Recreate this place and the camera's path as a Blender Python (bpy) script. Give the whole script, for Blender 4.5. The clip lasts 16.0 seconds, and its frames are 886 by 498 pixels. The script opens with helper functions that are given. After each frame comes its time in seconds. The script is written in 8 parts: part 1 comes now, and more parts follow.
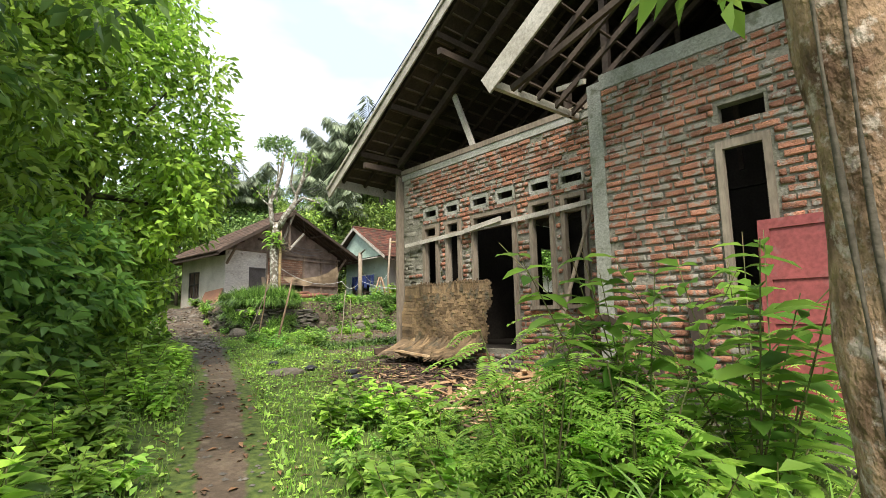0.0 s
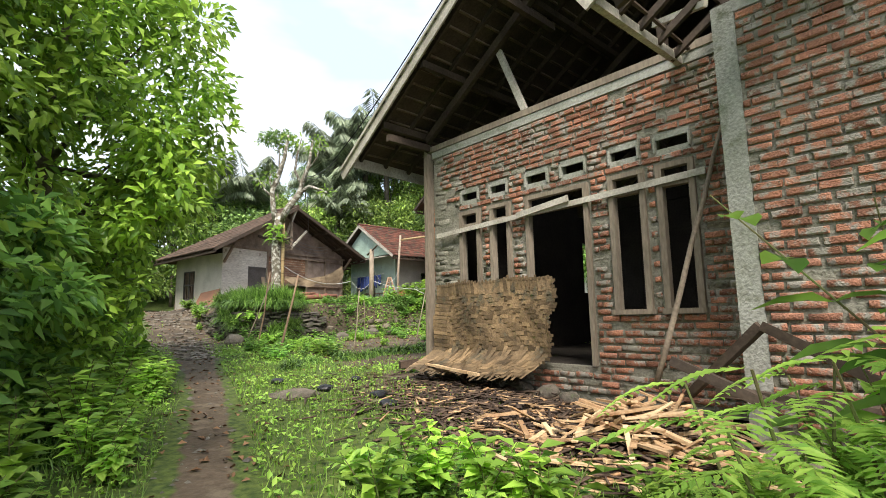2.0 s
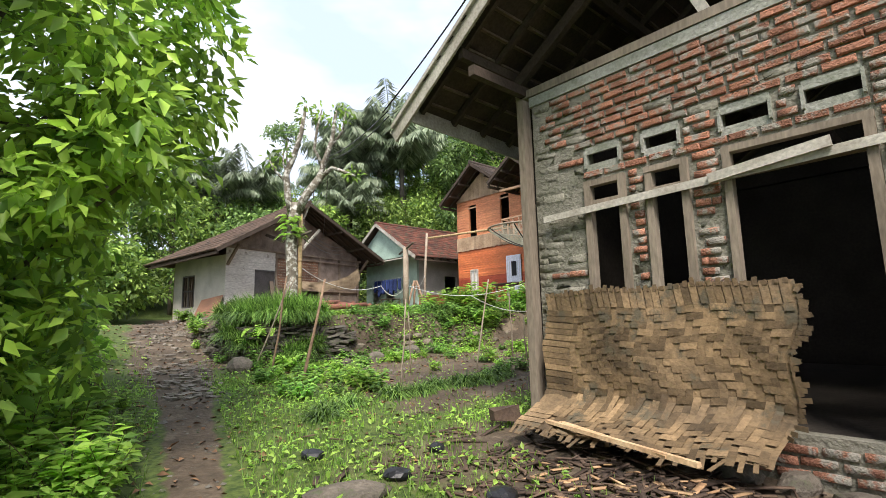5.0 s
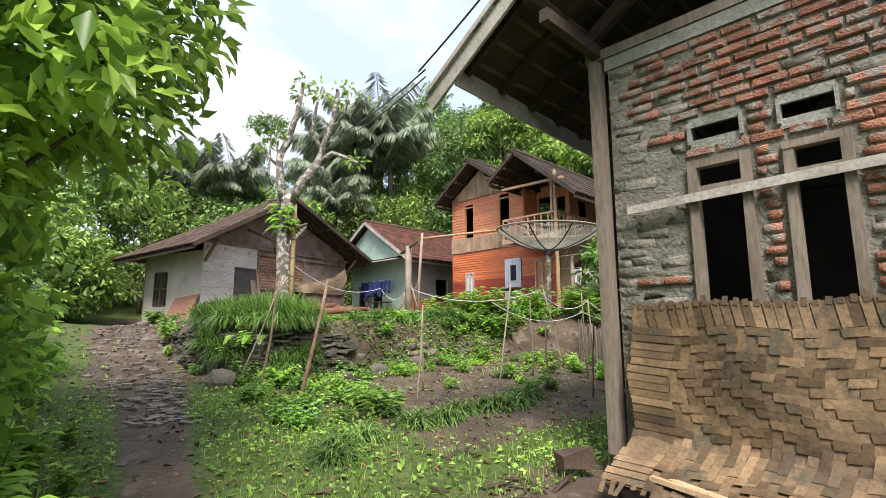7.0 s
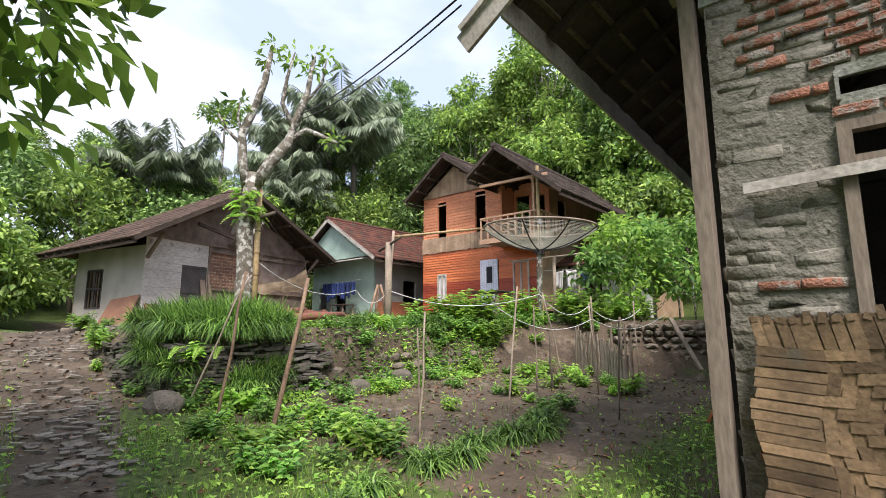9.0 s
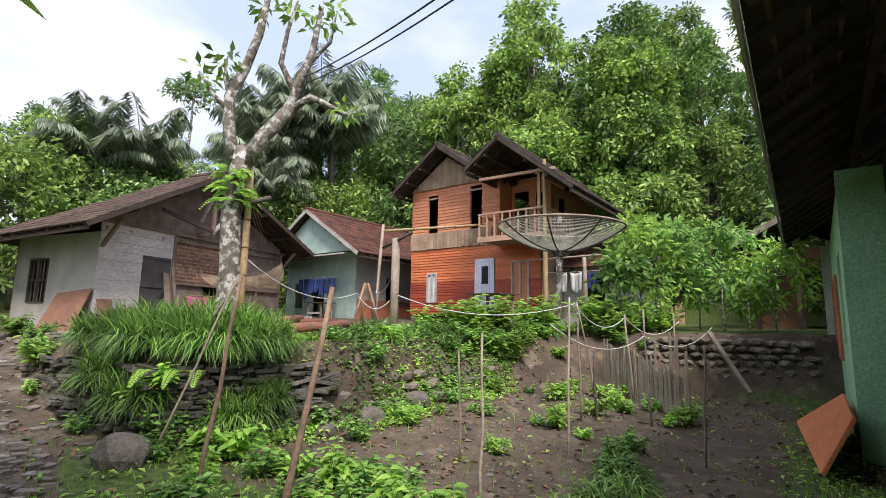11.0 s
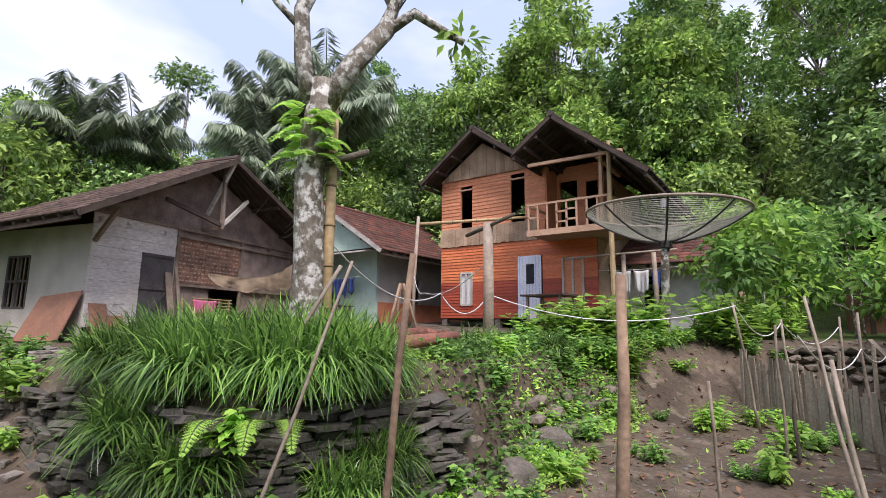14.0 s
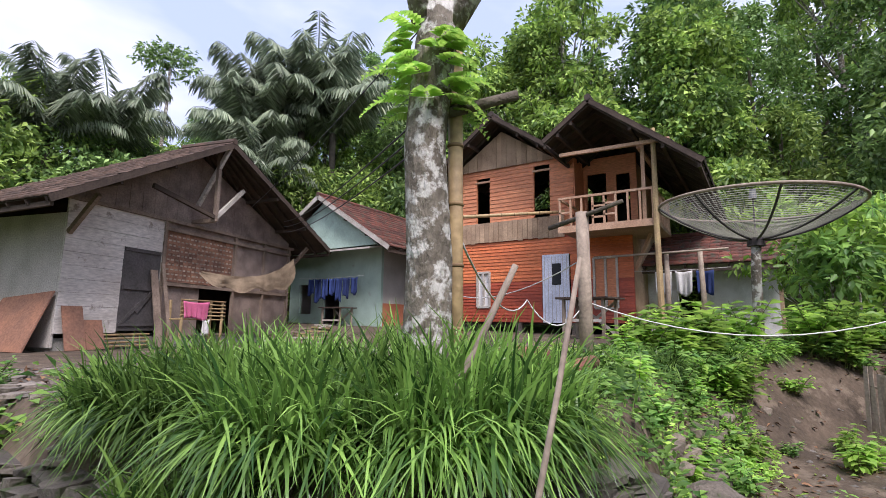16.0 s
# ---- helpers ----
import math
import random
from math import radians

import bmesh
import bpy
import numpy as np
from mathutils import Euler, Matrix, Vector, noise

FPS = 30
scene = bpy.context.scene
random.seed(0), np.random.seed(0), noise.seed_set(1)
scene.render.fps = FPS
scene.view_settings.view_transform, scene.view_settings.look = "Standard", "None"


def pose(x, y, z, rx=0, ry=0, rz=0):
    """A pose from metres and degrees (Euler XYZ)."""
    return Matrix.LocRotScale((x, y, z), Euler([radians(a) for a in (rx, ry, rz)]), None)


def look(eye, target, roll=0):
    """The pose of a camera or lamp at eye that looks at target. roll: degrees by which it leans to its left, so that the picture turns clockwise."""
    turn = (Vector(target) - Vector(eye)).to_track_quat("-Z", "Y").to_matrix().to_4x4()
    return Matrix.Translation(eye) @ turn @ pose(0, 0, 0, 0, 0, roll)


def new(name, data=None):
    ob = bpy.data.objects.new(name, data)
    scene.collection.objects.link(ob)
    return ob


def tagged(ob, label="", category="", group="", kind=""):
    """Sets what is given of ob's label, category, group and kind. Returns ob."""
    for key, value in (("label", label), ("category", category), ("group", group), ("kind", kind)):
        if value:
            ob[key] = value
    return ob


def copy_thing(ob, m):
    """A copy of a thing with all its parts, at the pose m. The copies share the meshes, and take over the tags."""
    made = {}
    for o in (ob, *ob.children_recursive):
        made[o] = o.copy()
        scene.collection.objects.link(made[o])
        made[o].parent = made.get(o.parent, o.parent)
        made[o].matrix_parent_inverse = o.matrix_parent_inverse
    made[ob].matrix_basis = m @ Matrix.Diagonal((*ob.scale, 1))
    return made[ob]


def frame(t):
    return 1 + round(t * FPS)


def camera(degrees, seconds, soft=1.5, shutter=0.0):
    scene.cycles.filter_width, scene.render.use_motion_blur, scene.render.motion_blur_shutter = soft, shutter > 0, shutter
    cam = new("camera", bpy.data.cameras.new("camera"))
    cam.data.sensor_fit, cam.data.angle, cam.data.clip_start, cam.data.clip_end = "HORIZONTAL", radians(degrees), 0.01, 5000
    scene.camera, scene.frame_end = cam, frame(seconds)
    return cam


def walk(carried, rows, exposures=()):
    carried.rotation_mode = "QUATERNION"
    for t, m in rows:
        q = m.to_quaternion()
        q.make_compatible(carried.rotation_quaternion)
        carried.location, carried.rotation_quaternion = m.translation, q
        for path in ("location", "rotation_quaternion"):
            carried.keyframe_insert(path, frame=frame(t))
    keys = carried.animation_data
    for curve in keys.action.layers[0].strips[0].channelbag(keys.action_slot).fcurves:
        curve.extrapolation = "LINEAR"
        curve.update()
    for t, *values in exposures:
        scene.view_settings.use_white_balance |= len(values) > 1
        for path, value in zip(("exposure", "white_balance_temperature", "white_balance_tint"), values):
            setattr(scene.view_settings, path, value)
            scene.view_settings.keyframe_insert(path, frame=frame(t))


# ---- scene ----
cam = camera(83.6, 16.0, soft=0.6)
PATH = [
    (0, (-0.428, -1.003, 1.641), (0.9, 0.469, 1.91), -1.1),
    (0.5, (-0.171, -0.561, 1.638), (1.154, 0.911, 1.914), -0.9),
    (1, (0.032, -0.107, 1.692), (1.356, 1.366, 1.971), -0.8),
    (1.5, (0.105, 0.416, 1.72), (1.433, 1.887, 1.996), -0.9),
    (2, (0.302, 0.864, 1.712), (1.63, 2.334, 1.989), -1.0),
    (2.5, (0.53, 1.329, 1.8), (1.85, 2.807, 2.072), -0.9),
    (3, (0.676, 1.901, 1.83), (1.993, 3.382, 2.102), -0.8),
    (3.5, (0.89, 2.393, 1.809), (2.204, 3.875, 2.088), -0.9),
    (4, (1.094, 2.909, 1.904), (2.405, 4.394, 2.18), -0.8),
    (4.5, (1.185, 3.46, 1.96), (2.495, 4.943, 2.247), -0.8),
    (5, (1.341, 3.882, 1.997), (2.656, 5.361, 2.286), -1.3),
    (5.2, (1.451, 4.011, 2.03), (2.771, 5.486, 2.32), -1.4),
    (7.3, (1.742, 5.58, 2.13), (3.131, 6.986, 2.433), -0.0),
    (7.5, (1.782, 5.74, 2.143), (3.183, 7.134, 2.447), -0.0),
    (8, (1.87, 6.084, 2.167), (3.316, 7.431, 2.474), 0.4),
    (8.5, (2.079, 6.387, 2.222), (3.557, 7.698, 2.53), 0.1),
    (9, (2.205, 6.769, 2.217), (3.701, 8.06, 2.527), -0.0),
    (9.2, (2.255, 6.965, 2.267), (3.754, 8.254, 2.571), -0.0),
    (11.3, (2.848, 8.662, 2.497), (4.436, 9.841, 2.793), 0.9),
    (11.5, (2.92, 8.817, 2.465), (4.51, 9.992, 2.766), 0.6),
    (12, (3.007, 9.224, 2.449), (4.603, 10.391, 2.75), 0.5),
    (12.5, (3.109, 9.693, 2.474), (4.717, 10.843, 2.776), 0.5),
    (13, (3.304, 10.162, 2.505), (4.912, 11.312, 2.807), 0.5),
    (13.5, (3.352, 10.634, 2.524), (4.962, 11.781, 2.824), 0.6),
    (14, (3.383, 11.078, 2.555), (4.991, 12.228, 2.859), 0.7),
    (14.5, (3.504, 11.563, 2.586), (5.113, 12.712, 2.889), 0.7),
    (15, (3.593, 12.006, 2.602), (5.202, 13.156, 2.9), 0.6),
    (15.5, (3.678, 12.457, 2.659), (5.309, 13.575, 2.959), 0.7),
    (16, (3.874, 12.95, 2.721), (5.533, 14.026, 3.02), 0.8),
]
walk(cam, [(t, look(eye, target, roll)) for t, eye, target, roll in PATH],
     exposures=[(0.0, 1.12, 6750, 12), (5.0, 1.05, 6500, 15), (8.0, 1.0, 6350, 20), (9.0, 0.93, 6300, 20), (12.0, 0.77, 6150, 24), (16.0, 0.72, 6000, 27)])

# ---- world and light ----
SUN_ELEV, SUN_AZ = 54.0, 218.0
world = bpy.data.worlds.new("world")
scene.world = world
world.use_nodes = True
wt = world.node_tree
wt.nodes.clear()
w_out = wt.nodes.new("ShaderNodeOutputWorld")
w_bg = wt.nodes.new("ShaderNodeBackground")
w_sky = wt.nodes.new("ShaderNodeTexSky")
w_sky.sky_type, w_sky.sun_disc = "NISHITA", False
w_sky.sun_elevation, w_sky.sun_rotation = radians(SUN_ELEV), radians(SUN_AZ)
w_map = wt.nodes.new("ShaderNodeMapping")
w_map.inputs["Scale"].default_value = (1.0, 1.0, 2.6)
w_co = wt.nodes.new("ShaderNodeTexCoord")
w_noise = wt.nodes.new("ShaderNodeTexNoise")
w_noise.inputs["Scale"].default_value, w_noise.inputs["Detail"].default_value = 2.2, 5.0
w_ramp = wt.nodes.new("ShaderNodeValToRGB")
w_ramp.color_ramp.elements[0].position, w_ramp.color_ramp.elements[0].color = 0.36, (2.9, 3.5, 4.5, 1)
w_ramp.color_ramp.elements[1].position, w_ramp.color_ramp.elements[1].color = 0.66, (5.5, 5.65, 5.8, 1)
w_mix = wt.nodes.new("ShaderNodeMix")
w_mix.data_type = "RGBA"
w_mix.inputs[0].default_value = 0.88
wt.links.new(w_co.outputs["Generated"], w_map.inputs[0])
wt.links.new(w_map.outputs[0], w_noise.inputs["Vector"])
wt.links.new(w_noise.outputs[0], w_ramp.inputs[0])
wt.links.new(w_sky.outputs[0], w_mix.inputs[6])
wt.links.new(w_ramp.outputs[0], w_mix.inputs[7])
wt.links.new(w_mix.outputs[2], w_bg.inputs[0])
w_bg.inputs[1].default_value = 0.146
wt.links.new(w_bg.outputs[0], w_out.inputs[0])
sun = new("sun", bpy.data.lights.new("sun", "SUN"))
sun.data.energy, sun.data.angle, sun.data.color = 3.0, radians(20), (1.0, 0.95, 0.86)
_az, _el = radians(SUN_AZ), radians(SUN_ELEV)
sun.matrix_world = look((0, 0, 30), (-30 * math.sin(_az) * math.cos(_el), -30 * math.cos(_az) * math.cos(_el), 30 - 30 * math.sin(_el)))


# ---- helpers of this scene ----
def part(name, bm, material, parent=None, label="", smooth=False):
    """One bmesh becomes one mesh object under a thing or a part."""
    me = bpy.data.meshes.new(name)
    bm.to_mesh(me)
    bm.free()
    me.materials.append(material)
    if smooth:
        me.polygons.foreach_set("use_smooth", [True] * len(me.polygons))
    ob = new(name, me)
    ob.parent = parent
    if label:
        ob["label"] = label
    return ob


def arrays(name, verts, faces, material, parent=None, smooth=False):
    """Numpy vertices and faces of one size become one mesh object."""
    verts, faces = np.asarray(verts, dtype=np.float32), np.asarray(faces, dtype=np.int32)
    me = bpy.data.meshes.new(name)
    k = faces.shape[1]
    me.vertices.add(len(verts))
    me.vertices.foreach_set("co", verts.ravel())
    me.loops.add(faces.size)
    me.loops.foreach_set("vertex_index", faces.ravel())
    me.polygons.add(len(faces))
    me.polygons.foreach_set("loop_start", np.arange(0, faces.size, k, dtype=np.int32))
    me.polygons.foreach_set("loop_total", np.full(len(faces), k, dtype=np.int32))
    if smooth:
        me.polygons.foreach_set("use_smooth", [True] * len(faces))
    me.update(calc_edges=True)
    me.materials.append(material)
    ob = new(name, me)
    ob.parent = parent
    return ob


def thing(name, label, category, m=None, group="", kind=""):
    ob = new(name)
    ob.empty_display_size = 0.2
    if m is not None:
        ob.matrix_world = m
    return tagged(ob, label, category, group, kind)


def box(bm, x0, x1, y0, y1, z0, z1, jit=0.0):
    vs = []
    for z in (z0, z1):
        for x, y in ((x0, y0), (x1, y0), (x1, y1), (x0, y1)):
            vs.append(bm.verts.new((x + random.uniform(-jit, jit), y + random.uniform(-jit, jit), z + random.uniform(-jit, jit))))
    for f in ((3, 2, 1, 0), (4, 5, 6, 7), (0, 1, 5, 4), (1, 2, 6, 5), (2, 3, 7, 6), (3, 0, 4, 7)):
        bm.faces.new([vs[i] for i in f])


def beam(bm, p, q, w, h, up=(0, 0, 1), jit=0.0):
    """A squared timber from p to q, w wide and h high."""
    p, q = Vector(p), Vector(q)
    d = (q - p).normalized()
    u = Vector(up)
    if abs(d.dot(u)) > 0.98:
        u = Vector((1, 0, 0))
    s = d.cross(u).normalized()
    u = s.cross(d).normalized()
    vs = []
    for c in (p, q):
        for a, b in ((-1, -1), (1, -1), (1, 1), (-1, 1)):
            vs.append(bm.verts.new(c + s * (a * w / 2 + random.uniform(-jit, jit)) + u * (b * h / 2 + random.uniform(-jit, jit))))
    for f in ((3, 2, 1, 0), (4, 5, 6, 7), (0, 1, 5, 4), (1, 2, 6, 5), (2, 3, 7, 6), (3, 0, 4, 7)):
        bm.faces.new([vs[i] for i in f])


def tube(bm, pts, radii, n=8, rough=0.0):
    """A round tapered limb through the points, closed at both ends."""
    pts = [Vector(p) for p in pts]
    rings = []
    for i, p in enumerate(pts):
        d = (pts[min(i + 1, len(pts) - 1)] - pts[max(i - 1, 0)]).normalized()
        s = d.cross(Vector((0.13, 0.21, 1.0)) if abs(d.z) < 0.9 else Vector((1, 0.1, 0))).normalized()
        u = s.cross(d)
        rings.append([bm.verts.new(p + (s * math.cos(6.2832 * k / n) + u * math.sin(6.2832 * k / n)) * radii[i] * (1 + random.uniform(-rough, rough))) for k in range(n)])
    for a, b in zip(rings, rings[1:]):
        for k in range(n):
            bm.faces.new((a[k], a[(k + 1) % n], b[(k + 1) % n], b[k]))
    bm.faces.new(rings[0][::-1])
    bm.faces.new(rings[-1])


def wiggle(p, q, n, amount):
    """Points from p to q with a natural waver."""
    p, q = Vector(p), Vector(q)
    r = [p.lerp(q, i / n) for i in range(n + 1)]
    for i in range(1, n):
        r[i] += Vector((random.uniform(-1, 1), random.uniform(-1, 1), random.uniform(-0.5, 0.5))) * amount
    return r


def smooth01(a, b, v):
    t = np.clip((v - a) / (b - a), 0, 1)
    return t * t * (3 - 2 * t)


# ---- materials ----
def material(name, base, base2, rough=0.8, scale=4.0, fine=40.0, bump=0.3, metal=0.0, stretch=(1, 1, 1), island=0.0, rand=0.0, spec=0.3, stain=None, stain_at=0.62, placed=False):
    """Two tones by a broad noise, a fine grain with bump, and optional stains."""
    m = bpy.data.materials.new(name)
    m.use_nodes = True
    t = m.node_tree
    N, L = t.nodes, t.links
    b = N["Principled BSDF"]
    co = N.new("ShaderNodeTexCoord")
    mp = N.new("ShaderNodeMapping")
    mp.inputs["Scale"].default_value = stretch
    where = N.new("ShaderNodeNewGeometry").outputs["Position"] if placed else co.outputs["Object"]
    L.new(where, mp.inputs[0])
    n1 = N.new("ShaderNodeTexNoise")
    n1.inputs["Scale"].default_value, n1.inputs["Detail"].default_value = scale, 5
    n2 = N.new("ShaderNodeTexNoise")
    n2.inputs["Scale"].default_value, n2.inputs["Detail"].default_value = fine, 4
    for n in (n1, n2):
        L.new(mp.outputs[0], n.inputs["Vector"])
    r = N.new("ShaderNodeMapRange")
    r.inputs[1].default_value, r.inputs[2].default_value = 0.35, 0.65
    L.new(n1.outputs[0], r.inputs[0])
    mix = N.new("ShaderNodeMix")
    mix.data_type = "RGBA"
    mix.inputs[6].default_value, mix.inputs[7].default_value = (*base, 1), (*base2, 1)
    L.new(r.outputs[0], mix.inputs[0])
    col = mix.outputs[2]
    hsv = N.new("ShaderNodeHueSaturation")
    mul = N.new("ShaderNodeMapRange")
    mul.inputs[1].default_value, mul.inputs[2].default_value, mul.inputs[3].default_value, mul.inputs[4].default_value = 0.25, 0.75, 0.72, 1.25
    L.new(n2.outputs[0], mul.inputs[0])
    val = mul.outputs[0]
    if island or rand:
        src = N.new("ShaderNodeNewGeometry").outputs["Random Per Island"] if island else N.new("ShaderNodeObjectInfo").outputs["Random"]
        v = N.new("ShaderNodeMapRange")
        k = island or rand
        v.inputs[3].default_value, v.inputs[4].default_value = 1 - k, 1 + k
        L.new(src, v.inputs[0])
        mm = N.new("ShaderNodeMath")
        mm.operation = "MULTIPLY"
        L.new(val, mm.inputs[0])
        L.new(v.outputs[0], mm.inputs[1])
        val = mm.outputs[0]
    L.new(val, hsv.inputs["Value"])
    L.new(col, hsv.inputs["Color"])
    col = hsv.outputs[0]
    if stain:
        n3 = N.new("ShaderNodeTexNoise")
        n3.inputs["Scale"].default_value, n3.inputs["Detail"].default_value, n3.inputs["Roughness"].default_value = scale * 1.7, 8, 0.65
        L.new(where, n3.inputs["Vector"])
        s = N.new("ShaderNodeMapRange")
        s.inputs[1].default_value, s.inputs[2].default_value = stain_at - 0.04, stain_at + 0.05
        L.new(n3.outputs[0], s.inputs[0])
        m2 = N.new("ShaderNodeMix")
        m2.data_type = "RGBA"
        m2.inputs[7].default_value = (*stain, 1)
        L.new(s.outputs[0], m2.inputs[0])
        L.new(col, m2.inputs[6])
        col = m2.outputs[2]
    L.new(col, b.inputs["Base Color"])
    b.inputs["Roughness"].default_value, b.inputs["Metallic"].default_value = rough, metal
    b.inputs["Specular IOR Level"].default_value = spec
    if bump:
        bp = N.new("ShaderNodeBump")
        bp.inputs["Strength"].default_value, bp.inputs["Distance"].default_value = bump, 0.02
        L.new(n2.outputs[0], bp.inputs["Height"])
        L.new(bp.outputs[0], b.inputs["Normal"])
    return m


def leaf_material(name, dark, light, gloss=0.45, trans=0.5):
    """Leaves: tone by island, thin and partly letting light through."""
    m = bpy.data.materials.new(name)
    m.use_nodes = True
    t = m.node_tree
    N, L = t.nodes, t.links
    b = N["Principled BSDF"]
    g = N.new("ShaderNodeNewGeometry")
    o = N.new("ShaderNodeObjectInfo")
    mix = N.new("ShaderNodeMix")
    mix.data_type = "RGBA"
    mix.inputs[6].default_value, mix.inputs[7].default_value = (*dark, 1), (*light, 1)
    L.new(g.outputs["Random Per Island"], mix.inputs[0])
    hsv = N.new("ShaderNodeHueSaturation")
    r = N.new("ShaderNodeMapRange")
    r.inputs[3].default_value, r.inputs[4].default_value = 0.75, 1.25
    L.new(o.outputs["Random"], r.inputs[0])
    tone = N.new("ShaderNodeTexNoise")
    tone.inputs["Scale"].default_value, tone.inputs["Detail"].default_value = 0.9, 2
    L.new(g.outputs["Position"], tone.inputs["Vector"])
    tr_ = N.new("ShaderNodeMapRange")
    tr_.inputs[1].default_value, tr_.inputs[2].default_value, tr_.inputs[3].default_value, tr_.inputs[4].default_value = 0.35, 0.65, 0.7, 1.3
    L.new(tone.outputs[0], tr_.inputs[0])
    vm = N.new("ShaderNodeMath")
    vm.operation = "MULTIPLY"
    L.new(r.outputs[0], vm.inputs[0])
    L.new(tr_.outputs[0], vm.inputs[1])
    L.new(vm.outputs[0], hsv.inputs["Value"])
    hsv.inputs["Saturation"].default_value = 0.9
    L.new(mix.outputs[2], hsv.inputs["Color"])
    L.new(hsv.outputs[0], b.inputs["Base Color"])
    b.inputs["Roughness"].default_value = gloss
    b.inputs["Specular IOR Level"].default_value = 0.35
    tr = N.new("ShaderNodeBsdfTranslucent")
    L.new(hsv.outputs[0], tr.inputs[0])
    ms = N.new("ShaderNodeMixShader")
    ms.inputs[0].default_value = trans
    L.new(b.outputs[0], ms.inputs[1])
    L.new(tr.outputs[0], ms.inputs[2])
    L.new(ms.outputs[0], N["Material Output"].inputs[0])
    return m


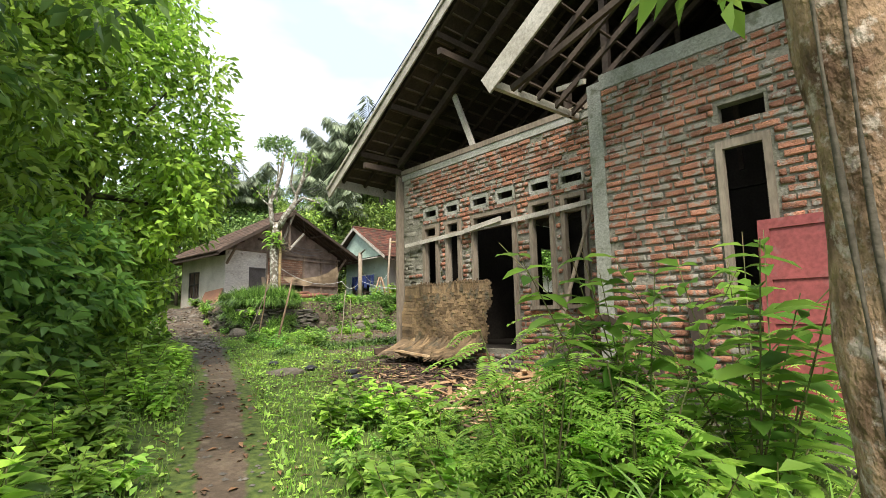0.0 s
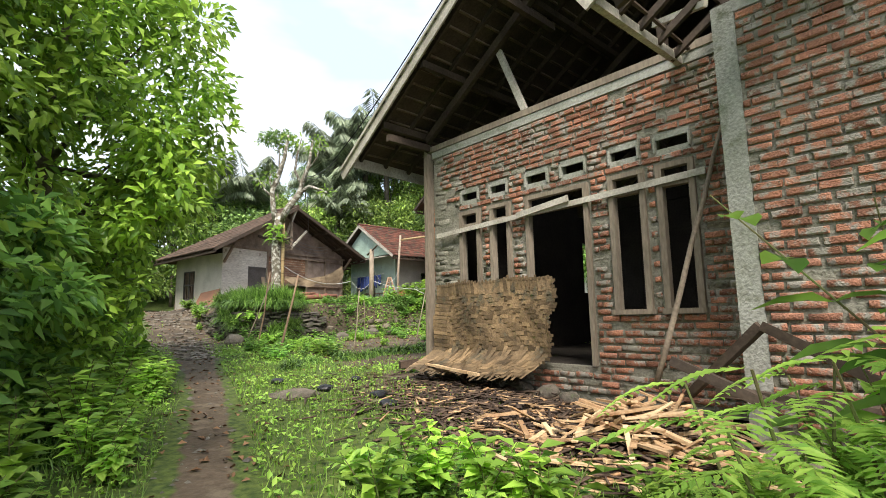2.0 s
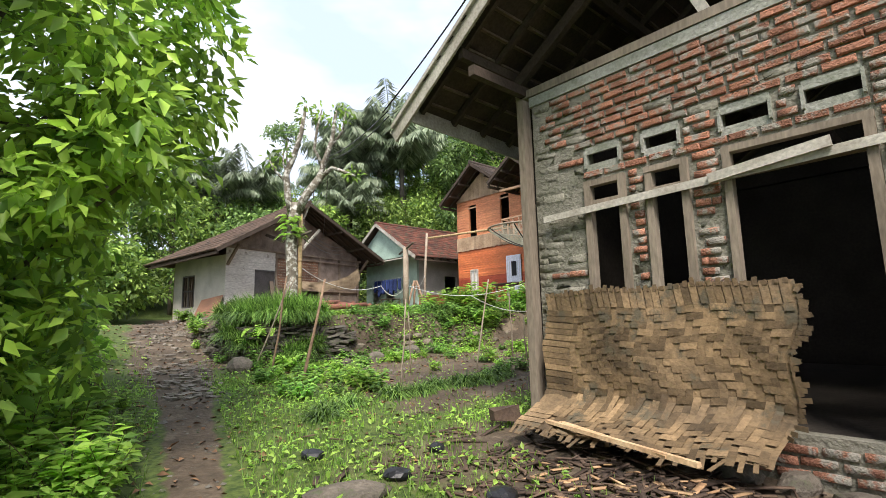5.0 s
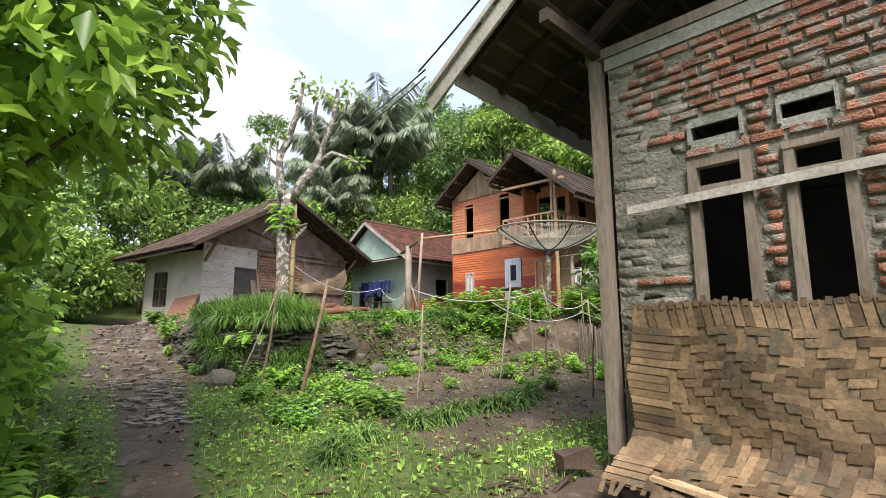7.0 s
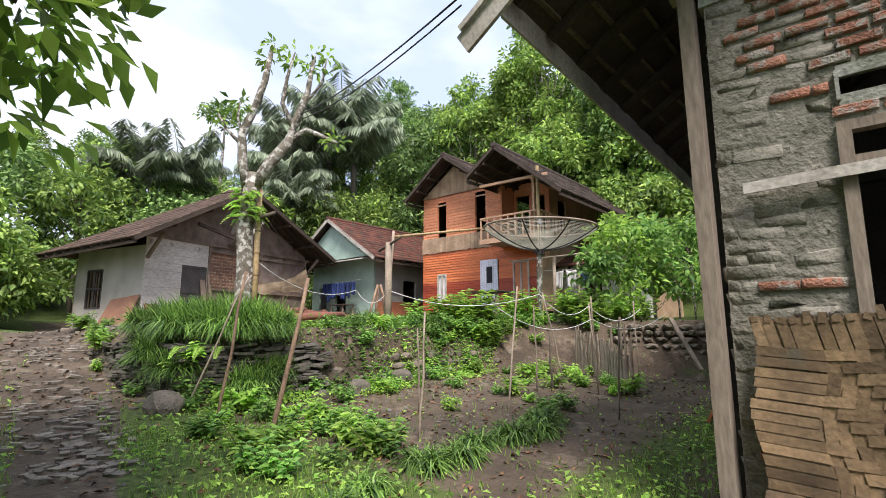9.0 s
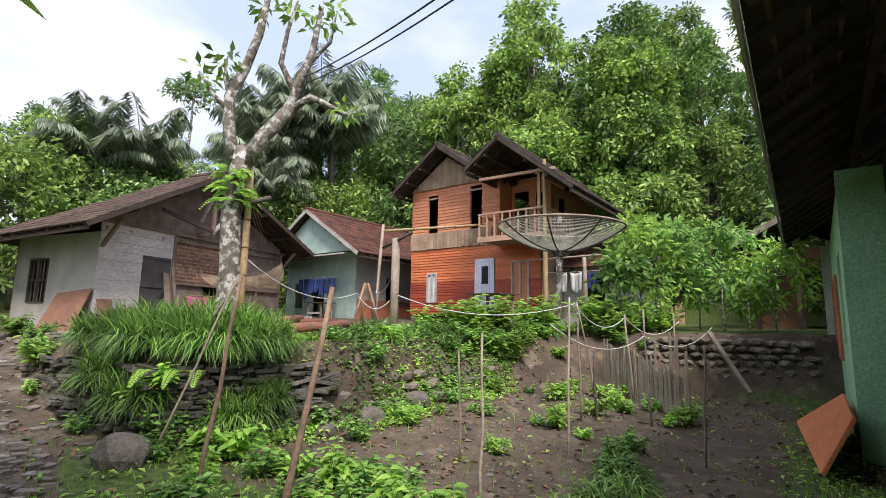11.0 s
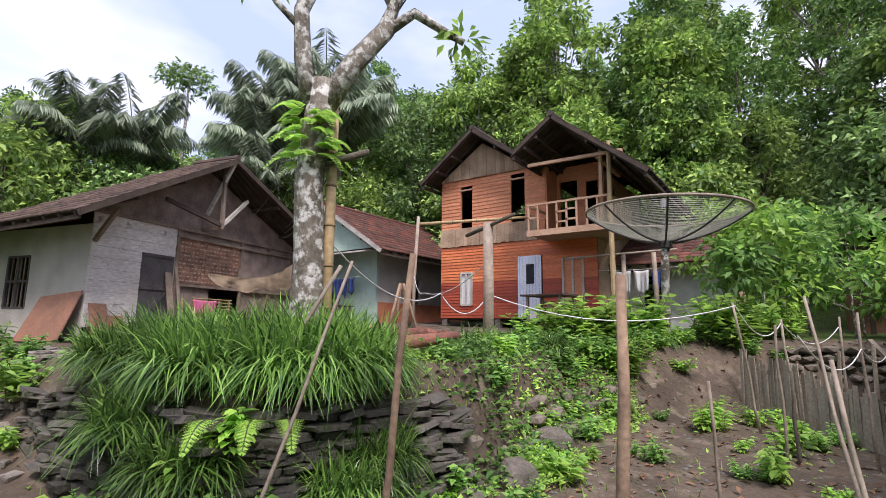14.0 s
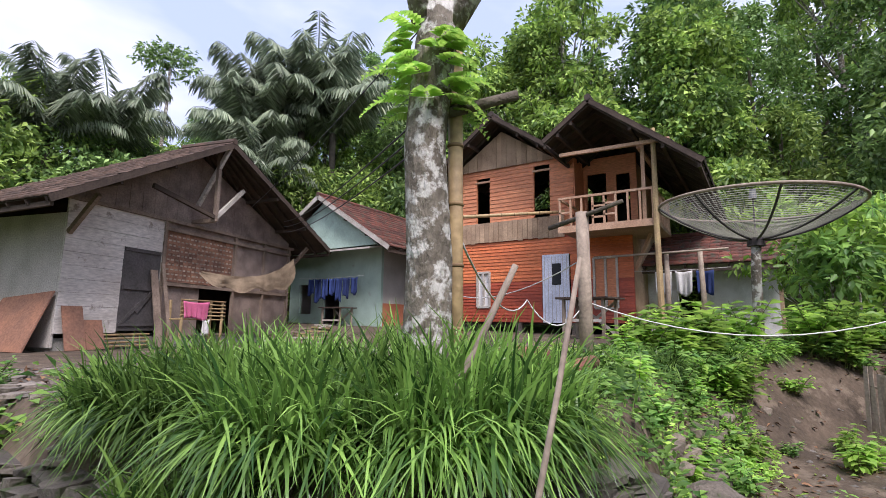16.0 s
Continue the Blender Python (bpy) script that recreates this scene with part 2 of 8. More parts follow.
MAT = dict(
    brick=material("brick", (0.4, 0.18, 0.11), (0.25, 0.12, 0.08), 0.9, 4, 60, 0.9, island=0.38, stain=(0.3, 0.28, 0.235), stain_at=0.535),
    brick_one=material("brick_piece", (0.4, 0.18, 0.11), (0.25, 0.12, 0.08), 0.9, 4, 60, 0.9, rand=0.38, stain=(0.3, 0.28, 0.235), stain_at=0.535, placed=True),
    mortar=material("mortar", (0.27, 0.255, 0.205), (0.175, 0.17, 0.13), 0.95, 3, 30, 1.0, stain=(0.15, 0.145, 0.11), stain_at=0.6),
    cement=material("cement", (0.35, 0.35, 0.31), (0.26, 0.27, 0.22), 0.95, 2, 35, 0.6, stain=(0.18, 0.19, 0.14)),
    old_wood=material("old_wood", (0.30, 0.25, 0.19), (0.19, 0.155, 0.115), 0.85, 2, 30, 0.35, stretch=(1, 1, 0.25), island=0.15),
    dark_wood=material("dark_wood", (0.085, 0.062, 0.045), (0.05, 0.037, 0.028), 0.85, 2, 25, 0.3, island=0.25),
    batten_wood=material("batten_wood", (0.19, 0.145, 0.105), (0.11, 0.082, 0.06), 0.85, 2, 25, 0.3, island=0.3),
    pale_wood=material("pale_wood", (0.52, 0.49, 0.42), (0.36, 0.33, 0.27), 0.8, 2.5, 30, 0.25, island=0.1),
    fresh_wood=material("fresh_wood", (0.50, 0.34, 0.19), (0.36, 0.21, 0.11), 0.75, 3, 30, 0.3, island=0.35),
    bark_strip=material("bark_strip", (0.12, 0.08, 0.055), (0.06, 0.042, 0.032), 0.9, 3, 30, 0.5, island=0.4),
    bamboo=material("bamboo", (0.42, 0.31, 0.15), (0.27, 0.19, 0.10), 0.55, 2, 20, 0.2, island=0.2),
    weave=material("weave", (0.235, 0.16, 0.085), (0.11, 0.077, 0.044), 0.7, 2.2, 30, 0.3, island=0.5, stain=(0.1, 0.085, 0.055), stain_at=0.6),
    weave_dark=material("weave_dark", (0.32, 0.165, 0.1), (0.2, 0.11, 0.075), 0.8, 1.5, 30, 0.25, island=0.35),
    weave_lattice=material("weave_lattice", (0.33, 0.22, 0.15), (0.2, 0.125, 0.085), 0.8, 1.5, 30, 0.25, island=0.5),
    weave_pale=material("weave_pale", (0.42, 0.36, 0.27), (0.3, 0.25, 0.19), 0.8, 1.5, 30, 0.25, island=0.35),
    board_grey=material("board_grey", (0.68, 0.645, 0.58), (0.5, 0.46, 0.4), 0.9, 1.6, 22, 0.3, stretch=(0.3, 1, 1), island=0.1, stain=(0.27, 0.235, 0.19)),
    board_brown=material("board_brown", (0.29, 0.225, 0.17), (0.18, 0.135, 0.1), 0.9, 2, 25, 0.3, island=0.2),
    gable_wood=material("gable_wood", (0.31, 0.245, 0.2), (0.17, 0.13, 0.105), 0.9, 2, 25, 0.4, island=0.25, rand=0.3),
    rust_board=material("rust_board", (0.30, 0.15, 0.09), (0.20, 0.11, 0.075), 0.85, 1.5, 20, 0.3),
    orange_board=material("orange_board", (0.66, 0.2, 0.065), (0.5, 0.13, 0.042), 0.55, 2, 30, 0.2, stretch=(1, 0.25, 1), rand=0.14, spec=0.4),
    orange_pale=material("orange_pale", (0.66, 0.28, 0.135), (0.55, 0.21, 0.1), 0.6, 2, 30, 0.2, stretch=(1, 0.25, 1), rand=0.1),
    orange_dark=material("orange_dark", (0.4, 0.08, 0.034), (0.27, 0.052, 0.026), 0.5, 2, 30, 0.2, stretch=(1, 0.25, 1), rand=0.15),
    raw_board=material("raw_board", (0.42, 0.30, 0.19), (0.29, 0.2, 0.125), 0.8, 2, 25, 0.25, rand=0.2),
    white_door=material("white_door", (0.72, 0.76, 0.84), (0.60, 0.65, 0.74), 0.45, 3, 40, 0.1),
    mint=material("mint_plaster", (0.42, 0.56, 0.47), (0.34, 0.46, 0.38), 0.85, 2, 30, 0.2, stain=(0.30, 0.36, 0.30), stain_at=0.64),
    green_wall=material("green_plaster", (0.34, 0.58, 0.34), (0.27, 0.48, 0.28), 0.85, 2, 30, 0.2),
    grey_wall=material("grey_plaster", (0.52, 0.49, 0.43), (0.4, 0.375, 0.32), 0.9, 1.5, 30, 0.3),
    rust_wall=material("rust_plaster", (0.48, 0.18, 0.09), (0.36, 0.13, 0.07), 0.85, 2, 30, 0.2),
    tile=material("roof_tile", (0.17, 0.062, 0.042), (0.085, 0.042, 0.033), 0.85, 2.5, 30, 0.4, island=0.35, stain=(0.075, 0.07, 0.05), stain_at=0.56),
    tile_dark=material("roof_tile_dark", (0.085, 0.062, 0.05), (0.05, 0.04, 0.034), 0.85, 2.5, 30, 0.4, island=0.4),
    stone_grey=material("stone", (0.17, 0.155, 0.13), (0.1, 0.092, 0.078), 0.9, 5, 40, 0.6, island=0.3, stain=(0.07, 0.085, 0.04), stain_at=0.58),
    rock=material("rock", (0.17, 0.145, 0.115), (0.1, 0.088, 0.07), 0.9, 5, 35, 0.9, stain=(0.09, 0.1, 0.055), stain_at=0.6),
    bark=material("bark", (0.21, 0.185, 0.14), (0.105, 0.09, 0.065), 0.9, 6, 35, 1.2, stretch=(1, 1, 0.5), stain=(0.5, 0.49, 0.43), stain_at=0.53),
    bark_brown=material("bark_brown", (0.37, 0.25, 0.145), (0.13, 0.075, 0.042), 0.9, 9, 40, 1.6, stretch=(1, 1, 0.6), stain=(0.46, 0.38, 0.3), stain_at=0.565),
    limb=material("limb", (0.13, 0.11, 0.08), (0.08, 0.07, 0.05), 0.9, 4, 30, 0.6),
    red_paint=material("red_paint", (0.28, 0.07, 0.065), (0.22, 0.055, 0.052), 0.6, 2, 25, 0.1, stain=(0.25, 0.1, 0.09)),
    black=material("black_plastic", (0.02, 0.022, 0.025), (0.012, 0.012, 0.014), 0.4, 4, 20, 0.3),
    metal=material("dull_metal", (0.28, 0.28, 0.27), (0.18, 0.18, 0.17), 0.5, 4, 30, 0.15, metal=0.6),
    rope=material("rope", (0.68, 0.68, 0.64), (0.5, 0.5, 0.46), 0.8, 20, 80, 0.2),
    pink=material("pink_cloth", (0.62, 0.16, 0.28), (0.5, 0.11, 0.2), 0.9, 3, 60, 0.3),
    white_cloth=material("white_cloth", (0.7, 0.69, 0.66), (0.55, 0.54, 0.5), 0.9, 3, 60, 0.3),
    sack=material("sack_cloth", (0.27, 0.205, 0.13), (0.16, 0.12, 0.075), 0.95, 3, 60, 0.4),
    blue=material("blue_cloth", (0.035, 0.06, 0.19), (0.02, 0.035, 0.11), 0.9, 3, 60, 0.3, rand=0.5),
    # near-black: the shade inside the rooms, put into the wall and floor colour
    dim=material("inside_shade", (0.05, 0.042, 0.034), (0.032, 0.027, 0.022), 0.95, 2, 20, 0.2),
    slate=material("slate", (0.13, 0.115, 0.095), (0.075, 0.068, 0.056), 0.85, 5, 40, 0.7, rand=0.45, stain=(0.05, 0.07, 0.025), stain_at=0.58, placed=True),
    rubble=material("rubble", (0.2, 0.165, 0.125), (0.13, 0.11, 0.085), 0.9, 4, 30, 0.5, rand=0.3, stain=(0.07, 0.085, 0.04), stain_at=0.57, placed=True),
    fresh_pale=material("fresh_pale", (0.58, 0.43, 0.26), (0.45, 0.29, 0.16), 0.7, 3, 30, 0.3, rand=0.25),
    bamboo_grey=material("bamboo_grey", (0.33, 0.27, 0.2), (0.22, 0.175, 0.13), 0.75, 3, 25, 0.3, rand=0.2),
    bamboo_node=material("bamboo_node", (0.25, 0.17, 0.08), (0.17, 0.11, 0.055), 0.7, 5, 30, 0.2),
    raw_stake=material("raw_stake", (0.33, 0.225, 0.14), (0.2, 0.13, 0.085), 0.8, 4, 30, 0.4),
    log_red=material("log_red", (0.26, 0.11, 0.07), (0.16, 0.07, 0.05), 0.85, 3, 30, 0.4, rand=0.3),
    dish_wire=material("dish_wire", (0.3, 0.3, 0.23), (0.2, 0.2, 0.15), 0.6, 3, 30, 0.0, metal=0.0),
    metal_dark=material("metal_dark", (0.06, 0.055, 0.05), (0.035, 0.03, 0.03), 0.6, 4, 30, 0.2),
    rust_bright=material("rust_bright", (0.6, 0.2, 0.08), (0.5, 0.16, 0.065), 0.7, 2, 30, 0.2),
    worn_stone=material("worn_stone", (0.26, 0.225, 0.18), (0.16, 0.14, 0.115), 0.85, 5, 40, 0.6, rand=0.3, stain=(0.1, 0.085, 0.065), stain_at=0.56, placed=True),
    leaf_litter=material("leaf_litter", (0.22, 0.12, 0.06), (0.12, 0.07, 0.04), 0.8, 5, 30, 0.2, island=0.5),
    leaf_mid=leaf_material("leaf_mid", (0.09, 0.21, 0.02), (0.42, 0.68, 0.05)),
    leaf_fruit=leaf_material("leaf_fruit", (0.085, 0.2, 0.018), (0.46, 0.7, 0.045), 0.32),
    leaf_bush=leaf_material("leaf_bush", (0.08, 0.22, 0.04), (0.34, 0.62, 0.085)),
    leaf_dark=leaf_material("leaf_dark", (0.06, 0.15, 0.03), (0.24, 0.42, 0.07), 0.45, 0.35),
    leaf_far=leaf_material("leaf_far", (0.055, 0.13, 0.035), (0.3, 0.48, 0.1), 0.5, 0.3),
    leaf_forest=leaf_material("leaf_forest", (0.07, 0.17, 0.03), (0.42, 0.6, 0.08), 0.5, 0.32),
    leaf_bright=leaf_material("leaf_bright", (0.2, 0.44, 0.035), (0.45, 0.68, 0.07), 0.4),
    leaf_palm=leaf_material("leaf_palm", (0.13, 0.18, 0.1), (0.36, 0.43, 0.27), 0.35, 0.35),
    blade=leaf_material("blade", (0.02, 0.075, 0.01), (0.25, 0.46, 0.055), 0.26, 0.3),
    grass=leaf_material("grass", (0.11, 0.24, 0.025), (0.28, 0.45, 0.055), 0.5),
)


# ---- ground ----
PATH_LINE = np.array([(-2.0, -5.0), (-0.52, -1.1), (0.25, 1.2), (0.92, 3.0), (1.93, 6.05), (2.62, 8.4), (3.4, 11.6), (3.75, 13.6), (4.1, 15.5), (4.6, 18.0), (6.0, 21.5), (9.0, 23.4)])
EDGE = np.array([(5.0, 20.6), (5.25, 18.0), (5.15, 16.0), (5.45, 14.3), (6.6, 13.9), (7.6, 13.75), (9.0, 13.95), (11.0, 13.85), (12.4, 13.1), (13.8, 11.6), (14.6, 10.2), (15.4, 8.0)])


def line_distance(line, x, y):
    """Distance to a polyline and the side: positive on its left."""
    best, side = np.full(np.shape(x), 1e9), np.zeros(np.shape(x))
    for (ax, ay), (bx, by) in zip(line, line[1:]):
        dx, dy = bx - ax, by - ay
        t = np.clip(((x - ax) * dx + (y - ay) * dy) / (dx * dx + dy * dy), 0, 1)
        px, py = x - ax - t * dx, y - ay - t * dy
        d = np.hypot(px, py)
        s = np.sign(dx * py - dy * px)
        side = np.where(d < best, s, side)
        best = np.minimum(best, d)
    return best, side


def waves(x, y):
    return (np.sin(x * 1.7 + 1.3 * np.sin(y * 0.9)) + np.sin(y * 2.3 + 1.1 * np.sin(x * 1.3 + 2)) + np.sin(x * 4.1 - y * 3.3) * 0.5) / 2.5


def ground_z(x, y):
    x, y = np.asarray(x, dtype=float), np.asarray(y, dtype=float)
    low = np.interp(y, [-40, -5, -1, 5, 10, 13, 15.5, 17.6, 19.5, 26, 60], [-2.0, -0.25, 0.1, 0.58, 0.82, 1.0, 1.22, 1.72, 2.05, 2.15, 3.0])
    low = low + 0.03 * np.clip(x - 3.0, 0, 12) * smooth01(2, 6, y) - 0.012 * np.clip(1.0 - x, 0, 8)
    d, side = line_distance(EDGE, x, y)
    width = 0.35 + 0.5 * smooth01(8.5, 12, x)
    up = smooth01(-width, width * 0.25, d * side)
    high = 2.2 + 0.028 * np.clip(x - 9, 0, 14) + 0.02 * np.clip(y - 18, 0, 12)
    z = low + (np.maximum(high, low) - low) * up * smooth01(3.4, 5.3, x + 0.25 * (y - 16))
    yard = smooth01(18.0, 22.0, y) * (1 - smooth01(30, 33, y)) * smooth01(2.5, 6.0, x) * (1 - smooth01(14.5, 16.5, x))
    z = z + (2.02 - z) * yard          # level yard before the plank house
    hill = np.clip(x - 25.5, 0, 32) * 0.6 * smooth01(-30, -4, y) + np.clip(y - 35, 0, 20) * 0.3
    z = z + hill + 0.5 * smooth01(0, 6, x - 25) * waves(x * 0.15, y * 0.15)
    return z + 0.022 * waves(x, y) + 0.01 * waves(x * 3.1, y * 2.7)


def gz(x, y):
    return float(ground_z(x, y))


def axis(a, b, lo, hi, step):
    far = [lo - 1.5 ** k for k in range(1, 14)][::-1]
    return np.array(far + list(np.arange(lo, hi, step)) + [hi + 1.5 ** k for k in range(0, 14)])


def build_ground():
    gx, gy = axis(0, 0, -7.0, 22.0, 0.12), axis(0, 0, -5.0, 30.0, 0.14)
    X, Y = np.meshgrid(gx, gy)
    Z = ground_z(X, Y)
    verts = np.stack([X.ravel(), Y.ravel(), Z.ravel()], 1)
    w = len(gx)
    i, j = np.meshgrid(np.arange(w - 1), np.arange(len(gy) - 1))
    a = (j * w + i).ravel()
    ob = arrays("ground", verts, np.stack([a, a + 1, a + 1 + w, a + w], 1), ground_material(), smooth=True)
    d, side = line_distance(PATH_LINE, X.ravel(), Y.ravel())
    x, y = X.ravel(), Y.ravel()
    wide = np.interp(y, [0, 8, 11, 13, 15, 19, 22], [0.17, 0.19, 0.27, 0.45, 0.72, 1.0, 1.8])
    n = waves(x * 2.2, y * 2.2) * 0.1
    soil = 1 - smooth01(0.75, 1.25, d / wide + n * 1.4)
    yard = smooth01(0, 0.9, np.minimum(x - 5.0, 14.5 - x)) * smooth01(0, 1.2, np.minimum(y - 8.2, 14.6 - y)) * 0.8
    porch = smooth01(0, 1.2, x - 3.3) * smooth01(0, 1.5, np.minimum(y - 0.5, 9.0 - y)) * 0.75
    terrace = smooth01(0, 1, x - 5.9) * smooth01(0, 1, y - 14.9) * 0.8
    bank_d, _ = line_distance(EDGE, x, y)
    bank = (1 - smooth01(0.3, 0.9, bank_d)) * 0.9
    soil = np.clip(np.maximum.reduce([soil, yard + n * 2, porch + n * 2, terrace + n, bank]), 0, 1)
    soil = np.where((x > 25.2) | (y > 33), -1.0, soil)
    at = ob.data.attributes.new("soil", "FLOAT", "POINT")
    at.data.foreach_set("value", soil.astype(np.float32))
    return tagged(ob, "damp brown earth with moss, grass and a worn path", "ground", kind="structure")


def ground_material():
    m = material("earth", (0.116, 0.086, 0.058), (0.066, 0.05, 0.034), 0.9, 1.6, 18, 0.9, stain=(0.16, 0.125, 0.087), stain_at=0.58)
    t = m.node_tree
    N, L = t.nodes, t.links
    b = N["Principled BSDF"]
    old = b.inputs["Base Color"].links[0].from_socket
    at = N.new("ShaderNodeAttribute")
    at.attribute_name = "soil"
    n = N.new("ShaderNodeTexNoise")
    n.inputs["Scale"].default_value, n.inputs["Detail"].default_value = 3.0, 7
    co = N.new("ShaderNodeTexCoord")
    L.new(co.outputs["Object"], n.inputs["Vector"])
    add = N.new("ShaderNodeMath")
    add.operation = "MULTIPLY_ADD"
    add.inputs[1].default_value = 0.9
    L.new(n.outputs[0], add.inputs[0])
    L.new(at.outputs["Fac"], add.inputs[2])
    r = N.new("ShaderNodeMapRange")
    r.inputs[1].default_value, r.inputs[2].default_value = 0.75, 1.05
    L.new(add.outputs[0], r.inputs[0])
    green = N.new("ShaderNodeValToRGB")
    green.color_ramp.elements[0].position, green.color_ramp.elements[0].color = 0.35, (0.035, 0.06, 0.014, 1)
    green.color_ramp.elements[1].position, green.color_ramp.elements[1].color = 0.65, (0.10, 0.135, 0.03, 1)
    n2 = N.new("ShaderNodeTexNoise")
    n2.inputs["Scale"].default_value, n2.inputs["Detail"].default_value = 14, 5
    L.new(co.outputs["Object"], n2.inputs["Vector"])
    L.new(n2.outputs[0], green.inputs[0])
    mix = N.new("ShaderNodeMix")
    mix.data_type = "RGBA"
    L.new(r.outputs[0], mix.inputs[0])
    L.new(green.outputs[0], mix.inputs[6])
    L.new(old, mix.inputs[7])
    L.new(mix.outputs[2], b.inputs["Base Color"])
    return m


ground = build_ground()


# ---- walls, roofs ----
def panel(bm, plane, at, thick, u0, u1, z0, z1, holes=()):
    """An upright wall slab, one closed mesh with holes through it. plane 'x': it runs along y at x = at."""
    us = sorted({u0, u1, *[u for h in holes for u in h[:2] if u0 < u < u1]})
    zs = sorted({z0, z1, *[z for h in holes for z in h[2:] if z0 < z < z1]})
    solid = lambda i, k: 0 <= i < len(us) - 1 and 0 <= k < len(zs) - 1 and not any(h[0] < (us[i] + us[i + 1]) / 2 < h[1] and h[2] < (zs[k] + zs[k + 1]) / 2 < h[3] for h in holes)
    made = {}

    def vert(i, k, side):
        if (i, k, side) not in made:
            t = at + thick * side
            made[i, k, side] = bm.verts.new((t, us[i], zs[k]) if plane == "x" else (us[i], t, zs[k]))
        return made[i, k, side]

    for i in range(len(us) - 1):
        for k in range(len(zs) - 1):
            if not solid(i, k):
                continue
            c = ((i, k), (i + 1, k), (i + 1, k + 1), (i, k + 1))
            bm.faces.new([vert(*p, 0) for p in c][::-1])
            bm.faces.new([vert(*p, 1) for p in c])
            for (p, q), (di, dk) in zip(zip(c, c[1:] + c[:1]), ((0, -1), (1, 0), (0, 1), (-1, 0))):
                if not solid(i + di, k + dk):
                    bm.faces.new((vert(*p, 0), vert(*q, 0), vert(*q, 1), vert(*p, 1)))


def tile_roof(name, parent, mat, a, b, c, d, rows, cols, lift=0.035):
    """Roof tiles in overlapping rows over the sloping quad a-b (ridge) and d-c (eave)."""
    a, b, c, d = map(Vector, (a, b, c, d))
    nrm = (b - a).cross(d - a).normalized()
    if nrm.z < 0:
        nrm = -nrm
    vs, fs = [], []
    for r in range(rows):
        t0, t1 = r / rows, (r + 1.12) / rows
        for k in range(cols):
            u0, u1 = k / cols, (k + 0.97) / cols
            j = random.uniform(-0.006, 0.012)
            i = len(vs)
            um = (u0 + u1) / 2
            for t, h in ((t0, 0.004), (min(t1, 1.03), lift + j)):
                for u, s in ((u0, 0.0), (um, 0.022), (u1, 0.0)):
                    vs.append(a.lerp(b, u).lerp(d.lerp(c, u), t) + nrm * (h + s))
            for u in (u0, um, u1):
                vs.append(a.lerp(b, u).lerp(d.lerp(c, u), min(t1, 1.03)) + nrm * (0.0 if u != um else 0.012))
            fs += [(i, i + 1, i + 4, i + 3), (i + 1, i + 2, i + 5, i + 4), (i + 3, i + 4, i + 7, i + 6), (i + 4, i + 5, i + 8, i + 7)]
    ob = arrays(name, vs, fs, mat, parent)
    ob["kind"] = "stuff"
    return ob


def slab(bm, a, b, c, d, thick):
    """A sloping sheet through four corners with a thickness downward."""
    top = [bm.verts.new(Vector(p)) for p in (a, b, c, d)]
    bot = [bm.verts.new(Vector(p) - Vector((0, 0, thick))) for p in (a, b, c, d)]
    bm.faces.new(top)
    bm.faces.new(bot[::-1])
    for i in range(4):
        j = (i + 1) % 4
        bm.faces.new((top[i], bot[i], bot[j], top[j]))


def gable_roof(parent, mat, x0, x1, y_ridge, z_ridge, eaves, over_tiles=(12, 18), rafters=True, wood="dark_wood", hip=0.0, sag=0.0):
    """Ridge along local x from x0 to x1; eaves: two of (y, z). Deck, tiles, rafters and battens.
    hip: how far the ridge stops short of x1; sag: how far the eaves drop towards x1."""
    xr = x1 - hip
    for y, z in eaves:
        bm = bmesh.new()
        slab(bm, (x0, y_ridge, z_ridge), (xr, y_ridge, z_ridge), (x1, y, z - sag), (x0, y, z), 0.03)
        part("roof_deck", bm, MAT[wood], parent)
        tile_roof("roof_tiles", parent, mat, (x0 - 0.04, y_ridge, z_ridge + 0.01), (xr + 0.04, y_ridge, z_ridge + 0.01), (x1 + 0.04, y, z - sag + 0.01), (x0 - 0.04, y, z + 0.01), *over_tiles)
        if rafters:
            n = max(3, int((x1 - x0) / 0.55))
            for k in range(n + 1):
                xa = x0 + 0.06 + (xr - x0 - 0.12) * k / n
                xb = x0 + 0.06 + (x1 - x0 - 0.12) * k / n
                bm = bmesh.new()
                beam(bm, (xa, y_ridge, z_ridge - 0.09), (xb, y, z - sag * k / n - 0.09), 0.05, 0.1)
                part("rafter", bm, MAT[wood], parent)
            for k in range(1, 4):
                bm = bmesh.new()
                t = k / 3.4 + 0.1
                yy, zz = y_ridge + (y - y_ridge) * t, z_ridge + (z - z_ridge) * t - 0.19
                beam(bm, (x0 + 0.02, yy, zz), (xr + (x1 - xr) * t, yy, zz - sag * t), 0.07, 0.1)
                part("purlin", bm, MAT[wood], parent)
    if hip:
        (ya, za), (yb, zb) = eaves
        bm = bmesh.new()
        slab(bm, (xr, y_ridge + 0.05, z_ridge), (xr, y_ridge - 0.05, z_ridge), (x1, yb, zb - sag), (x1, ya, za - sag), 0.03)
        part("roof_deck", bm, mat, parent)
    bm = bmesh.new()
    tube(bm, [(x0 - 0.05, y_ridge, z_ridge + 0.05), (xr + 0.05, y_ridge, z_ridge + 0.05)], [0.09, 0.09], 8)
    part("ridge_cap", bm, mat, parent)


# ---- brick house ----
FX, WX = 6.12, 5.43          # main front, projecting wing front
BASE = 1.02
BEAM_Z = 4.62
brick_house = thing("brick_house", "unfinished red brick house with open gable and bare frames", "house")

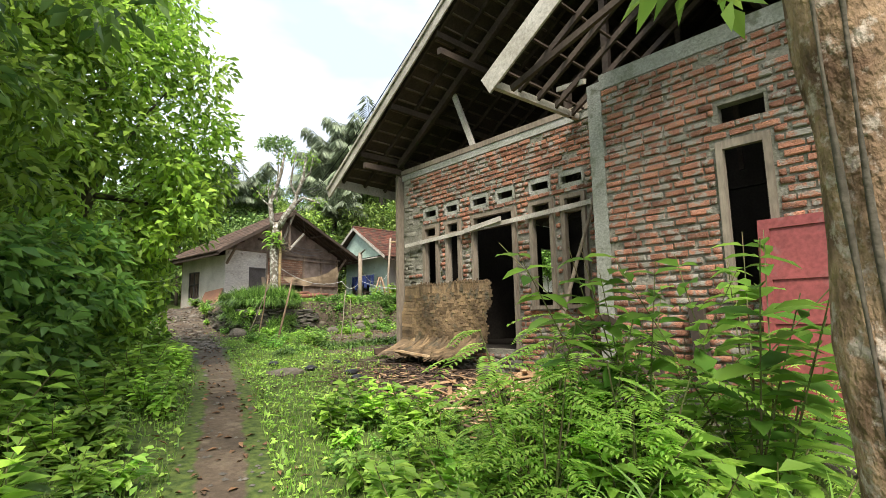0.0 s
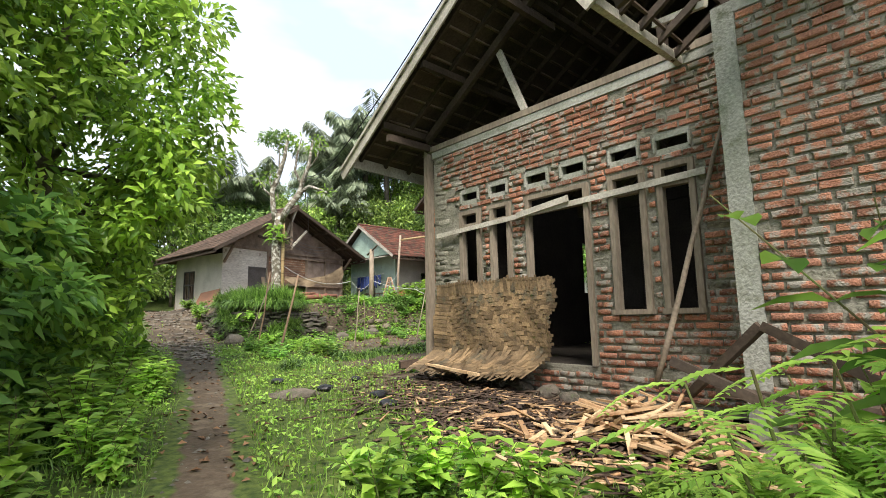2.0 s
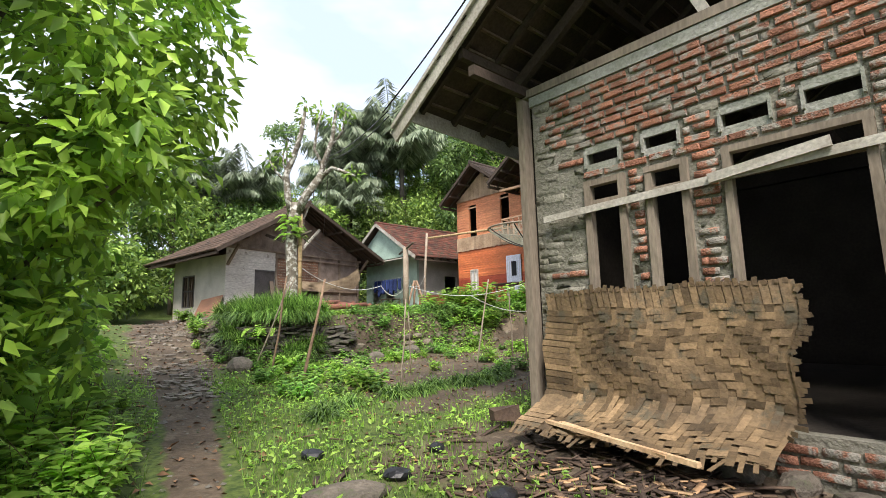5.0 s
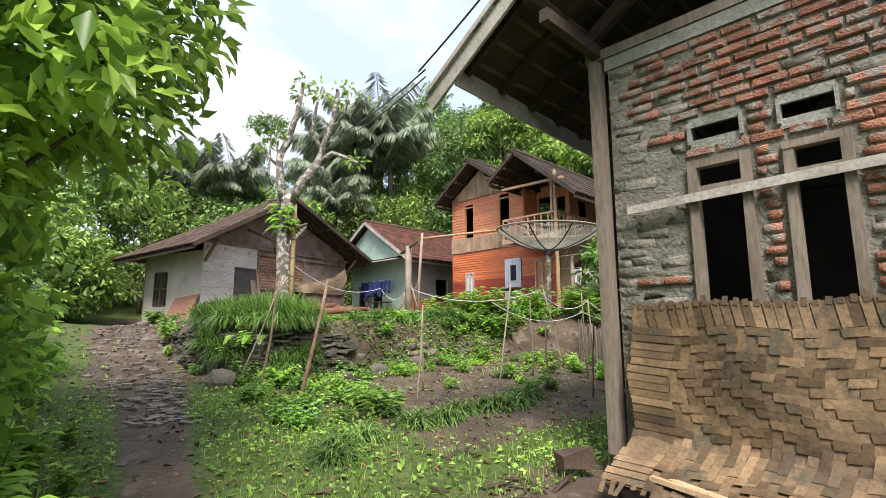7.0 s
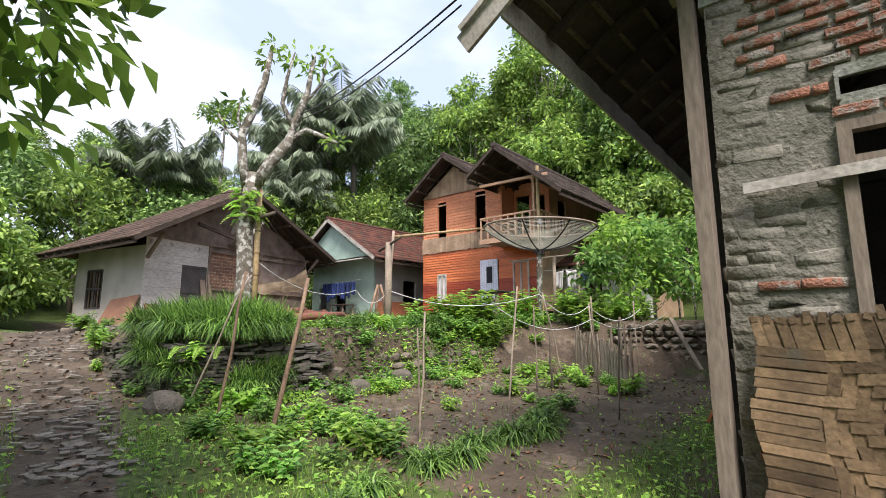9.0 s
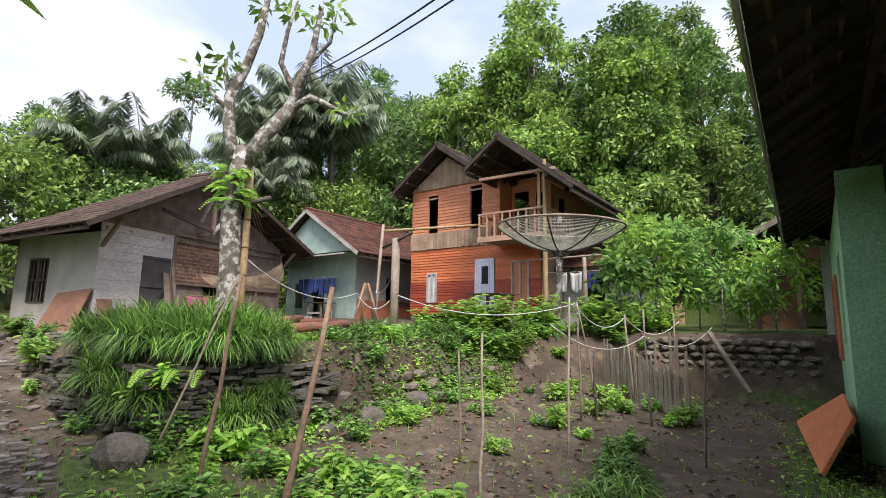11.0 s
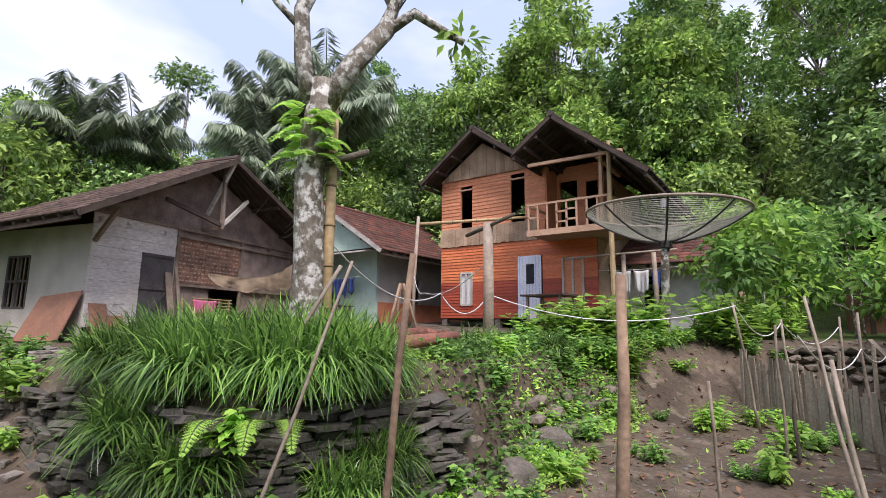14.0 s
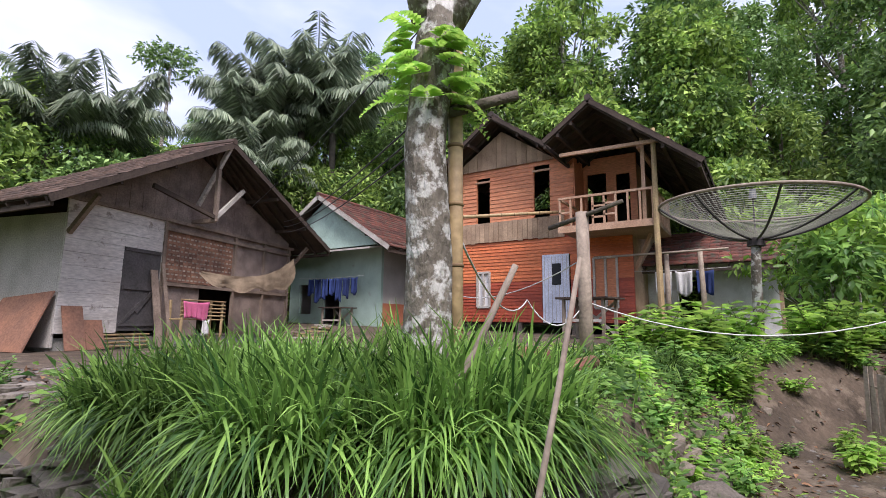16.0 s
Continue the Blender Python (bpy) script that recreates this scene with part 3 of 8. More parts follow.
MAIN_HOLES = []
for y0, y1 in ((6.40, 6.80), (5.78, 6.14), (5.01, 5.41), (4.39, 4.78), (3.64, 4.03), (3.02, 3.43)):
    MAIN_HOLES.append((y0, y1, 3.64, 3.84))          # upper vents
DOOR_Y, WIN = (4.36, 5.42), ((6.36, 6.83), (5.72, 6.14), (3.58, 4.06), (2.99, 3.43))
MAIN_HOLES.append((DOOR_Y[0], DOOR_Y[1], BASE + 0.04, 3.47))
for y0, y1 in WIN:
    MAIN_HOLES.append((y0, y1, 1.74, 3.47))
WING_HOLES = [(0.38, 0.9, 1.82, 3.46), (0.40, 0.86, 3.70, 3.92)]


def wall_mesh(name, plane, at, thick, u0, u1, z0, z1, holes, mat, label=""):
    bm = bmesh.new()
    panel(bm, plane, at, thick, u0, u1, z0, z1, holes)
    return part(name, bm, mat, brick_house, label)


front_wall = wall_mesh("front_wall", "x", FX, 0.14, 2.45, 7.52, BASE - 0.4, BEAM_Z, MAIN_HOLES, MAT["mortar"], "red brick wall with thick grey mortar and open vents")
wing_wall = wall_mesh("wing_wall", "x", WX, 0.14, -3.2, 2.26, BASE - 0.6, BEAM_Z, WING_HOLES, MAT["mortar"], "red brick wall with thick grey mortar")
return_wall = wall_mesh("return_wall", "y", 2.31, 0.14, WX + 0.14, FX, BASE - 0.4, BEAM_Z, (), MAT["mortar"])
# north side and back walls carry the room's shade in their colour
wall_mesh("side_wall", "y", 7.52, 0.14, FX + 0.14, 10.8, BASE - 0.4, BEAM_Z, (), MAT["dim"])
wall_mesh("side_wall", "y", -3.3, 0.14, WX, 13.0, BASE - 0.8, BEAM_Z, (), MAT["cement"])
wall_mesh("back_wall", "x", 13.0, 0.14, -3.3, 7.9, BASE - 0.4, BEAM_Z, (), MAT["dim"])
# unseen gable added at the rear to shut daylight out of the rooms
bm = bmesh.new()
bm.faces.new([bm.verts.new(p) for p in ((13.0, -3.7, BEAM_Z), (13.0, 7.9, BEAM_Z), (13.0, 2.55, 8.6))])
bm.normal_update()
bmesh.ops.solidify(bm, geom=bm.faces[:], thickness=0.1)
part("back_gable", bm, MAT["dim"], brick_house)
# skin added inside the green wall, dark to stand for room shade
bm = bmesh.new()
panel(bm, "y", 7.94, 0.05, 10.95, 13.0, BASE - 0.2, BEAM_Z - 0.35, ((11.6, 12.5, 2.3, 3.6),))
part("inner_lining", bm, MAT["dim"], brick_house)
# floor coloured with the room's shade too
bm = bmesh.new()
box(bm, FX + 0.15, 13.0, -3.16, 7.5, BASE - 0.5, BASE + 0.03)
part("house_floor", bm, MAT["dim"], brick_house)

# concrete corner column, plates and tie beams
bm = bmesh.new()
box(bm, WX - 0.015, WX + 0.2, 2.262, 2.47, BASE - 0.5, BEAM_Z + 0.12, 0.012)
part("column", bm, MAT["cement"], brick_house, "pale cement column")
bm = bmesh.new()
box(bm, FX - 0.02, FX + 0.16, 2.47, 7.55, BEAM_Z + 0.002, BEAM_Z + 0.13, 0.01)
part("ring_beam", bm, MAT["cement"], brick_house)
bm = bmesh.new()
box(bm, WX - 0.02, WX + 0.16, -3.2, 2.26, BEAM_Z + 0.002, BEAM_Z + 0.2, 0.01)
part("ring_beam", bm, MAT["cement"], brick_house)
bm = bmesh.new()
beam(bm, (FX + 0.02, 2.6, BEAM_Z + 0.19), (FX + 0.02, 7.75, BEAM_Z + 0.19), 0.1, 0.1)
part("wall_plate", bm, MAT["old_wood"], brick_house)
bm = bmesh.new()
beam(bm, (FX - 0.05, 7.6, BASE - 0.05), (FX - 0.03, 7.63, BEAM_Z + 0.1), 0.1, 0.15)
part("corner_post", bm, MAT["old_wood"], brick_house, "weathered timber post")

# window and door frames
for y0, y1 in (*WIN, DOOR_Y):
    z0 = BASE + 0.05 if (y0, y1) == DOOR_Y else 1.74
    fr = thing("door_frame" if (y0, y1) == DOOR_Y else "window_frame", "", "")
    for k in ("label", "category"):
        if k in fr:
            del fr[k]
    fr.parent = brick_house
    for name, p, q, w, h in (("jamb", (FX, y0 + 0.035, z0), (FX, y0 + 0.035, 3.49), 0.07, 0.1), ("jamb", (FX, y1 - 0.035, z0), (FX, y1 - 0.035, 3.49), 0.07, 0.1),
                             ("head", (FX, y0, 3.46), (FX, y1, 3.46), 0.1, 0.06), ("transom", (FX, y0 + 0.07, 3.235), (FX, y1 - 0.07, 3.235), 0.1, 0.06)):
        bm = bmesh.new()
        beam(bm, p, q, w, h, jit=0.004)
        part(name, bm, MAT["old_wood"], fr)
    if z0 > 1.5:
        bm = bmesh.new()
        beam(bm, (FX - 0.02, y0 - 0.02, 1.75), (FX - 0.02, y1 + 0.02, 1.75), 0.14, 0.06)
        part("sill", bm, MAT["old_wood"], fr)
for (y0, y1, z0, z1) in MAIN_HOLES[:6]:
    bm = bmesh.new()
    for p, q in (((FX, y0, z0), (FX, y1, z0)), ((FX, y0, z1), (FX, y1, z1)), ((FX, y0, z0), (FX, y0, z1)), ((FX, y1, z0), (FX, y1, z1))):
        beam(bm, p, q, 0.08, 0.022, up=(1, 0, 0) if p[1] != q[1] else (0, 1, 0))
    part("vent_frame", bm, MAT["cement"], brick_house)
fr_y0, fr_y1 = 0.38, 0.9
for p, q in (((WX, fr_y0 + 0.03, 1.8), (WX, fr_y0 + 0.03, 3.47)), ((WX, fr_y1 - 0.03, 1.8), (WX, fr_y1 - 0.03, 3.47)), ((WX, fr_y0, 3.45), (WX, fr_y1, 3.45)), ((WX, fr_y0, 1.82), (WX, fr_y1, 1.82))):
    bm = bmesh.new()
    beam(bm, p, q, 0.07, 0.09, up=(0, 0, 1))
    part("wing_jamb", bm, MAT["old_wood"], brick_house)
# form boards nailed across the openings
bm = bmesh.new()
beam(bm, (FX - 0.08, 7.36, 3.15), (FX - 0.07, 2.86, 3.29), 0.03, 0.075, jit=0.006)
part("form_board", bm, MAT["pale_wood"], brick_house)
bm = bmesh.new()
beam(bm, (FX - 0.115, 5.52, 3.21), (FX - 0.11, 4.62, 3.31), 0.03, 0.09, jit=0.006)
part("form_board", bm, MAT["pale_wood"], brick_house)

# main roof: ridge runs back from the front, open gable
RIDGE_Y, RIDGE_Z = 2.55, 8.72
EAVE_Y, EAVE_Z = 8.95, 4.62
SL = (RIDGE_Z - EAVE_Z) / (EAVE_Y - RIDGE_Y)
EAVE_IN, EAVE_INZ = 8.68, 4.62 + 0.27 * SL
VX = 5.14
roof = thing("main_roof", "", "")
for k in ("label", "category"):
    if k in roof:
        del roof[k]
roof.parent = brick_house
for sgn, ey, ey2 in ((1, EAVE_IN, 8.95), (-1, 2 * RIDGE_Y - EAVE_Y, 2 * RIDGE_Y - EAVE_Y)):
    bm = bmesh.new()
    z1 = EAVE_INZ if sgn > 0 else EAVE_Z
    z2 = z1 - 0.3 if sgn > 0 else EAVE_Z
    eb = EAVE_Y if sgn > 0 else ey
    slab(bm, (VX, RIDGE_Y, RIDGE_Z), (17.1, RIDGE_Y, RIDGE_Z), (17.1, ey2, z2), (VX, ey, z1), 0.025)
    part("roof_deck", bm, MAT["dark_wood"], roof)
    tile_roof("roof_tiles", roof, MAT["tile_dark"], (VX - 0.06, RIDGE_Y, RIDGE_Z + 0.02), (17.1, RIDGE_Y, RIDGE_Z + 0.02), (17.1, ey2 - 0.16 * sgn, z2 + 0.1), (VX - 0.06, ey - 0.16 * sgn, z1 + 0.1), 26, 44)
    for k in range(20):
        x = VX + 0.12 + k * 0.58
        f = (x - VX) / (17.1 - VX)
        bm = bmesh.new()
        beam(bm, (x, RIDGE_Y, RIDGE_Z - 0.09), (x, ey + (ey2 - ey) * f - 0.03 * sgn, z1 + (z2 - z1) * f - 0.08), 0.05, 0.09)
        part("rafter", bm, MAT["dark_wood"], roof)
    for t in (0.2, 0.45, 0.68, 0.86):
        bm = bmesh.new()
        yy, zz = RIDGE_Y + (ey - RIDGE_Y) * t, RIDGE_Z + (z1 - RIDGE_Z) * t - 0.2
        beam(bm, (VX + 0.05, yy, zz), (13.0, yy, zz), 0.08, 0.12)
        part("purlin", bm, MAT["dark_wood"], roof)
    for k in range(26):
        t = (k + 0.5) / 26
        bm = bmesh.new()
        beam(bm, (VX + 0.02, RIDGE_Y + (ey - RIDGE_Y) * t, RIDGE_Z + (z1 - RIDGE_Z) * t - 0.045), (9.0, RIDGE_Y + (ey - RIDGE_Y) * t, RIDGE_Z + (z1 - RIDGE_Z) * t - 0.045), 0.04, 0.03, jit=0.004)
        part("batten", bm, MAT["batten_wood"], roof)
    # barge board on the front verge
    bm = bmesh.new()
    beam(bm, (VX - 0.02, RIDGE_Y, RIDGE_Z - 0.07), (VX - 0.02, eb + 0.12 * sgn, EAVE_Z - 0.15), 0.03, 0.2, jit=0.004)
    part("barge_board", bm, MAT["pale_wood"], roof, "pale weathered barge board")
    for off in (0.1,):
        bm = bmesh.new()
        beam(bm, (VX - 0.05, RIDGE_Y, RIDGE_Z + 0.05), (VX - 0.05, eb + 0.12 * sgn, EAVE_Z - 0.03), 0.05, 0.05)
        part("verge_batten", bm, MAT["pale_wood"], roof)
bm = bmesh.new()
beam(bm, (VX, EAVE_IN + 0.02, EAVE_INZ - 0.12), (17.1, 8.97, EAVE_INZ - 0.42), 0.025, 0.22)
part("fascia_board", bm, MAT["pale_wood"], roof, "pale painted fascia board")
# trusses behind the front wall
for x in (FX + 0.05, 9.0, 12.0):
    for s in (1, -1):
        bm = bmesh.new()
        beam(bm, (x, RIDGE_Y, RIDGE_Z - 0.35), (x, RIDGE_Y + s * 5.2, RIDGE_Z - 0.35 - SL * 5.2), 0.09, 0.14)
        part("truss_chord", bm, MAT["dark_wood"], roof)
        bm = bmesh.new()
        beam(bm, (x + 0.08, RIDGE_Y + s * 2.9, BEAM_Z + 0.25), (x + 0.08, RIDGE_Y + s * 3.42, RIDGE_Z - 0.4 - SL * 3.42), 0.07, 0.1)
        part("strut", bm, MAT["pale_wood" if x < 7 and s > 0 else "dark_wood"], roof)
    bm = bmesh.new()
    beam(bm, (x + 0.02, RIDGE_Y, BEAM_Z + 0.2), (x + 0.02, RIDGE_Y, RIDGE_Z - 0.2), 0.1, 0.1)
    part("king_post", bm, MAT["dark_wood"], roof)
# eave brackets: short beams from the wall out to the verge
for y, z in ((7.62, BEAM_Z + 0.22), (5.2, BEAM_Z + 1.75), (3.3, BEAM_Z + 3.0)):
    bm = bmesh.new()
    beam(bm, (VX + 0.02, y, z), (FX + 0.6, y, z), 0.09, 0.12)
    part("outrigger", bm, MAT["dark_wood"], roof)

# porch roof over the wing, half stripped of its tiles
PX, PY, PZ = 4.15, 3.1, 4.66
PRY, PRZ = -0.7, 7.1
porch = thing("porch_roof", "", "")
for k in ("label", "category"):
    if k in porch:
        del porch[k]
porch.parent = brick_house
for s, ye in ((1, PY), (-1, 2 * PRY - PY)):
    for k in range(6):
        x = PX + 0.08 + k * 0.42
        bm = bmesh.new()
        beam(bm, (x, PRY, PRZ - 0.06), (x, ye - 0.02 * s, PZ - 0.02), 0.05, 0.08)
        part("rafter", bm, MAT["dark_wood"], porch)
    for k in range(9):
        t = (k + 0.6) / 9
        bm = bmesh.new()
        beam(bm, (PX, PRY + (ye - PRY) * t, PRZ + (PZ - PRZ) * t + 0.01), (6.4, PRY + (ye - PRY) * t, PRZ + (PZ - PRZ) * t + 0.01), 0.035, 0.025)
        part("batten", bm, MAT["dark_wood"], porch)
    bm = bmesh.new()
    beam(bm, (PX - 0.02, PRY, PRZ - 0.03), (PX - 0.02, ye + 0.05 * s, PZ - 0.06), 0.03, 0.27)
    part("barge_board", bm, MAT["pale_wood"], porch, "pale weathered barge board")
    t0 = 0.62 if s > 0 else 1.0
    tile_roof("roof_tiles", porch, MAT["tile_dark"], (PX - 0.04, PRY, PRZ + 0.03), (6.5, PRY, PRZ + 0.03), (6.5, PRY + (ye - PRY) * t0, PRZ + (PZ - PRZ) * t0 + 0.03), (PX - 0.04, PRY + (ye - PRY) * t0, PRZ + (PZ - PRZ) * t0 + 0.03), int(16 * t0), 10)
for p, q, w, m in (((PX + 0.05, PY - 0.05, PZ - 0.05), (WX + 0.75, PY - 0.05, PZ + 0.02), 0.1, "pale_wood"), ((FX + 0.05, 3.25, BEAM_Z + 0.1), (FX + 0.05, 3.25, 5.3), 0.12, "dark_wood"),
                   ((PX + 0.1, 0.4, 5.0), (WX + 0.4, 0.4, 5.0), 0.1, "dark_wood"), ((WX + 0.02, 2.5, 4.85), (WX + 0.4, 3.2, 5.1), 0.07, "pale_wood"), ((PX + 0.2, 2.9, 4.55), (PX + 0.2, -2, 6.0), 0.08, "dark_wood")):
    bm = bmesh.new()
    beam(bm, p, q, w * 0.7, w)
    part("porch_beam", bm, MAT[m], porch)

# rear wing with green plaster and a lean-to eave
bm = bmesh.new()
panel(bm, "y", 8.0, 0.14, 10.8, 16.2, BASE - 0.2, BEAM_Z - 0.35, ((14.6, 15.35, 2.0, 3.4), (11.6, 12.5, 2.3, 3.6)))
part("green_wall", bm, MAT["green_wall"], brick_house, "light green plastered wall")
bm = bmesh.new()
panel(bm, "x", 10.66, 0.14, 7.67, 8.14, BASE - 0.2, BEAM_Z - 0.1)
part("green_wall", bm, MAT["green_wall"], brick_house)
for x in (14.3, 15.36, 13.2, 13.55):
    bm = bmesh.new()
    box(bm, x, x + 0.3, 8.145, 8.18, 2.0, 3.4)
    part("shutter", bm, MAT["rust_wall"], brick_house)
bm = bmesh.new()
box(bm, 16.2, 16.36, 7.95, 8.3, BASE - 0.2, 4.3)
part("pillar", bm, MAT["grey_wall"], brick_house)


# ---- plank house on the terrace ----
H1 = Matrix.Translation((8.35, 25.7, 2.0)) @ Matrix.Rotation(radians(14.4), 4, "Z")   # local x along the front, y into the house


def sub_empty(name, parent):
    """An unlabelled empty that gathers the pieces of one part."""
    e = new(name)
    e.empty_display_size = 0.2
    e.parent = parent
    return e


def plank_house():
    h = thing("plank_house", "weathered grey plank house with brown tiled gable roof", "house", H1)
    w, plate = 8.0, 3.4
    # front wall of wide grey boards, dark door, woven panels
    z, i = 0.4, 0
    while z < plate - 0.05:
        z1 = min(z + 0.3, plate)
        for x0, x1 in ((0.0, 1.42), (2.5, 2.6)) if z < 2.5 else ((0.0, 2.6),):
            bm = bmesh.new()
            box(bm, x0, x1 - 0.004, 0.0 + 0.006 * (i % 2), 0.05, z, z1 - 0.006)
            part("board", bm, MAT["board_grey"], h)
        z, i = z1, i + 1
    bm = bmesh.new()
    box(bm, 1.43, 2.49, 0.02, 0.06, 0.45, 2.55)
    door = part("door", bm, MAT["door_dark"], h, "dark grey plank door, closed")
    for p, q in (((1.45, 0.0, 0.6), (2.47, 0.0, 0.6)), ((1.45, 0.0, 1.5), (2.47, 0.0, 1.5)), ((1.45, 0, 2.45), (2.47, 0, 2.45)), ((1.5, 0, 0.62), (2.05, 0, 1.2)), ((1.9, 0, 0.9), (2.4, 0, 1.55))):
        bm = bmesh.new()
        beam(bm, p, q, 0.03, 0.08)
        part("door_rail", bm, MAT["door_dark"], door)
    weave_panel(h, 2.6, 5.1, 1.75, 3.12, 0.02, "weave_dark", 0.15)
    dashes, quads = [], []
    for r in range(10):
        for c in range(17):
            x, z, s = 2.66 + 0.142 * c + random.uniform(-0.01, 0.01) + 0.03 * (r % 2), 1.8 + 0.13 * r, random.uniform(0.8, 1.1)
            k = len(dashes)
            dashes += [(x, -0.002, z), (x + 0.095 * s, -0.002, z), (x + 0.095 * s, -0.004, z + 0.042), (x, -0.004, z + 0.042)]
            quads.append((k, k + 1, k + 2, k + 3))
    lat = arrays("lattice_weave", dashes, quads, MAT["weave_pale"], h)
    lat["kind"] = "stuff"
    bm = bmesh.new()
    panel(bm, "y", 0.04, 0.05, 2.6, w, 0.3, plate, ((3.9, 5.3, 0.35, 1.7),))
    part("wall_back", bm, MAT["gable_wood"], h)
    for x in (2.55, 5.2, 6.6, w - 0.03):
        bm = bmesh.new()
        beam(bm, (x, 0.0, 0.2), (x, 0.0, plate), 0.08, 0.09)
        part("post", bm, MAT["board_brown"], h)
    for zz, a, b in ((plate, -0.2, w + 0.2), (3.16, 2.5, w), (1.68, 2.5, w)):
        bm = bmesh.new()
        beam(bm, (a, -0.02, zz), (b, -0.02, zz), 0.07, 0.09)
        part("rail", bm, MAT["board_brown"], h)
    # plinth of bamboo slats
    for k in range(4):
        bm = bmesh.new()
        tube(bm, [(0.3, -0.04, 0.08 + k * 0.09), (2.3, -0.05, 0.09 + k * 0.09)], [0.03, 0.026], 6)
        part("slat", bm, MAT["bamboo"], h)
    # gable boards
    apex_x, apex_z = 3.46, 5.75
    n = 22
    for k in range(n):
        x0, x1 = w * k / n, w * (k + 1) / n - 0.006
        t = lambda x: apex_z - 0.2 - (0.58 if x < apex_x else 0.43) * abs(x - apex_x)
        za, zb = max(plate + 0.04, t(x0)), max(plate + 0.04, t(x1))
        bm = bmesh.new()
        vs = [bm.verts.new(p) for p in ((x0, 0.05, plate + 0.03), (x1, 0.05, plate + 0.03), (x1, 0.05, zb), (x0, 0.05, za))]
        bm.faces.new(vs)
        bm.normal_update()
        bmesh.ops.solidify(bm, geom=bm.faces[:], thickness=0.02 + 0.006 * (k % 2))
        part("gable_board", bm, MAT["gable_wood"], h)
    # truss in front of the gable
    yf = -0.75
    for p, q, m in (((apex_x, yf, plate + 0.1), (apex_x, yf, apex_z - 0.1), "board_brown"), ((apex_x, yf, plate + 0.2), (1.4, yf, 3.98), "dark_wood"), ((apex_x, yf, plate + 0.2), (4.5, yf, 4.65), "pale_wood"), ((apex_x, yf, plate + 0.12), (apex_x, 0.1, plate + 0.12), "board_brown"), ((apex_x, -1.15, apex_z - 0.05), (apex_x, -0.1, plate + 0.6), "board_grey"), ((0.05, -0.02, 2.6), (0.05, -0.8, plate), "board_brown"), ((w - 0.05, -0.02, 2.6), (w - 0.05, -0.8, plate), "board_brown")):
        bm = bmesh.new()
        beam(bm, p, q, 0.09, 0.11)
        part("brace", bm, MAT[m], h)
    # side and back walls
    bm = bmesh.new()
    panel(bm, "x", 0.0, 0.05, 0.06, 4.1, 0.1, 3.05, ((2.4, 3.35, 0.88, 2.28),))
    part("side_wall", bm, MAT["grey_wall"], h, "grey plastered board wall")
    bm = bmesh.new()
    panel(bm, "x", w - 0.05, 0.05, 0.06, 4.1, 0.1, 3.0)
    panel(bm, "y", 4.1, 0.05, 0.0, w, 0.1, 2.95)
    part("back_wall", bm, MAT["board_brown"], h)
    wf = sub_empty("window", h)
    for p, q in (((0.02, 2.4, 0.88), (0.02, 2.4, 2.28)), ((0.02, 3.35, 0.88), (0.02, 3.35, 2.28)), ((0.02, 2.4, 2.28), (0.02, 3.35, 2.28)), ((0.02, 2.4, 0.88), (0.02, 3.35, 0.88)), ((0.02, 2.88, 0.88), (0.02, 2.88, 2.28)), ((0.02, 2.4, 1.6), (0.02, 3.35, 1.6))):
        bm = bmesh.new()
        beam(bm, p, q, 0.06, 0.06)
        part("window_rail", bm, MAT["door_dark"], wf)
    for k in range(5):
        bm = bmesh.new()
        beam(bm, (0.05, 2.5 + 0.18 * k, 0.9), (0.05, 2.5 + 0.18 * k, 2.26), 0.03, 0.03)
        part("window_bar", bm, MAT["board_brown"], wf)
    bm = bmesh.new()
    box(bm, 0.06, w - 0.06, 0.1, 4.0, 0.0, 0.3)
    part("floor_base", bm, MAT["cement"], h)
    # roof: ridge runs into depth
    r = thing("roof", "", "")
    for k in ("label", "category"):
        if k in r:
            del r[k]
    r.parent = h
    r.matrix_local = Matrix.Rotation(radians(90), 4, "Z")    # local x -> house y, local y -> -house x
    gable_roof(r, MAT["tile_brown"], -1.2, 4.5, -apex_x, apex_z, ((1.2, 3.05), (-8.9, 3.41)), (14, 24), hip=3.9, sag=0.25)
    for y, z in ((1.2, 3.05), (-8.9, 3.41)):
        bm = bmesh.new()
        beam(bm, (-1.22, -apex_x, apex_z - 0.06), (-1.22, y, z - 0.06), 0.03, 0.16)
        part("barge_board", bm, MAT["dark_wood"], r)
    return h


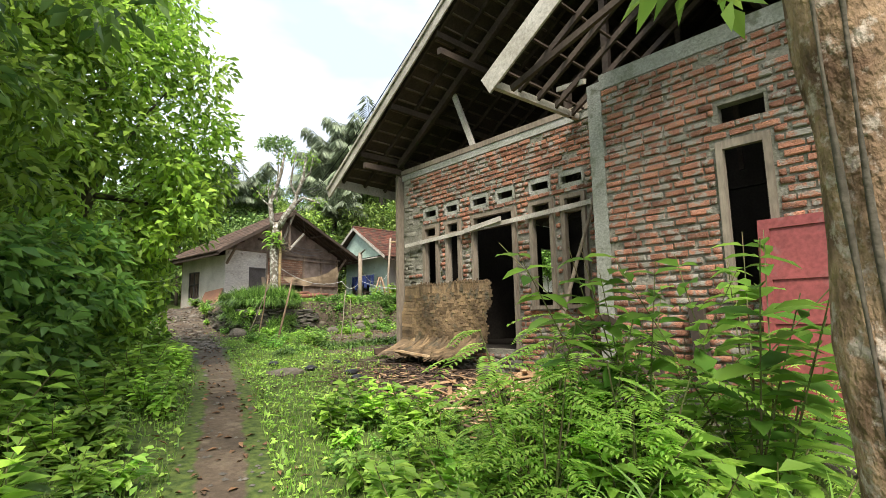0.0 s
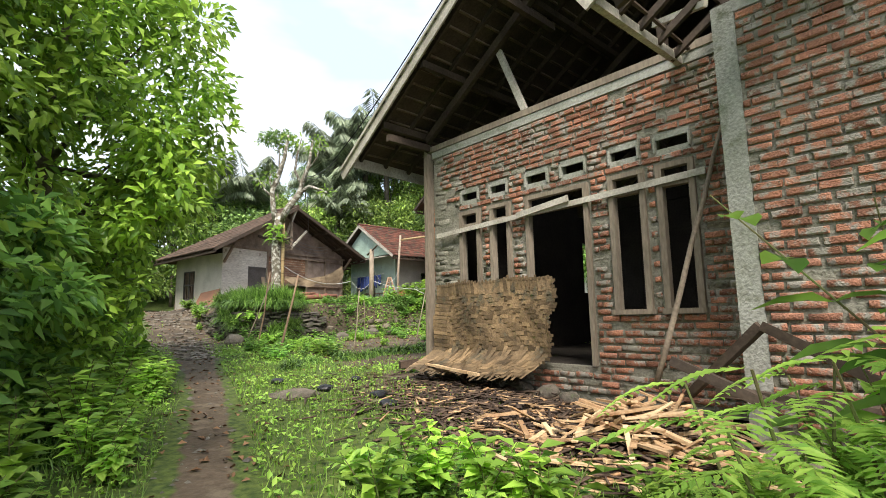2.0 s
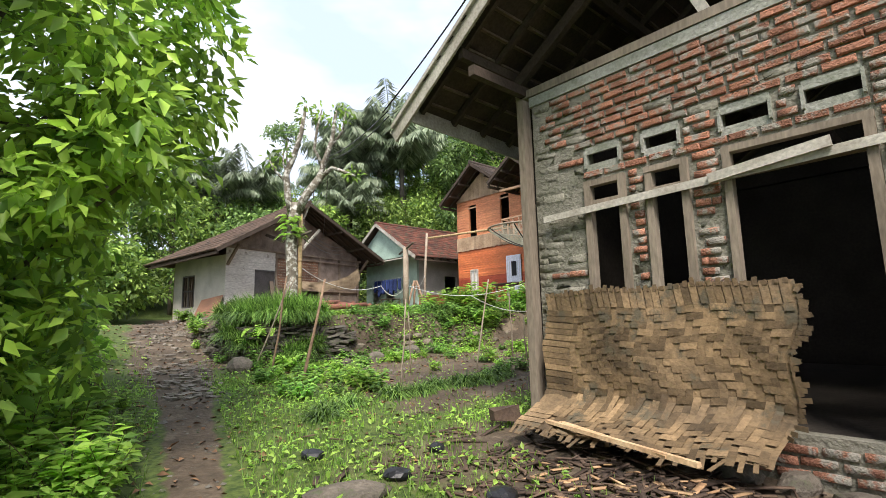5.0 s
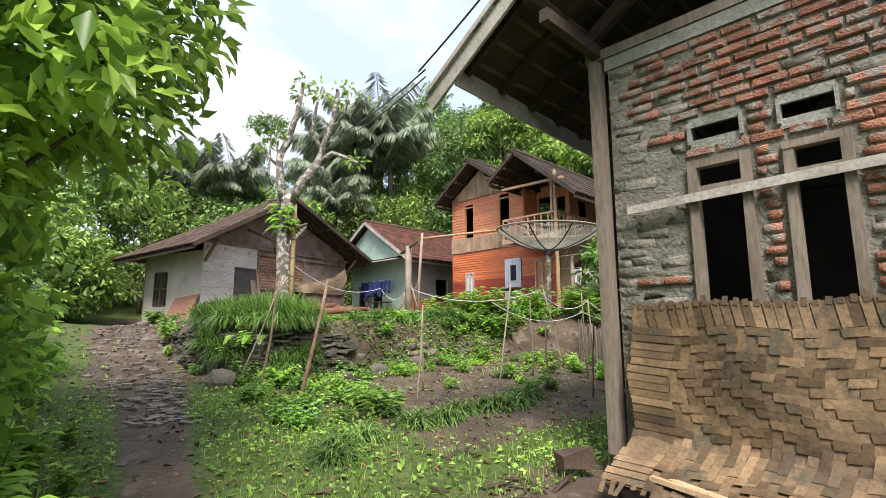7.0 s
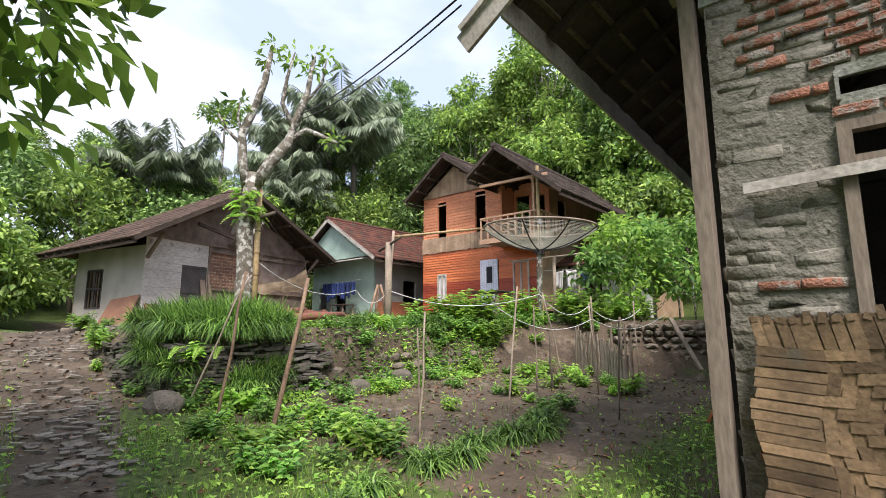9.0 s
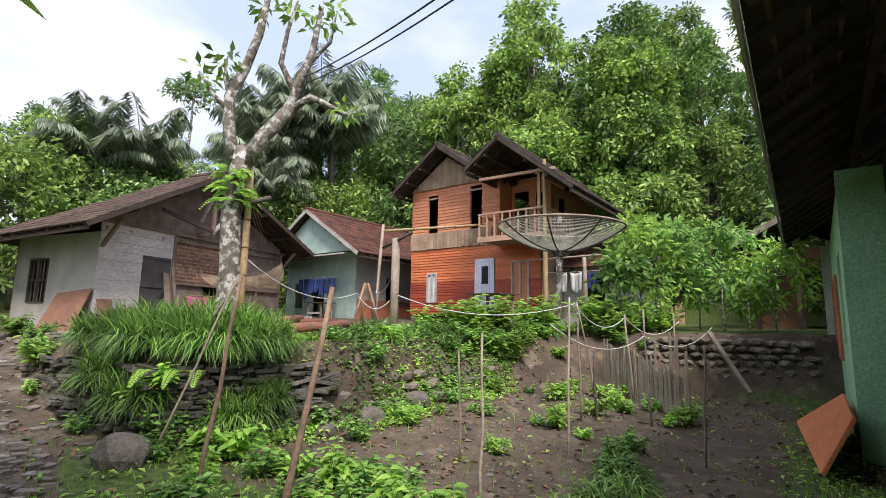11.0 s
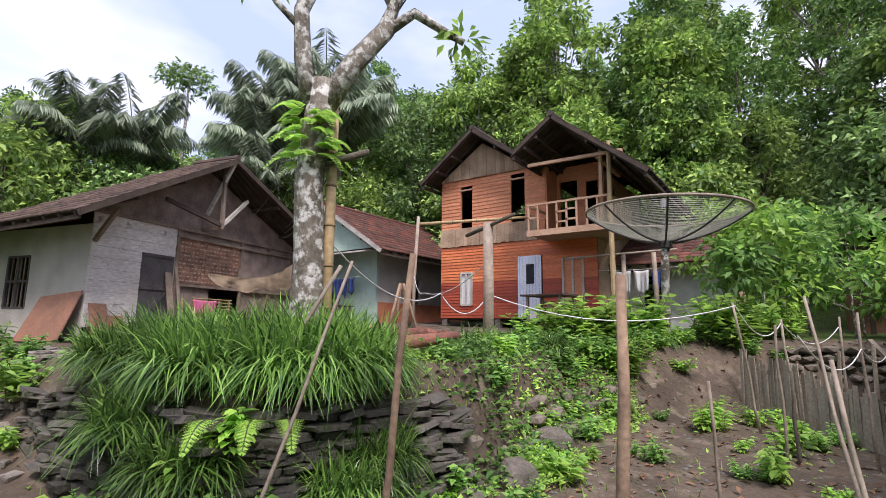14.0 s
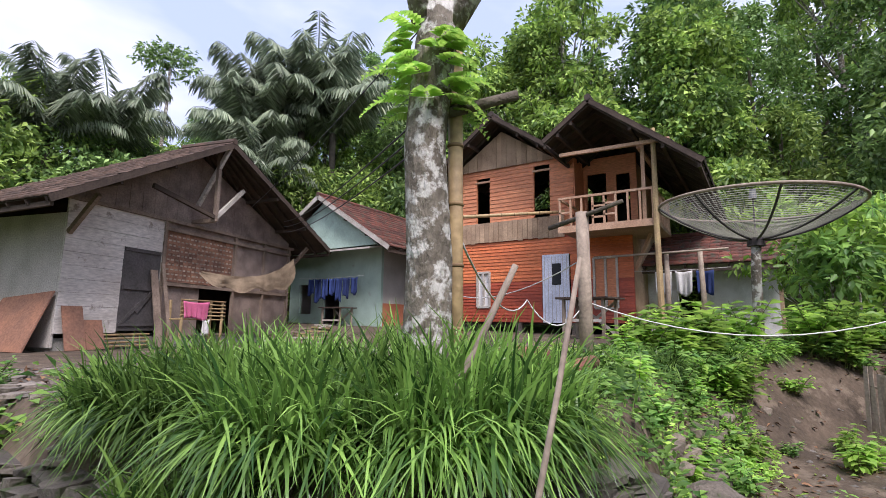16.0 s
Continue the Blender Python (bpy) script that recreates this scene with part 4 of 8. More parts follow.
def weave_panel(parent, x0, x1, z0, z1, y, mat, step, warp=None):
    """Over-and-under woven flat strips, standing in a local x-z plane."""
    vs, fs = [], []
    cols, rows = int((x1 - x0) / step), int((z1 - z0) / (step * 0.55))
    dz = (z1 - z0) / rows
    dx = (x1 - x0) / cols

    def put(xa, xb, za, zb, ya, yb):
        i = len(vs)
        for x, z, yy in ((xa, za, ya), (xb, za, ya), (xb, zb, yb), (xa, zb, yb)):
            p = (x, yy, z)
            vs.append(warp(p) if warp else p)
        fs.append((i, i + 1, i + 2, i + 3))

    for r in range(rows):
        for c in range(cols):
            over = (c + r * 2) % 4 < 2
            j = random.uniform(-0.003, 0.003)
            if over:
                put(x0 + c * dx - 0.005, x0 + (c + 1) * dx + 0.005, z0 + r * dz + 0.004 + j, z0 + (r + 1) * dz - 0.004 + j, y - 0.012, y - 0.012)
            else:
                put(x0 + c * dx + 0.004 + j, x0 + (c + 1) * dx - 0.004 + j, z0 + r * dz - 0.004, z0 + (r + 1) * dz + 0.004, y - 0.006, y - 0.006)
    ob = arrays("weave", vs, fs, MAT[mat], parent)
    ob["kind"] = "stuff"
    return ob


MAT["door_dark"] = material("door_dark", (0.105, 0.095, 0.09), (0.07, 0.065, 0.06), 0.8, 2, 25, 0.3)
MAT["tile_brown"] = material("roof_tile_brown", (0.12, 0.078, 0.056), (0.07, 0.05, 0.038), 0.85, 2.5, 30, 0.4, island=0.35)
plank = plank_house()

# ---- mint house: gable to the west, ridge to the east ----
def mint_house():
    h = thing("mint_house", "mint green plastered house with red tiled gable roof", "house", Matrix.Translation((18.1, 27.4, 2.45)))
    wy, plate, apex = 2.5, 3.2, 5.0
    bm = bmesh.new()
    panel(bm, "x", 0.0, 0.12, -wy, wy, -0.2, plate, ((-0.4, 0.5, 0.1, 1.95), (1.2, 1.9, 0.6, 1.8)))
    part("front_wall", bm, MAT["mint"], h, "mint green plaster wall")
    bm = bmesh.new()
    vs = [bm.verts.new(p) for p in ((-0.55, -wy - 0.3, plate - 0.1), (-0.55, wy + 0.3, plate - 0.1), (-0.55, 0, apex + 0.02))]
    bm.faces.new(vs)
    bm.normal_update()
    bmesh.ops.solidify(bm, geom=bm.faces[:], thickness=0.1)
    part("gable_wall", bm, MAT["mint"], h)
    bm = bmesh.new()
    panel(bm, "y", -wy, 0.12, 0.13, 6.5, 1.0, plate, ((2.0, 2.9, 1.0, 2.1),))
    part("side_wall", bm, MAT["grey_wall"], h)
    bm = bmesh.new()
    panel(bm, "y", -wy - 0.02, 0.14, 0.13, 6.5, -0.2, 1.0)
    part("side_dado", bm, MAT["rust_wall"], h, "rust red painted dado")
    bm = bmesh.new()
    panel(bm, "x", 6.5, 0.12, -wy, wy, -0.2, plate)
    panel(bm, "y", wy, 0.12, 0.13, 6.5, -0.2, plate)
    part("back_wall", bm, MAT["grey_wall"], h)
    bm = bmesh.new()
    slab(bm, (-0.95, -wy - 0.2, plate - 0.22), (-0.95, wy, plate - 0.22), (0.0, wy, plate - 0.02), (0.0, -wy - 0.2, plate - 0.02), 0.06)
    part("canopy", bm, MAT["grey_wall"], h)
    bm = bmesh.new()
    box(bm, -1.2, 6.4, -wy, wy, -0.4, 0.05)
    part("floor_base", bm, MAT["cement"], h)
    r = sub_empty("roof", h)
    gable_roof(r, MAT["tile"], -1.0, 7.2, 0.0, apex + 0.2, ((-3.65, 2.92), (3.6, 2.92)), (14, 30))
    for y in (-3.65, 3.6):
        bm = bmesh.new()
        beam(bm, (-1.02, 0, apex + 0.14), (-1.02, y, 2.86), 0.03, 0.17)
        part("barge_board", bm, MAT["pale_wood"], r, "white painted barge board")
    return h


mint = mint_house()


# ---- orange two-storey house ----
OX = 18.6


def boards(parent, name, mat, x, y0, y1, z0, z1, step, holes=(), thick=0.03, upright=False):
    """Lap boards on a wall that faces west."""
    n = max(1, round(((y1 - y0) if upright else (z1 - z0)) / step))
    for k in range(n):
        if upright:
            a, b = y0 + (y1 - y0) * k / n, y0 + (y1 - y0) * (k + 1) / n - 0.008
            bm = bmesh.new()
            box(bm, x - thick - 0.008 * (k % 2), x, a, b, z0 + random.uniform(-0.03, 0.02), z1)
            part(name, bm, MAT[mat], parent)
            continue
        a, b = z0 + (z1 - z0) * k / n, z0 + (z1 - z0) * (k + 1) / n
        spans = [(y0, y1)]
        for h0, h1, g0, g1 in holes:
            if g0 < (a + b) / 2 < g1:
                spans = [s for u, v in spans for s in ((u, min(v, h0)), (max(u, h1), v)) if s[1] - s[0] > 0.03]
        for u, v in spans:
            bm = bmesh.new()
            vs = [bm.verts.new(p) for p in ((x - thick, u, a), (x - thick, v, a), (x - thick * 0.35, v, b), (x - thick * 0.35, u, b), (x, u, a), (x, v, a), (x, v, b), (x, u, b))]
            for f in ((1, 0, 3, 2), (4, 5, 6, 7), (0, 1, 5, 4), (3, 7, 6, 2), (0, 4, 7, 3), (1, 2, 6, 5)):
                bm.faces.new([vs[i] for i in f])
            part(name, bm, MAT[mat], parent)


def orange_house():
    h = thing("orange_house", "two-storey orange plank house with balcony and dark gables", "house", Matrix.Translation((-0.3, -0.55, 0.08)))
    y0, y1 = 16.5, 22.35
    low = ((18.3, 19.2, 2.7, 4.8), (16.95, 17.6, 3.15, 4.6), (21.0, 21.45, 3.2, 4.33))
    up = ((18.9, 19.43, 5.95, 7.7), (21.0, 21.5, 5.9, 7.6))
    bal = (16.5, 18.15)
    # cores
    bm = bmesh.new()
    panel(bm, "x", OX, 0.08, y0, y1, 2.72, 5.45, low)
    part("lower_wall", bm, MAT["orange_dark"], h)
    core = bmesh.new()
    panel(core, "x", OX, 0.08, bal[1], y1, 5.45, 7.9, up)
    panel(core, "x", OX + 0.9, 0.08, bal[0], bal[1], 5.4, 7.9, ((16.7, 17.1, 5.5, 7.3), (17.4, 18.0, 5.5, 7.4)))
    panel(core, "y", bal[1] - 0.04, 0.08, OX, OX + 0.9, 5.45, 7.9)
    part("upper_wall", core, MAT["orange_pale"], h)
    side = bmesh.new()
    panel(side, "y", y0, 0.08, OX + 0.08, 24.0, 2.72, 5.4)
    panel(side, "y", y0, 0.08, OX + 0.95, 24.0, 5.4, 7.6, ((20.2, 20.9, 6.0, 7.2),))
    part("side_wall", side, MAT["raw_board"], h)
    back = bmesh.new()
    panel(back, "y", y1 - 0.08, 0.08, OX + 0.08, 24.0, 2.72, 7.6)
    panel(back, "x", 24.0, 0.08, y0, y1, 2.72, 7.6)
    box(back, OX + 0.1, 24.0, y0 + 0.1, y1 - 0.1, 5.3, 5.42)
    box(back, OX + 0.1, 24.0, y0 + 0.1, y1 - 0.1, 2.66, 2.74)
    # back walls and floors take the same painted-in room shade
    part("back_wall", back, MAT["dim"], h)
    front = sub_empty("front_boards", h)
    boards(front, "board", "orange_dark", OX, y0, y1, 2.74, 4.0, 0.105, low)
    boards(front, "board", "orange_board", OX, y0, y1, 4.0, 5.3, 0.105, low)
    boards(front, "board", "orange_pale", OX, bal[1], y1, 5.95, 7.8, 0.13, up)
    raw = sub_empty("raw_boards", h)
    boards(raw, "board", "raw_board", OX - 0.03, bal[1] + 0.3, y1 + 0.03, 5.32, 5.98, 0.17, upright=True)
    # gable boards under both roofs
    for yc, za, zb, half in ((20.54, 7.8, 9.05, 1.8),):
        n = 20
        for k in range(n):
            a, b = yc - half + 2 * half * k / n, yc - half + 2 * half * (k + 1) / n - 0.006
            t = lambda y: za + (zb - za) * (1 - abs(y - yc) / (half + 0.05))
            bm = bmesh.new()
            vs = [bm.verts.new(p) for p in ((OX - 0.06, a, za), (OX - 0.06, b, za), (OX - 0.06, b, t(b)), (OX - 0.06, a, t(a)))]
            bm.faces.new(vs)
            bm.normal_update()
            bmesh.ops.solidify(bm, geom=bm.faces[:], thickness=0.02 + 0.008 * (k % 2))
            part("gable_board", bm, MAT["raw_board"], h)
    # roofs
    r1, r2 = sub_empty("roof", h), sub_empty("roof", h)
    gable_roof(r1, MAT["tile_dark"], 17.8, 24.6, 20.54, 9.35, ((22.75, 7.72), (18.3, 7.75)), (8, 26))
    gable_roof(r2, MAT["tile_dark"], 16.55, 24.6, 17.05, 8.55, ((18.3, 7.65), (14.5, 6.5)), (8, 28))
    for r, x, yr, zr, ends in ((r1, 17.78, 20.54, 9.35, ((22.8, 7.69), (18.3, 7.75))), (r2, 16.53, 17.05, 8.55, ((18.3, 7.64), (14.45, 6.46)))):
        for y, z in ends:
            bm = bmesh.new()
            beam(bm, (x, yr, zr - 0.03), (x, y, z - 0.03), 0.03, 0.13)
            part("barge_board", bm, MAT["dark_wood"], r)
    # balcony
    b = sub_empty("balcony", h)
    bx = 17.15
    bm = bmesh.new()
    box(bm, bx, OX + 0.9, 15.62, 18.12, 5.2, 5.3)
    part("deck", bm, MAT["raw_board"], b)
    bm = bmesh.new()
    box(bm, bx - 0.03, bx, 15.6, 18.14, 5.14, 5.32)
    part("edge_board", bm, MAT["new_wood"], b)
    for zz in (6.1,):
        for p, q in (((bx, 15.65, zz), (bx, 18.1, zz)), ((bx, 15.65, zz), (OX + 0.9, 15.65, zz)), ((bx, 18.1, zz), (OX, 18.1, zz))):
            bm = bmesh.new()
            beam(bm, p, q, 0.07, 0.06)
            part("handrail", bm, MAT["new_wood"], b)
    for k in range(9):
        y = 15.68 + k * 0.3
        bm = bmesh.new()
        beam(bm, (bx, y, 5.3), (bx, y, 6.1), 0.05, 0.05)
        part("baluster", bm, MAT["new_wood"], b)
    for k in range(1, 10):
        x = bx + k * 0.25
        bm = bmesh.new()
        beam(bm, (x, 15.65, 5.3), (x, 15.65, 6.1), 0.05, 0.05)
        part("baluster", bm, MAT["new_wood"], b)
    for ya, yb, zz in ((16.6, 16.9, 5.55), (16.9, 17.2, 5.8), (16.6, 16.9, 5.85), (16.9, 17.2, 5.5), (17.8, 18.1, 5.7)):
        bm = bmesh.new()
        beam(bm, (bx, ya, zz), (bx, yb, zz), 0.05, 0.05)
        part("rail_block", bm, MAT["new_wood"], b)
    bm = bmesh.new()
    tube(bm, [(17.05, 15.58, 2.4), (17.07, 15.6, 5.0), (17.02, 15.58, 7.6)], [0.075, 0.07, 0.06], 8)
    part("pole", bm, MAT["bamboo"], h, "pale bamboo pole")
    for p, q in (((17.3, 15.9, 5.3), (17.3, 15.9, 7.5)), ((17.0, 15.2, 7.25), (17.0, 18.0, 7.3)), ((OX, 16.0, 5.2), (OX + 0.2, 16.5, 4.2)), ((17.3, 16.0, 7.3), (19.5, 16.0, 7.3))):
        bm = bmesh.new()
        beam(bm, p, q, 0.09, 0.09)
        part("post", bm, MAT["new_wood"], h)
    # openings
    d = bmesh.new()
    box(d, OX - 0.06, OX - 0.015, 18.33, 19.17, 2.72, 4.78)
    door = part("door", d, MAT["white_door"], h, "white and blue painted door")
    bm = bmesh.new()
    box(bm, OX - 0.068, OX - 0.05, 18.58, 18.86, 3.85, 4.5)
    part("door_pane", bm, MAT["black"], door)
    for k in range(7):
        bm = bmesh.new()
        box(bm, OX - 0.066, OX - 0.055, 18.4 + k * 0.115, 18.412 + k * 0.115, 2.78, 4.72)
        part("door_batten", bm, MAT["grey_wall"], door)
    for y0_, y1_, z0_, z1_ in low[1:]:
        w = sub_empty("window", h)
        for p, q in (((OX - 0.03, y0_, z0_), (OX - 0.03, y0_, z1_)), ((OX - 0.03, y1_, z0_), (OX - 0.03, y1_, z1_)), ((OX - 0.03, y0_, z1_), (OX - 0.03, y1_, z1_)), ((OX - 0.03, y0_, z0_), (OX - 0.03, y1_, z0_)), ((OX - 0.03, (y0_ + y1_) / 2, z0_), (OX - 0.03, (y0_ + y1_) / 2, z1_))):
            bm = bmesh.new()
            beam(bm, p, q, 0.06, 0.07)
            part("window_bar", bm, MAT["pale_wood"], w)
        bm = bmesh.new()
        box(bm, OX + 0.0, OX + 0.03, y0_, y1_, z0_, z1_)
        part("shutter", bm, MAT["orange_pale" if y0_ < 18 else "white_cloth"], w)
    for y0_, y1_, z0_, z1_ in up:
        bm = bmesh.new()
        beam(bm, (OX - 0.03, y0_ - 0.03, z1_ - 0.2), (OX - 0.03, y1_ + 0.03, z1_ - 0.2), 0.05, 0.06)
        part("lintel", bm, MAT["new_wood"], h)
    for y in (16.6, 18.2, 20.0, 22.2):
        bm = bmesh.new()
        box(bm, OX, OX + 0.2, y - 0.1, y + 0.1, gz(OX, y) - 0.1, 2.72)
        part("footing", bm, MAT["rock"], h)
    return h


MAT["new_wood"] = material("new_wood", (0.56, 0.37, 0.24), (0.44, 0.27, 0.165), 0.7, 2, 30, 0.2, island=0.1)
orange = orange_house()


# ---- foliage ----
def leaf_arrays(c, d, n, length, width, fold=0.25):
    """Folded four-cornered leaves: bases c, ways d, normals n (all N x 3); two triangles each."""
    d = d / np.linalg.norm(d, axis=1, keepdims=True)
    s = np.cross(d, n)
    s /= np.linalg.norm(s, axis=1, keepdims=True) + 1e-9
    u = np.cross(s, d)
    L, W = np.asarray(length).reshape(-1, 1), np.asarray(width).reshape(-1, 1)
    mid = c + d * L * 0.45
    v = np.stack([c, mid + s * W / 2 + u * W * fold, c + d * L - u * L * 0.12, mid - s * W / 2 + u * W * fold], 1).reshape(-1, 3)
    i = np.arange(len(c)) * 4
    f = np.concatenate([np.stack([i, i + 1, i + 2], 1), np.stack([i, i + 2, i + 3], 1)])
    return v, f


def broad_leaves(c, d, n, length, width):
    """Pointed oval leaves in three steps along a drooping midrib, folded along it."""
    d = d / np.linalg.norm(d, axis=1, keepdims=True)
    s = np.cross(d, n)
    s /= np.linalg.norm(s, axis=1, keepdims=True) + 1e-9
    u = np.cross(s, d)
    L, W = np.asarray(length).reshape(-1, 1), np.asarray(width).reshape(-1, 1)
    rows = []
    for t, w in ((0.0, 0.05), (0.3, 0.92), (0.68, 0.78), (1.0, 0.02)):
        mid = c + d * L * t - u * L * 0.32 * t * t
        for e in (-1, 0, 1):
            rows.append(mid + s * W * 0.5 * w * e + u * W * 0.16 * w * abs(e))
    v = np.stack(rows, 1).reshape(-1, 3)
    i = np.arange(len(c)) * 12
    f = np.concatenate([np.stack([i + 3 * k + j, i + 3 * k + j + 1, i + 3 * k + j + 4, i + 3 * k + j + 3], 1) for k in range(3) for j in (0, 1)])
    return v, f


def unit(rng, n):
    v = rng.normal(size=(n, 3))
    return v / np.linalg.norm(v, axis=1, keepdims=True)


def crown(name, rng, tips, per, spread, length, width, mat, parent, droop=0.35, flat=0.7, keep=None):
    """Leaves in clusters round the limb tips."""
    tips = np.asarray(tips)
    c = np.repeat(tips, per, 0)
    off = unit(rng, len(c)) * (rng.random((len(c), 1)) ** 0.45) * np.asarray(spread).reshape(-1, 1).repeat(per, 0) if np.ndim(spread) else unit(rng, len(c)) * (rng.random((len(c), 1)) ** 0.45) * spread
    off[:, 2] *= flat
    d = off / (np.linalg.norm(off, axis=1, keepdims=True) + 1e-6) + unit(rng, len(c)) * 0.7
    d[:, 2] -= droop
    n = unit(rng, len(c)) * 0.8
    n[:, 2] += 1.0
    if keep is not None:
        ok = keep(c + off)
        c, off, d, n = c[ok], off[ok], d[ok], n[ok]
    k = rng.uniform(0.7, 1.3, len(c))
    v, f = leaf_arrays(c + off, d, n, length * k, width * k)
    return arrays(name, v, f, mat, parent)


def tree(name, label, m, seed, height, radius, trunk, n_tips, per, spread, leaf, mat, bark="limb", base=0.35, lean=0.0, group="", squash=0.8, keep=None, cat="tree", stretch=(1, 1), extra=()):
    """A tapered trunk that forks into limbs, with a crown of separate leaves."""
    rng = np.random.default_rng(seed)
    random.seed(seed)
    t = thing(name, label, cat, m, group)
    top = Vector((lean, 0, height * 0.82))
    bm = bmesh.new()
    pts = wiggle((0, 0, -0.2), top, 6, 0.1 * trunk * 4)
    tube(bm, pts, [trunk * (1 - 0.75 * i / 6) for i in range(7)], 9, 0.08)
    tips = []
    for k in range(n_tips):
        a = rng.uniform(0, 6.283)
        z = height * (base + (1 - base) * rng.random() ** 0.8)
        u = (z / height - base) / (1 - base)
        r = radius * math.sqrt(max(0.05, 1 - (2 * u - 0.85) ** 2 * squash)) * rng.uniform(0.45, 1.0)
        tips.append((lean * u + r * math.cos(a) * stretch[0], r * math.sin(a) * stretch[1], z))
    tips += list(extra)
    if extra:
        tube(bm, wiggle(pts[3], extra[0], 4, 0.1), [trunk * 0.4, trunk * 0.32, trunk * 0.25, trunk * 0.16, trunk * 0.08], 6, 0.05)
    for k in range(min(n_tips, 14)):
        p = tips[k]
        zz = min(p[2] * 0.75, height * 0.75)
        i = min(5, max(1, int(zz / (height * 0.82) * 6)))
        tube(bm, wiggle(pts[i], p, 3, 0.12), [trunk * 0.32, trunk * 0.24, trunk * 0.15, trunk * 0.06], 6, 0.05)
    part("trunk", bm, MAT[bark], t, smooth=True)
    crown("crown", rng, tips, per, spread, leaf[0], leaf[1], MAT[mat], t, keep=keep)
    return t


def tussock(name, label, rng, m, blades, length, width, mat, spread=0.25, group="", arch=1.0, cat="grass", low=0.25):
    """A tuft of arching grass blades, each in four steps."""
    n = blades
    a = rng.uniform(0, 6.283, n)
    r0 = rng.random(n) ** 0.5 * spread
    L = length * rng.uniform(0.55, 1.15, n)
    out = rng.uniform(low, 1.0, n) * arch
    base = np.stack([np.cos(a) * r0, np.sin(a) * r0, np.zeros(n) - 0.03], 1)
    a2 = a + rng.normal(0, 1.0, n)
    bend = rng.normal(0, 0.28, n)
    way = np.stack([np.cos(a2), np.sin(a2), np.zeros(n)], 1)
    side = np.stack([-np.sin(a2), np.cos(a2), np.zeros(n)], 1)
    rows = []
    steps = (0.0, 0.2, 0.42, 0.64, 0.84, 1.0)
    for s in steps:
        q = base + way * (L * out * (s ** 1.5) * 0.72)[:, None] + side * (L * bend * s * s)[:, None]
        q[:, 2] += L * (1.12 * s * (1 - 0.22 * out) - 1.12 * out * s ** 2.3)
        w = width * (0.9, 1.0, 1.05, 0.9, 0.55, 0.06)[steps.index(s)]
        rows.append((q - side * w / 2, q + side * w / 2))
    v = np.concatenate([x for pair in rows for x in pair])
    f = []
    i = np.arange(n)
    for k in range(5):
        f.append(np.stack([i + 2 * k * n, i + (2 * k + 1) * n, i + (2 * k + 3) * n, i + (2 * k + 2) * n], 1))
    ob = arrays(name, v, np.concatenate(f), MAT[mat])
    ob.matrix_world = m
    return tagged(ob, label, cat, group)


def palm(name, label, m, seed, height, fronds, length, group="", upright=0.5, trunk=0.16):
    rng = np.random.default_rng(seed)
    random.seed(seed)
    t = thing(name, label, "palm", m, group)
    bm = bmesh.new()
    tube(bm, wiggle((0, 0, -0.2), (0.3, 0.1, height), 5, 0.08), [trunk * 1.3, trunk, trunk, trunk * 0.9, trunk * 0.9, trunk], 8, 0.08)
    part("trunk", bm, MAT["limb"], t, smooth=True)
    C, D, Nn, L = [], [], [], []
    bm = bmesh.new()
    for k in range(fronds):
        a = 6.283 * k / fronds + rng.uniform(-0.3, 0.3)
        up = (0.3 + 0.7 * rng.random()) * upright + 0.15
        w = np.array([math.cos(a), math.sin(a), 0])
        pts = []
        for s in np.linspace(0, 1, 9):
            pts.append(np.array([0.3, 0.1, height]) + w * length * (s * 0.85) * (1.15 - up * 0.6) + np.array([0, 0, length * (up * 1.85 * s - (0.5 + 0.4 * up) * s * s)]))
        tube(bm, [tuple(p) for p in pts], [0.05 - 0.005 * i for i in range(9)], 4)
        side = np.array([-math.sin(a), math.cos(a), 0])
        for s in np.linspace(0.12, 1.0, 36):
            i = min(7, int(s * 8))
            p = pts[i] + (pts[i + 1] - pts[i]) * (s * 8 - i)
            along = pts[i + 1] - pts[i]
            along = along / np.linalg.norm(along)
            for sg in (-1, 1):
                C.append(p)
                D.append(side * sg * 0.75 + along * 0.55 + np.array([0, 0, -0.95 + rng.uniform(-0.35, 0.3)]))
                Nn.append(np.array([0, 0, 1.0]) + rng.normal(0, 0.2, 3))
                L.append(length * 0.26 * (1.15 - abs(s - 0.45)))
    part("frond_rib", bm, MAT["leaf_palm"], t)
    L = np.array(L)
    v, f = leaf_arrays(np.array(C), np.array(D), np.array(Nn), L, 0.06 * length / 3 * np.ones(len(L)), 0.1)
    arrays("frond_leaves", v, f, MAT["leaf_palm"], t)
    return t


def at(x, y, dz=0.0, rz=0.0, s=1.0):
    return Matrix.Translation((x, y, gz(x, y) + dz)) @ Matrix.Rotation(radians(rz), 4, "Z") @ Matrix.Scale(s, 4)


# the big fruit tree beside the path, its neighbours, and the branches over the start
def off_path(x0, y0):
    """Keeps leaves clear of the walking line below head height."""
    def keep(p):
        d, side = line_distance(PATH_LINE, p[:, 0] + x0, p[:, 1] + y0)
        return (d > 0.85) & ((side > 0) | (p[:, 2] > 2.4)) | (p[:, 2] > 2.45)
    return keep


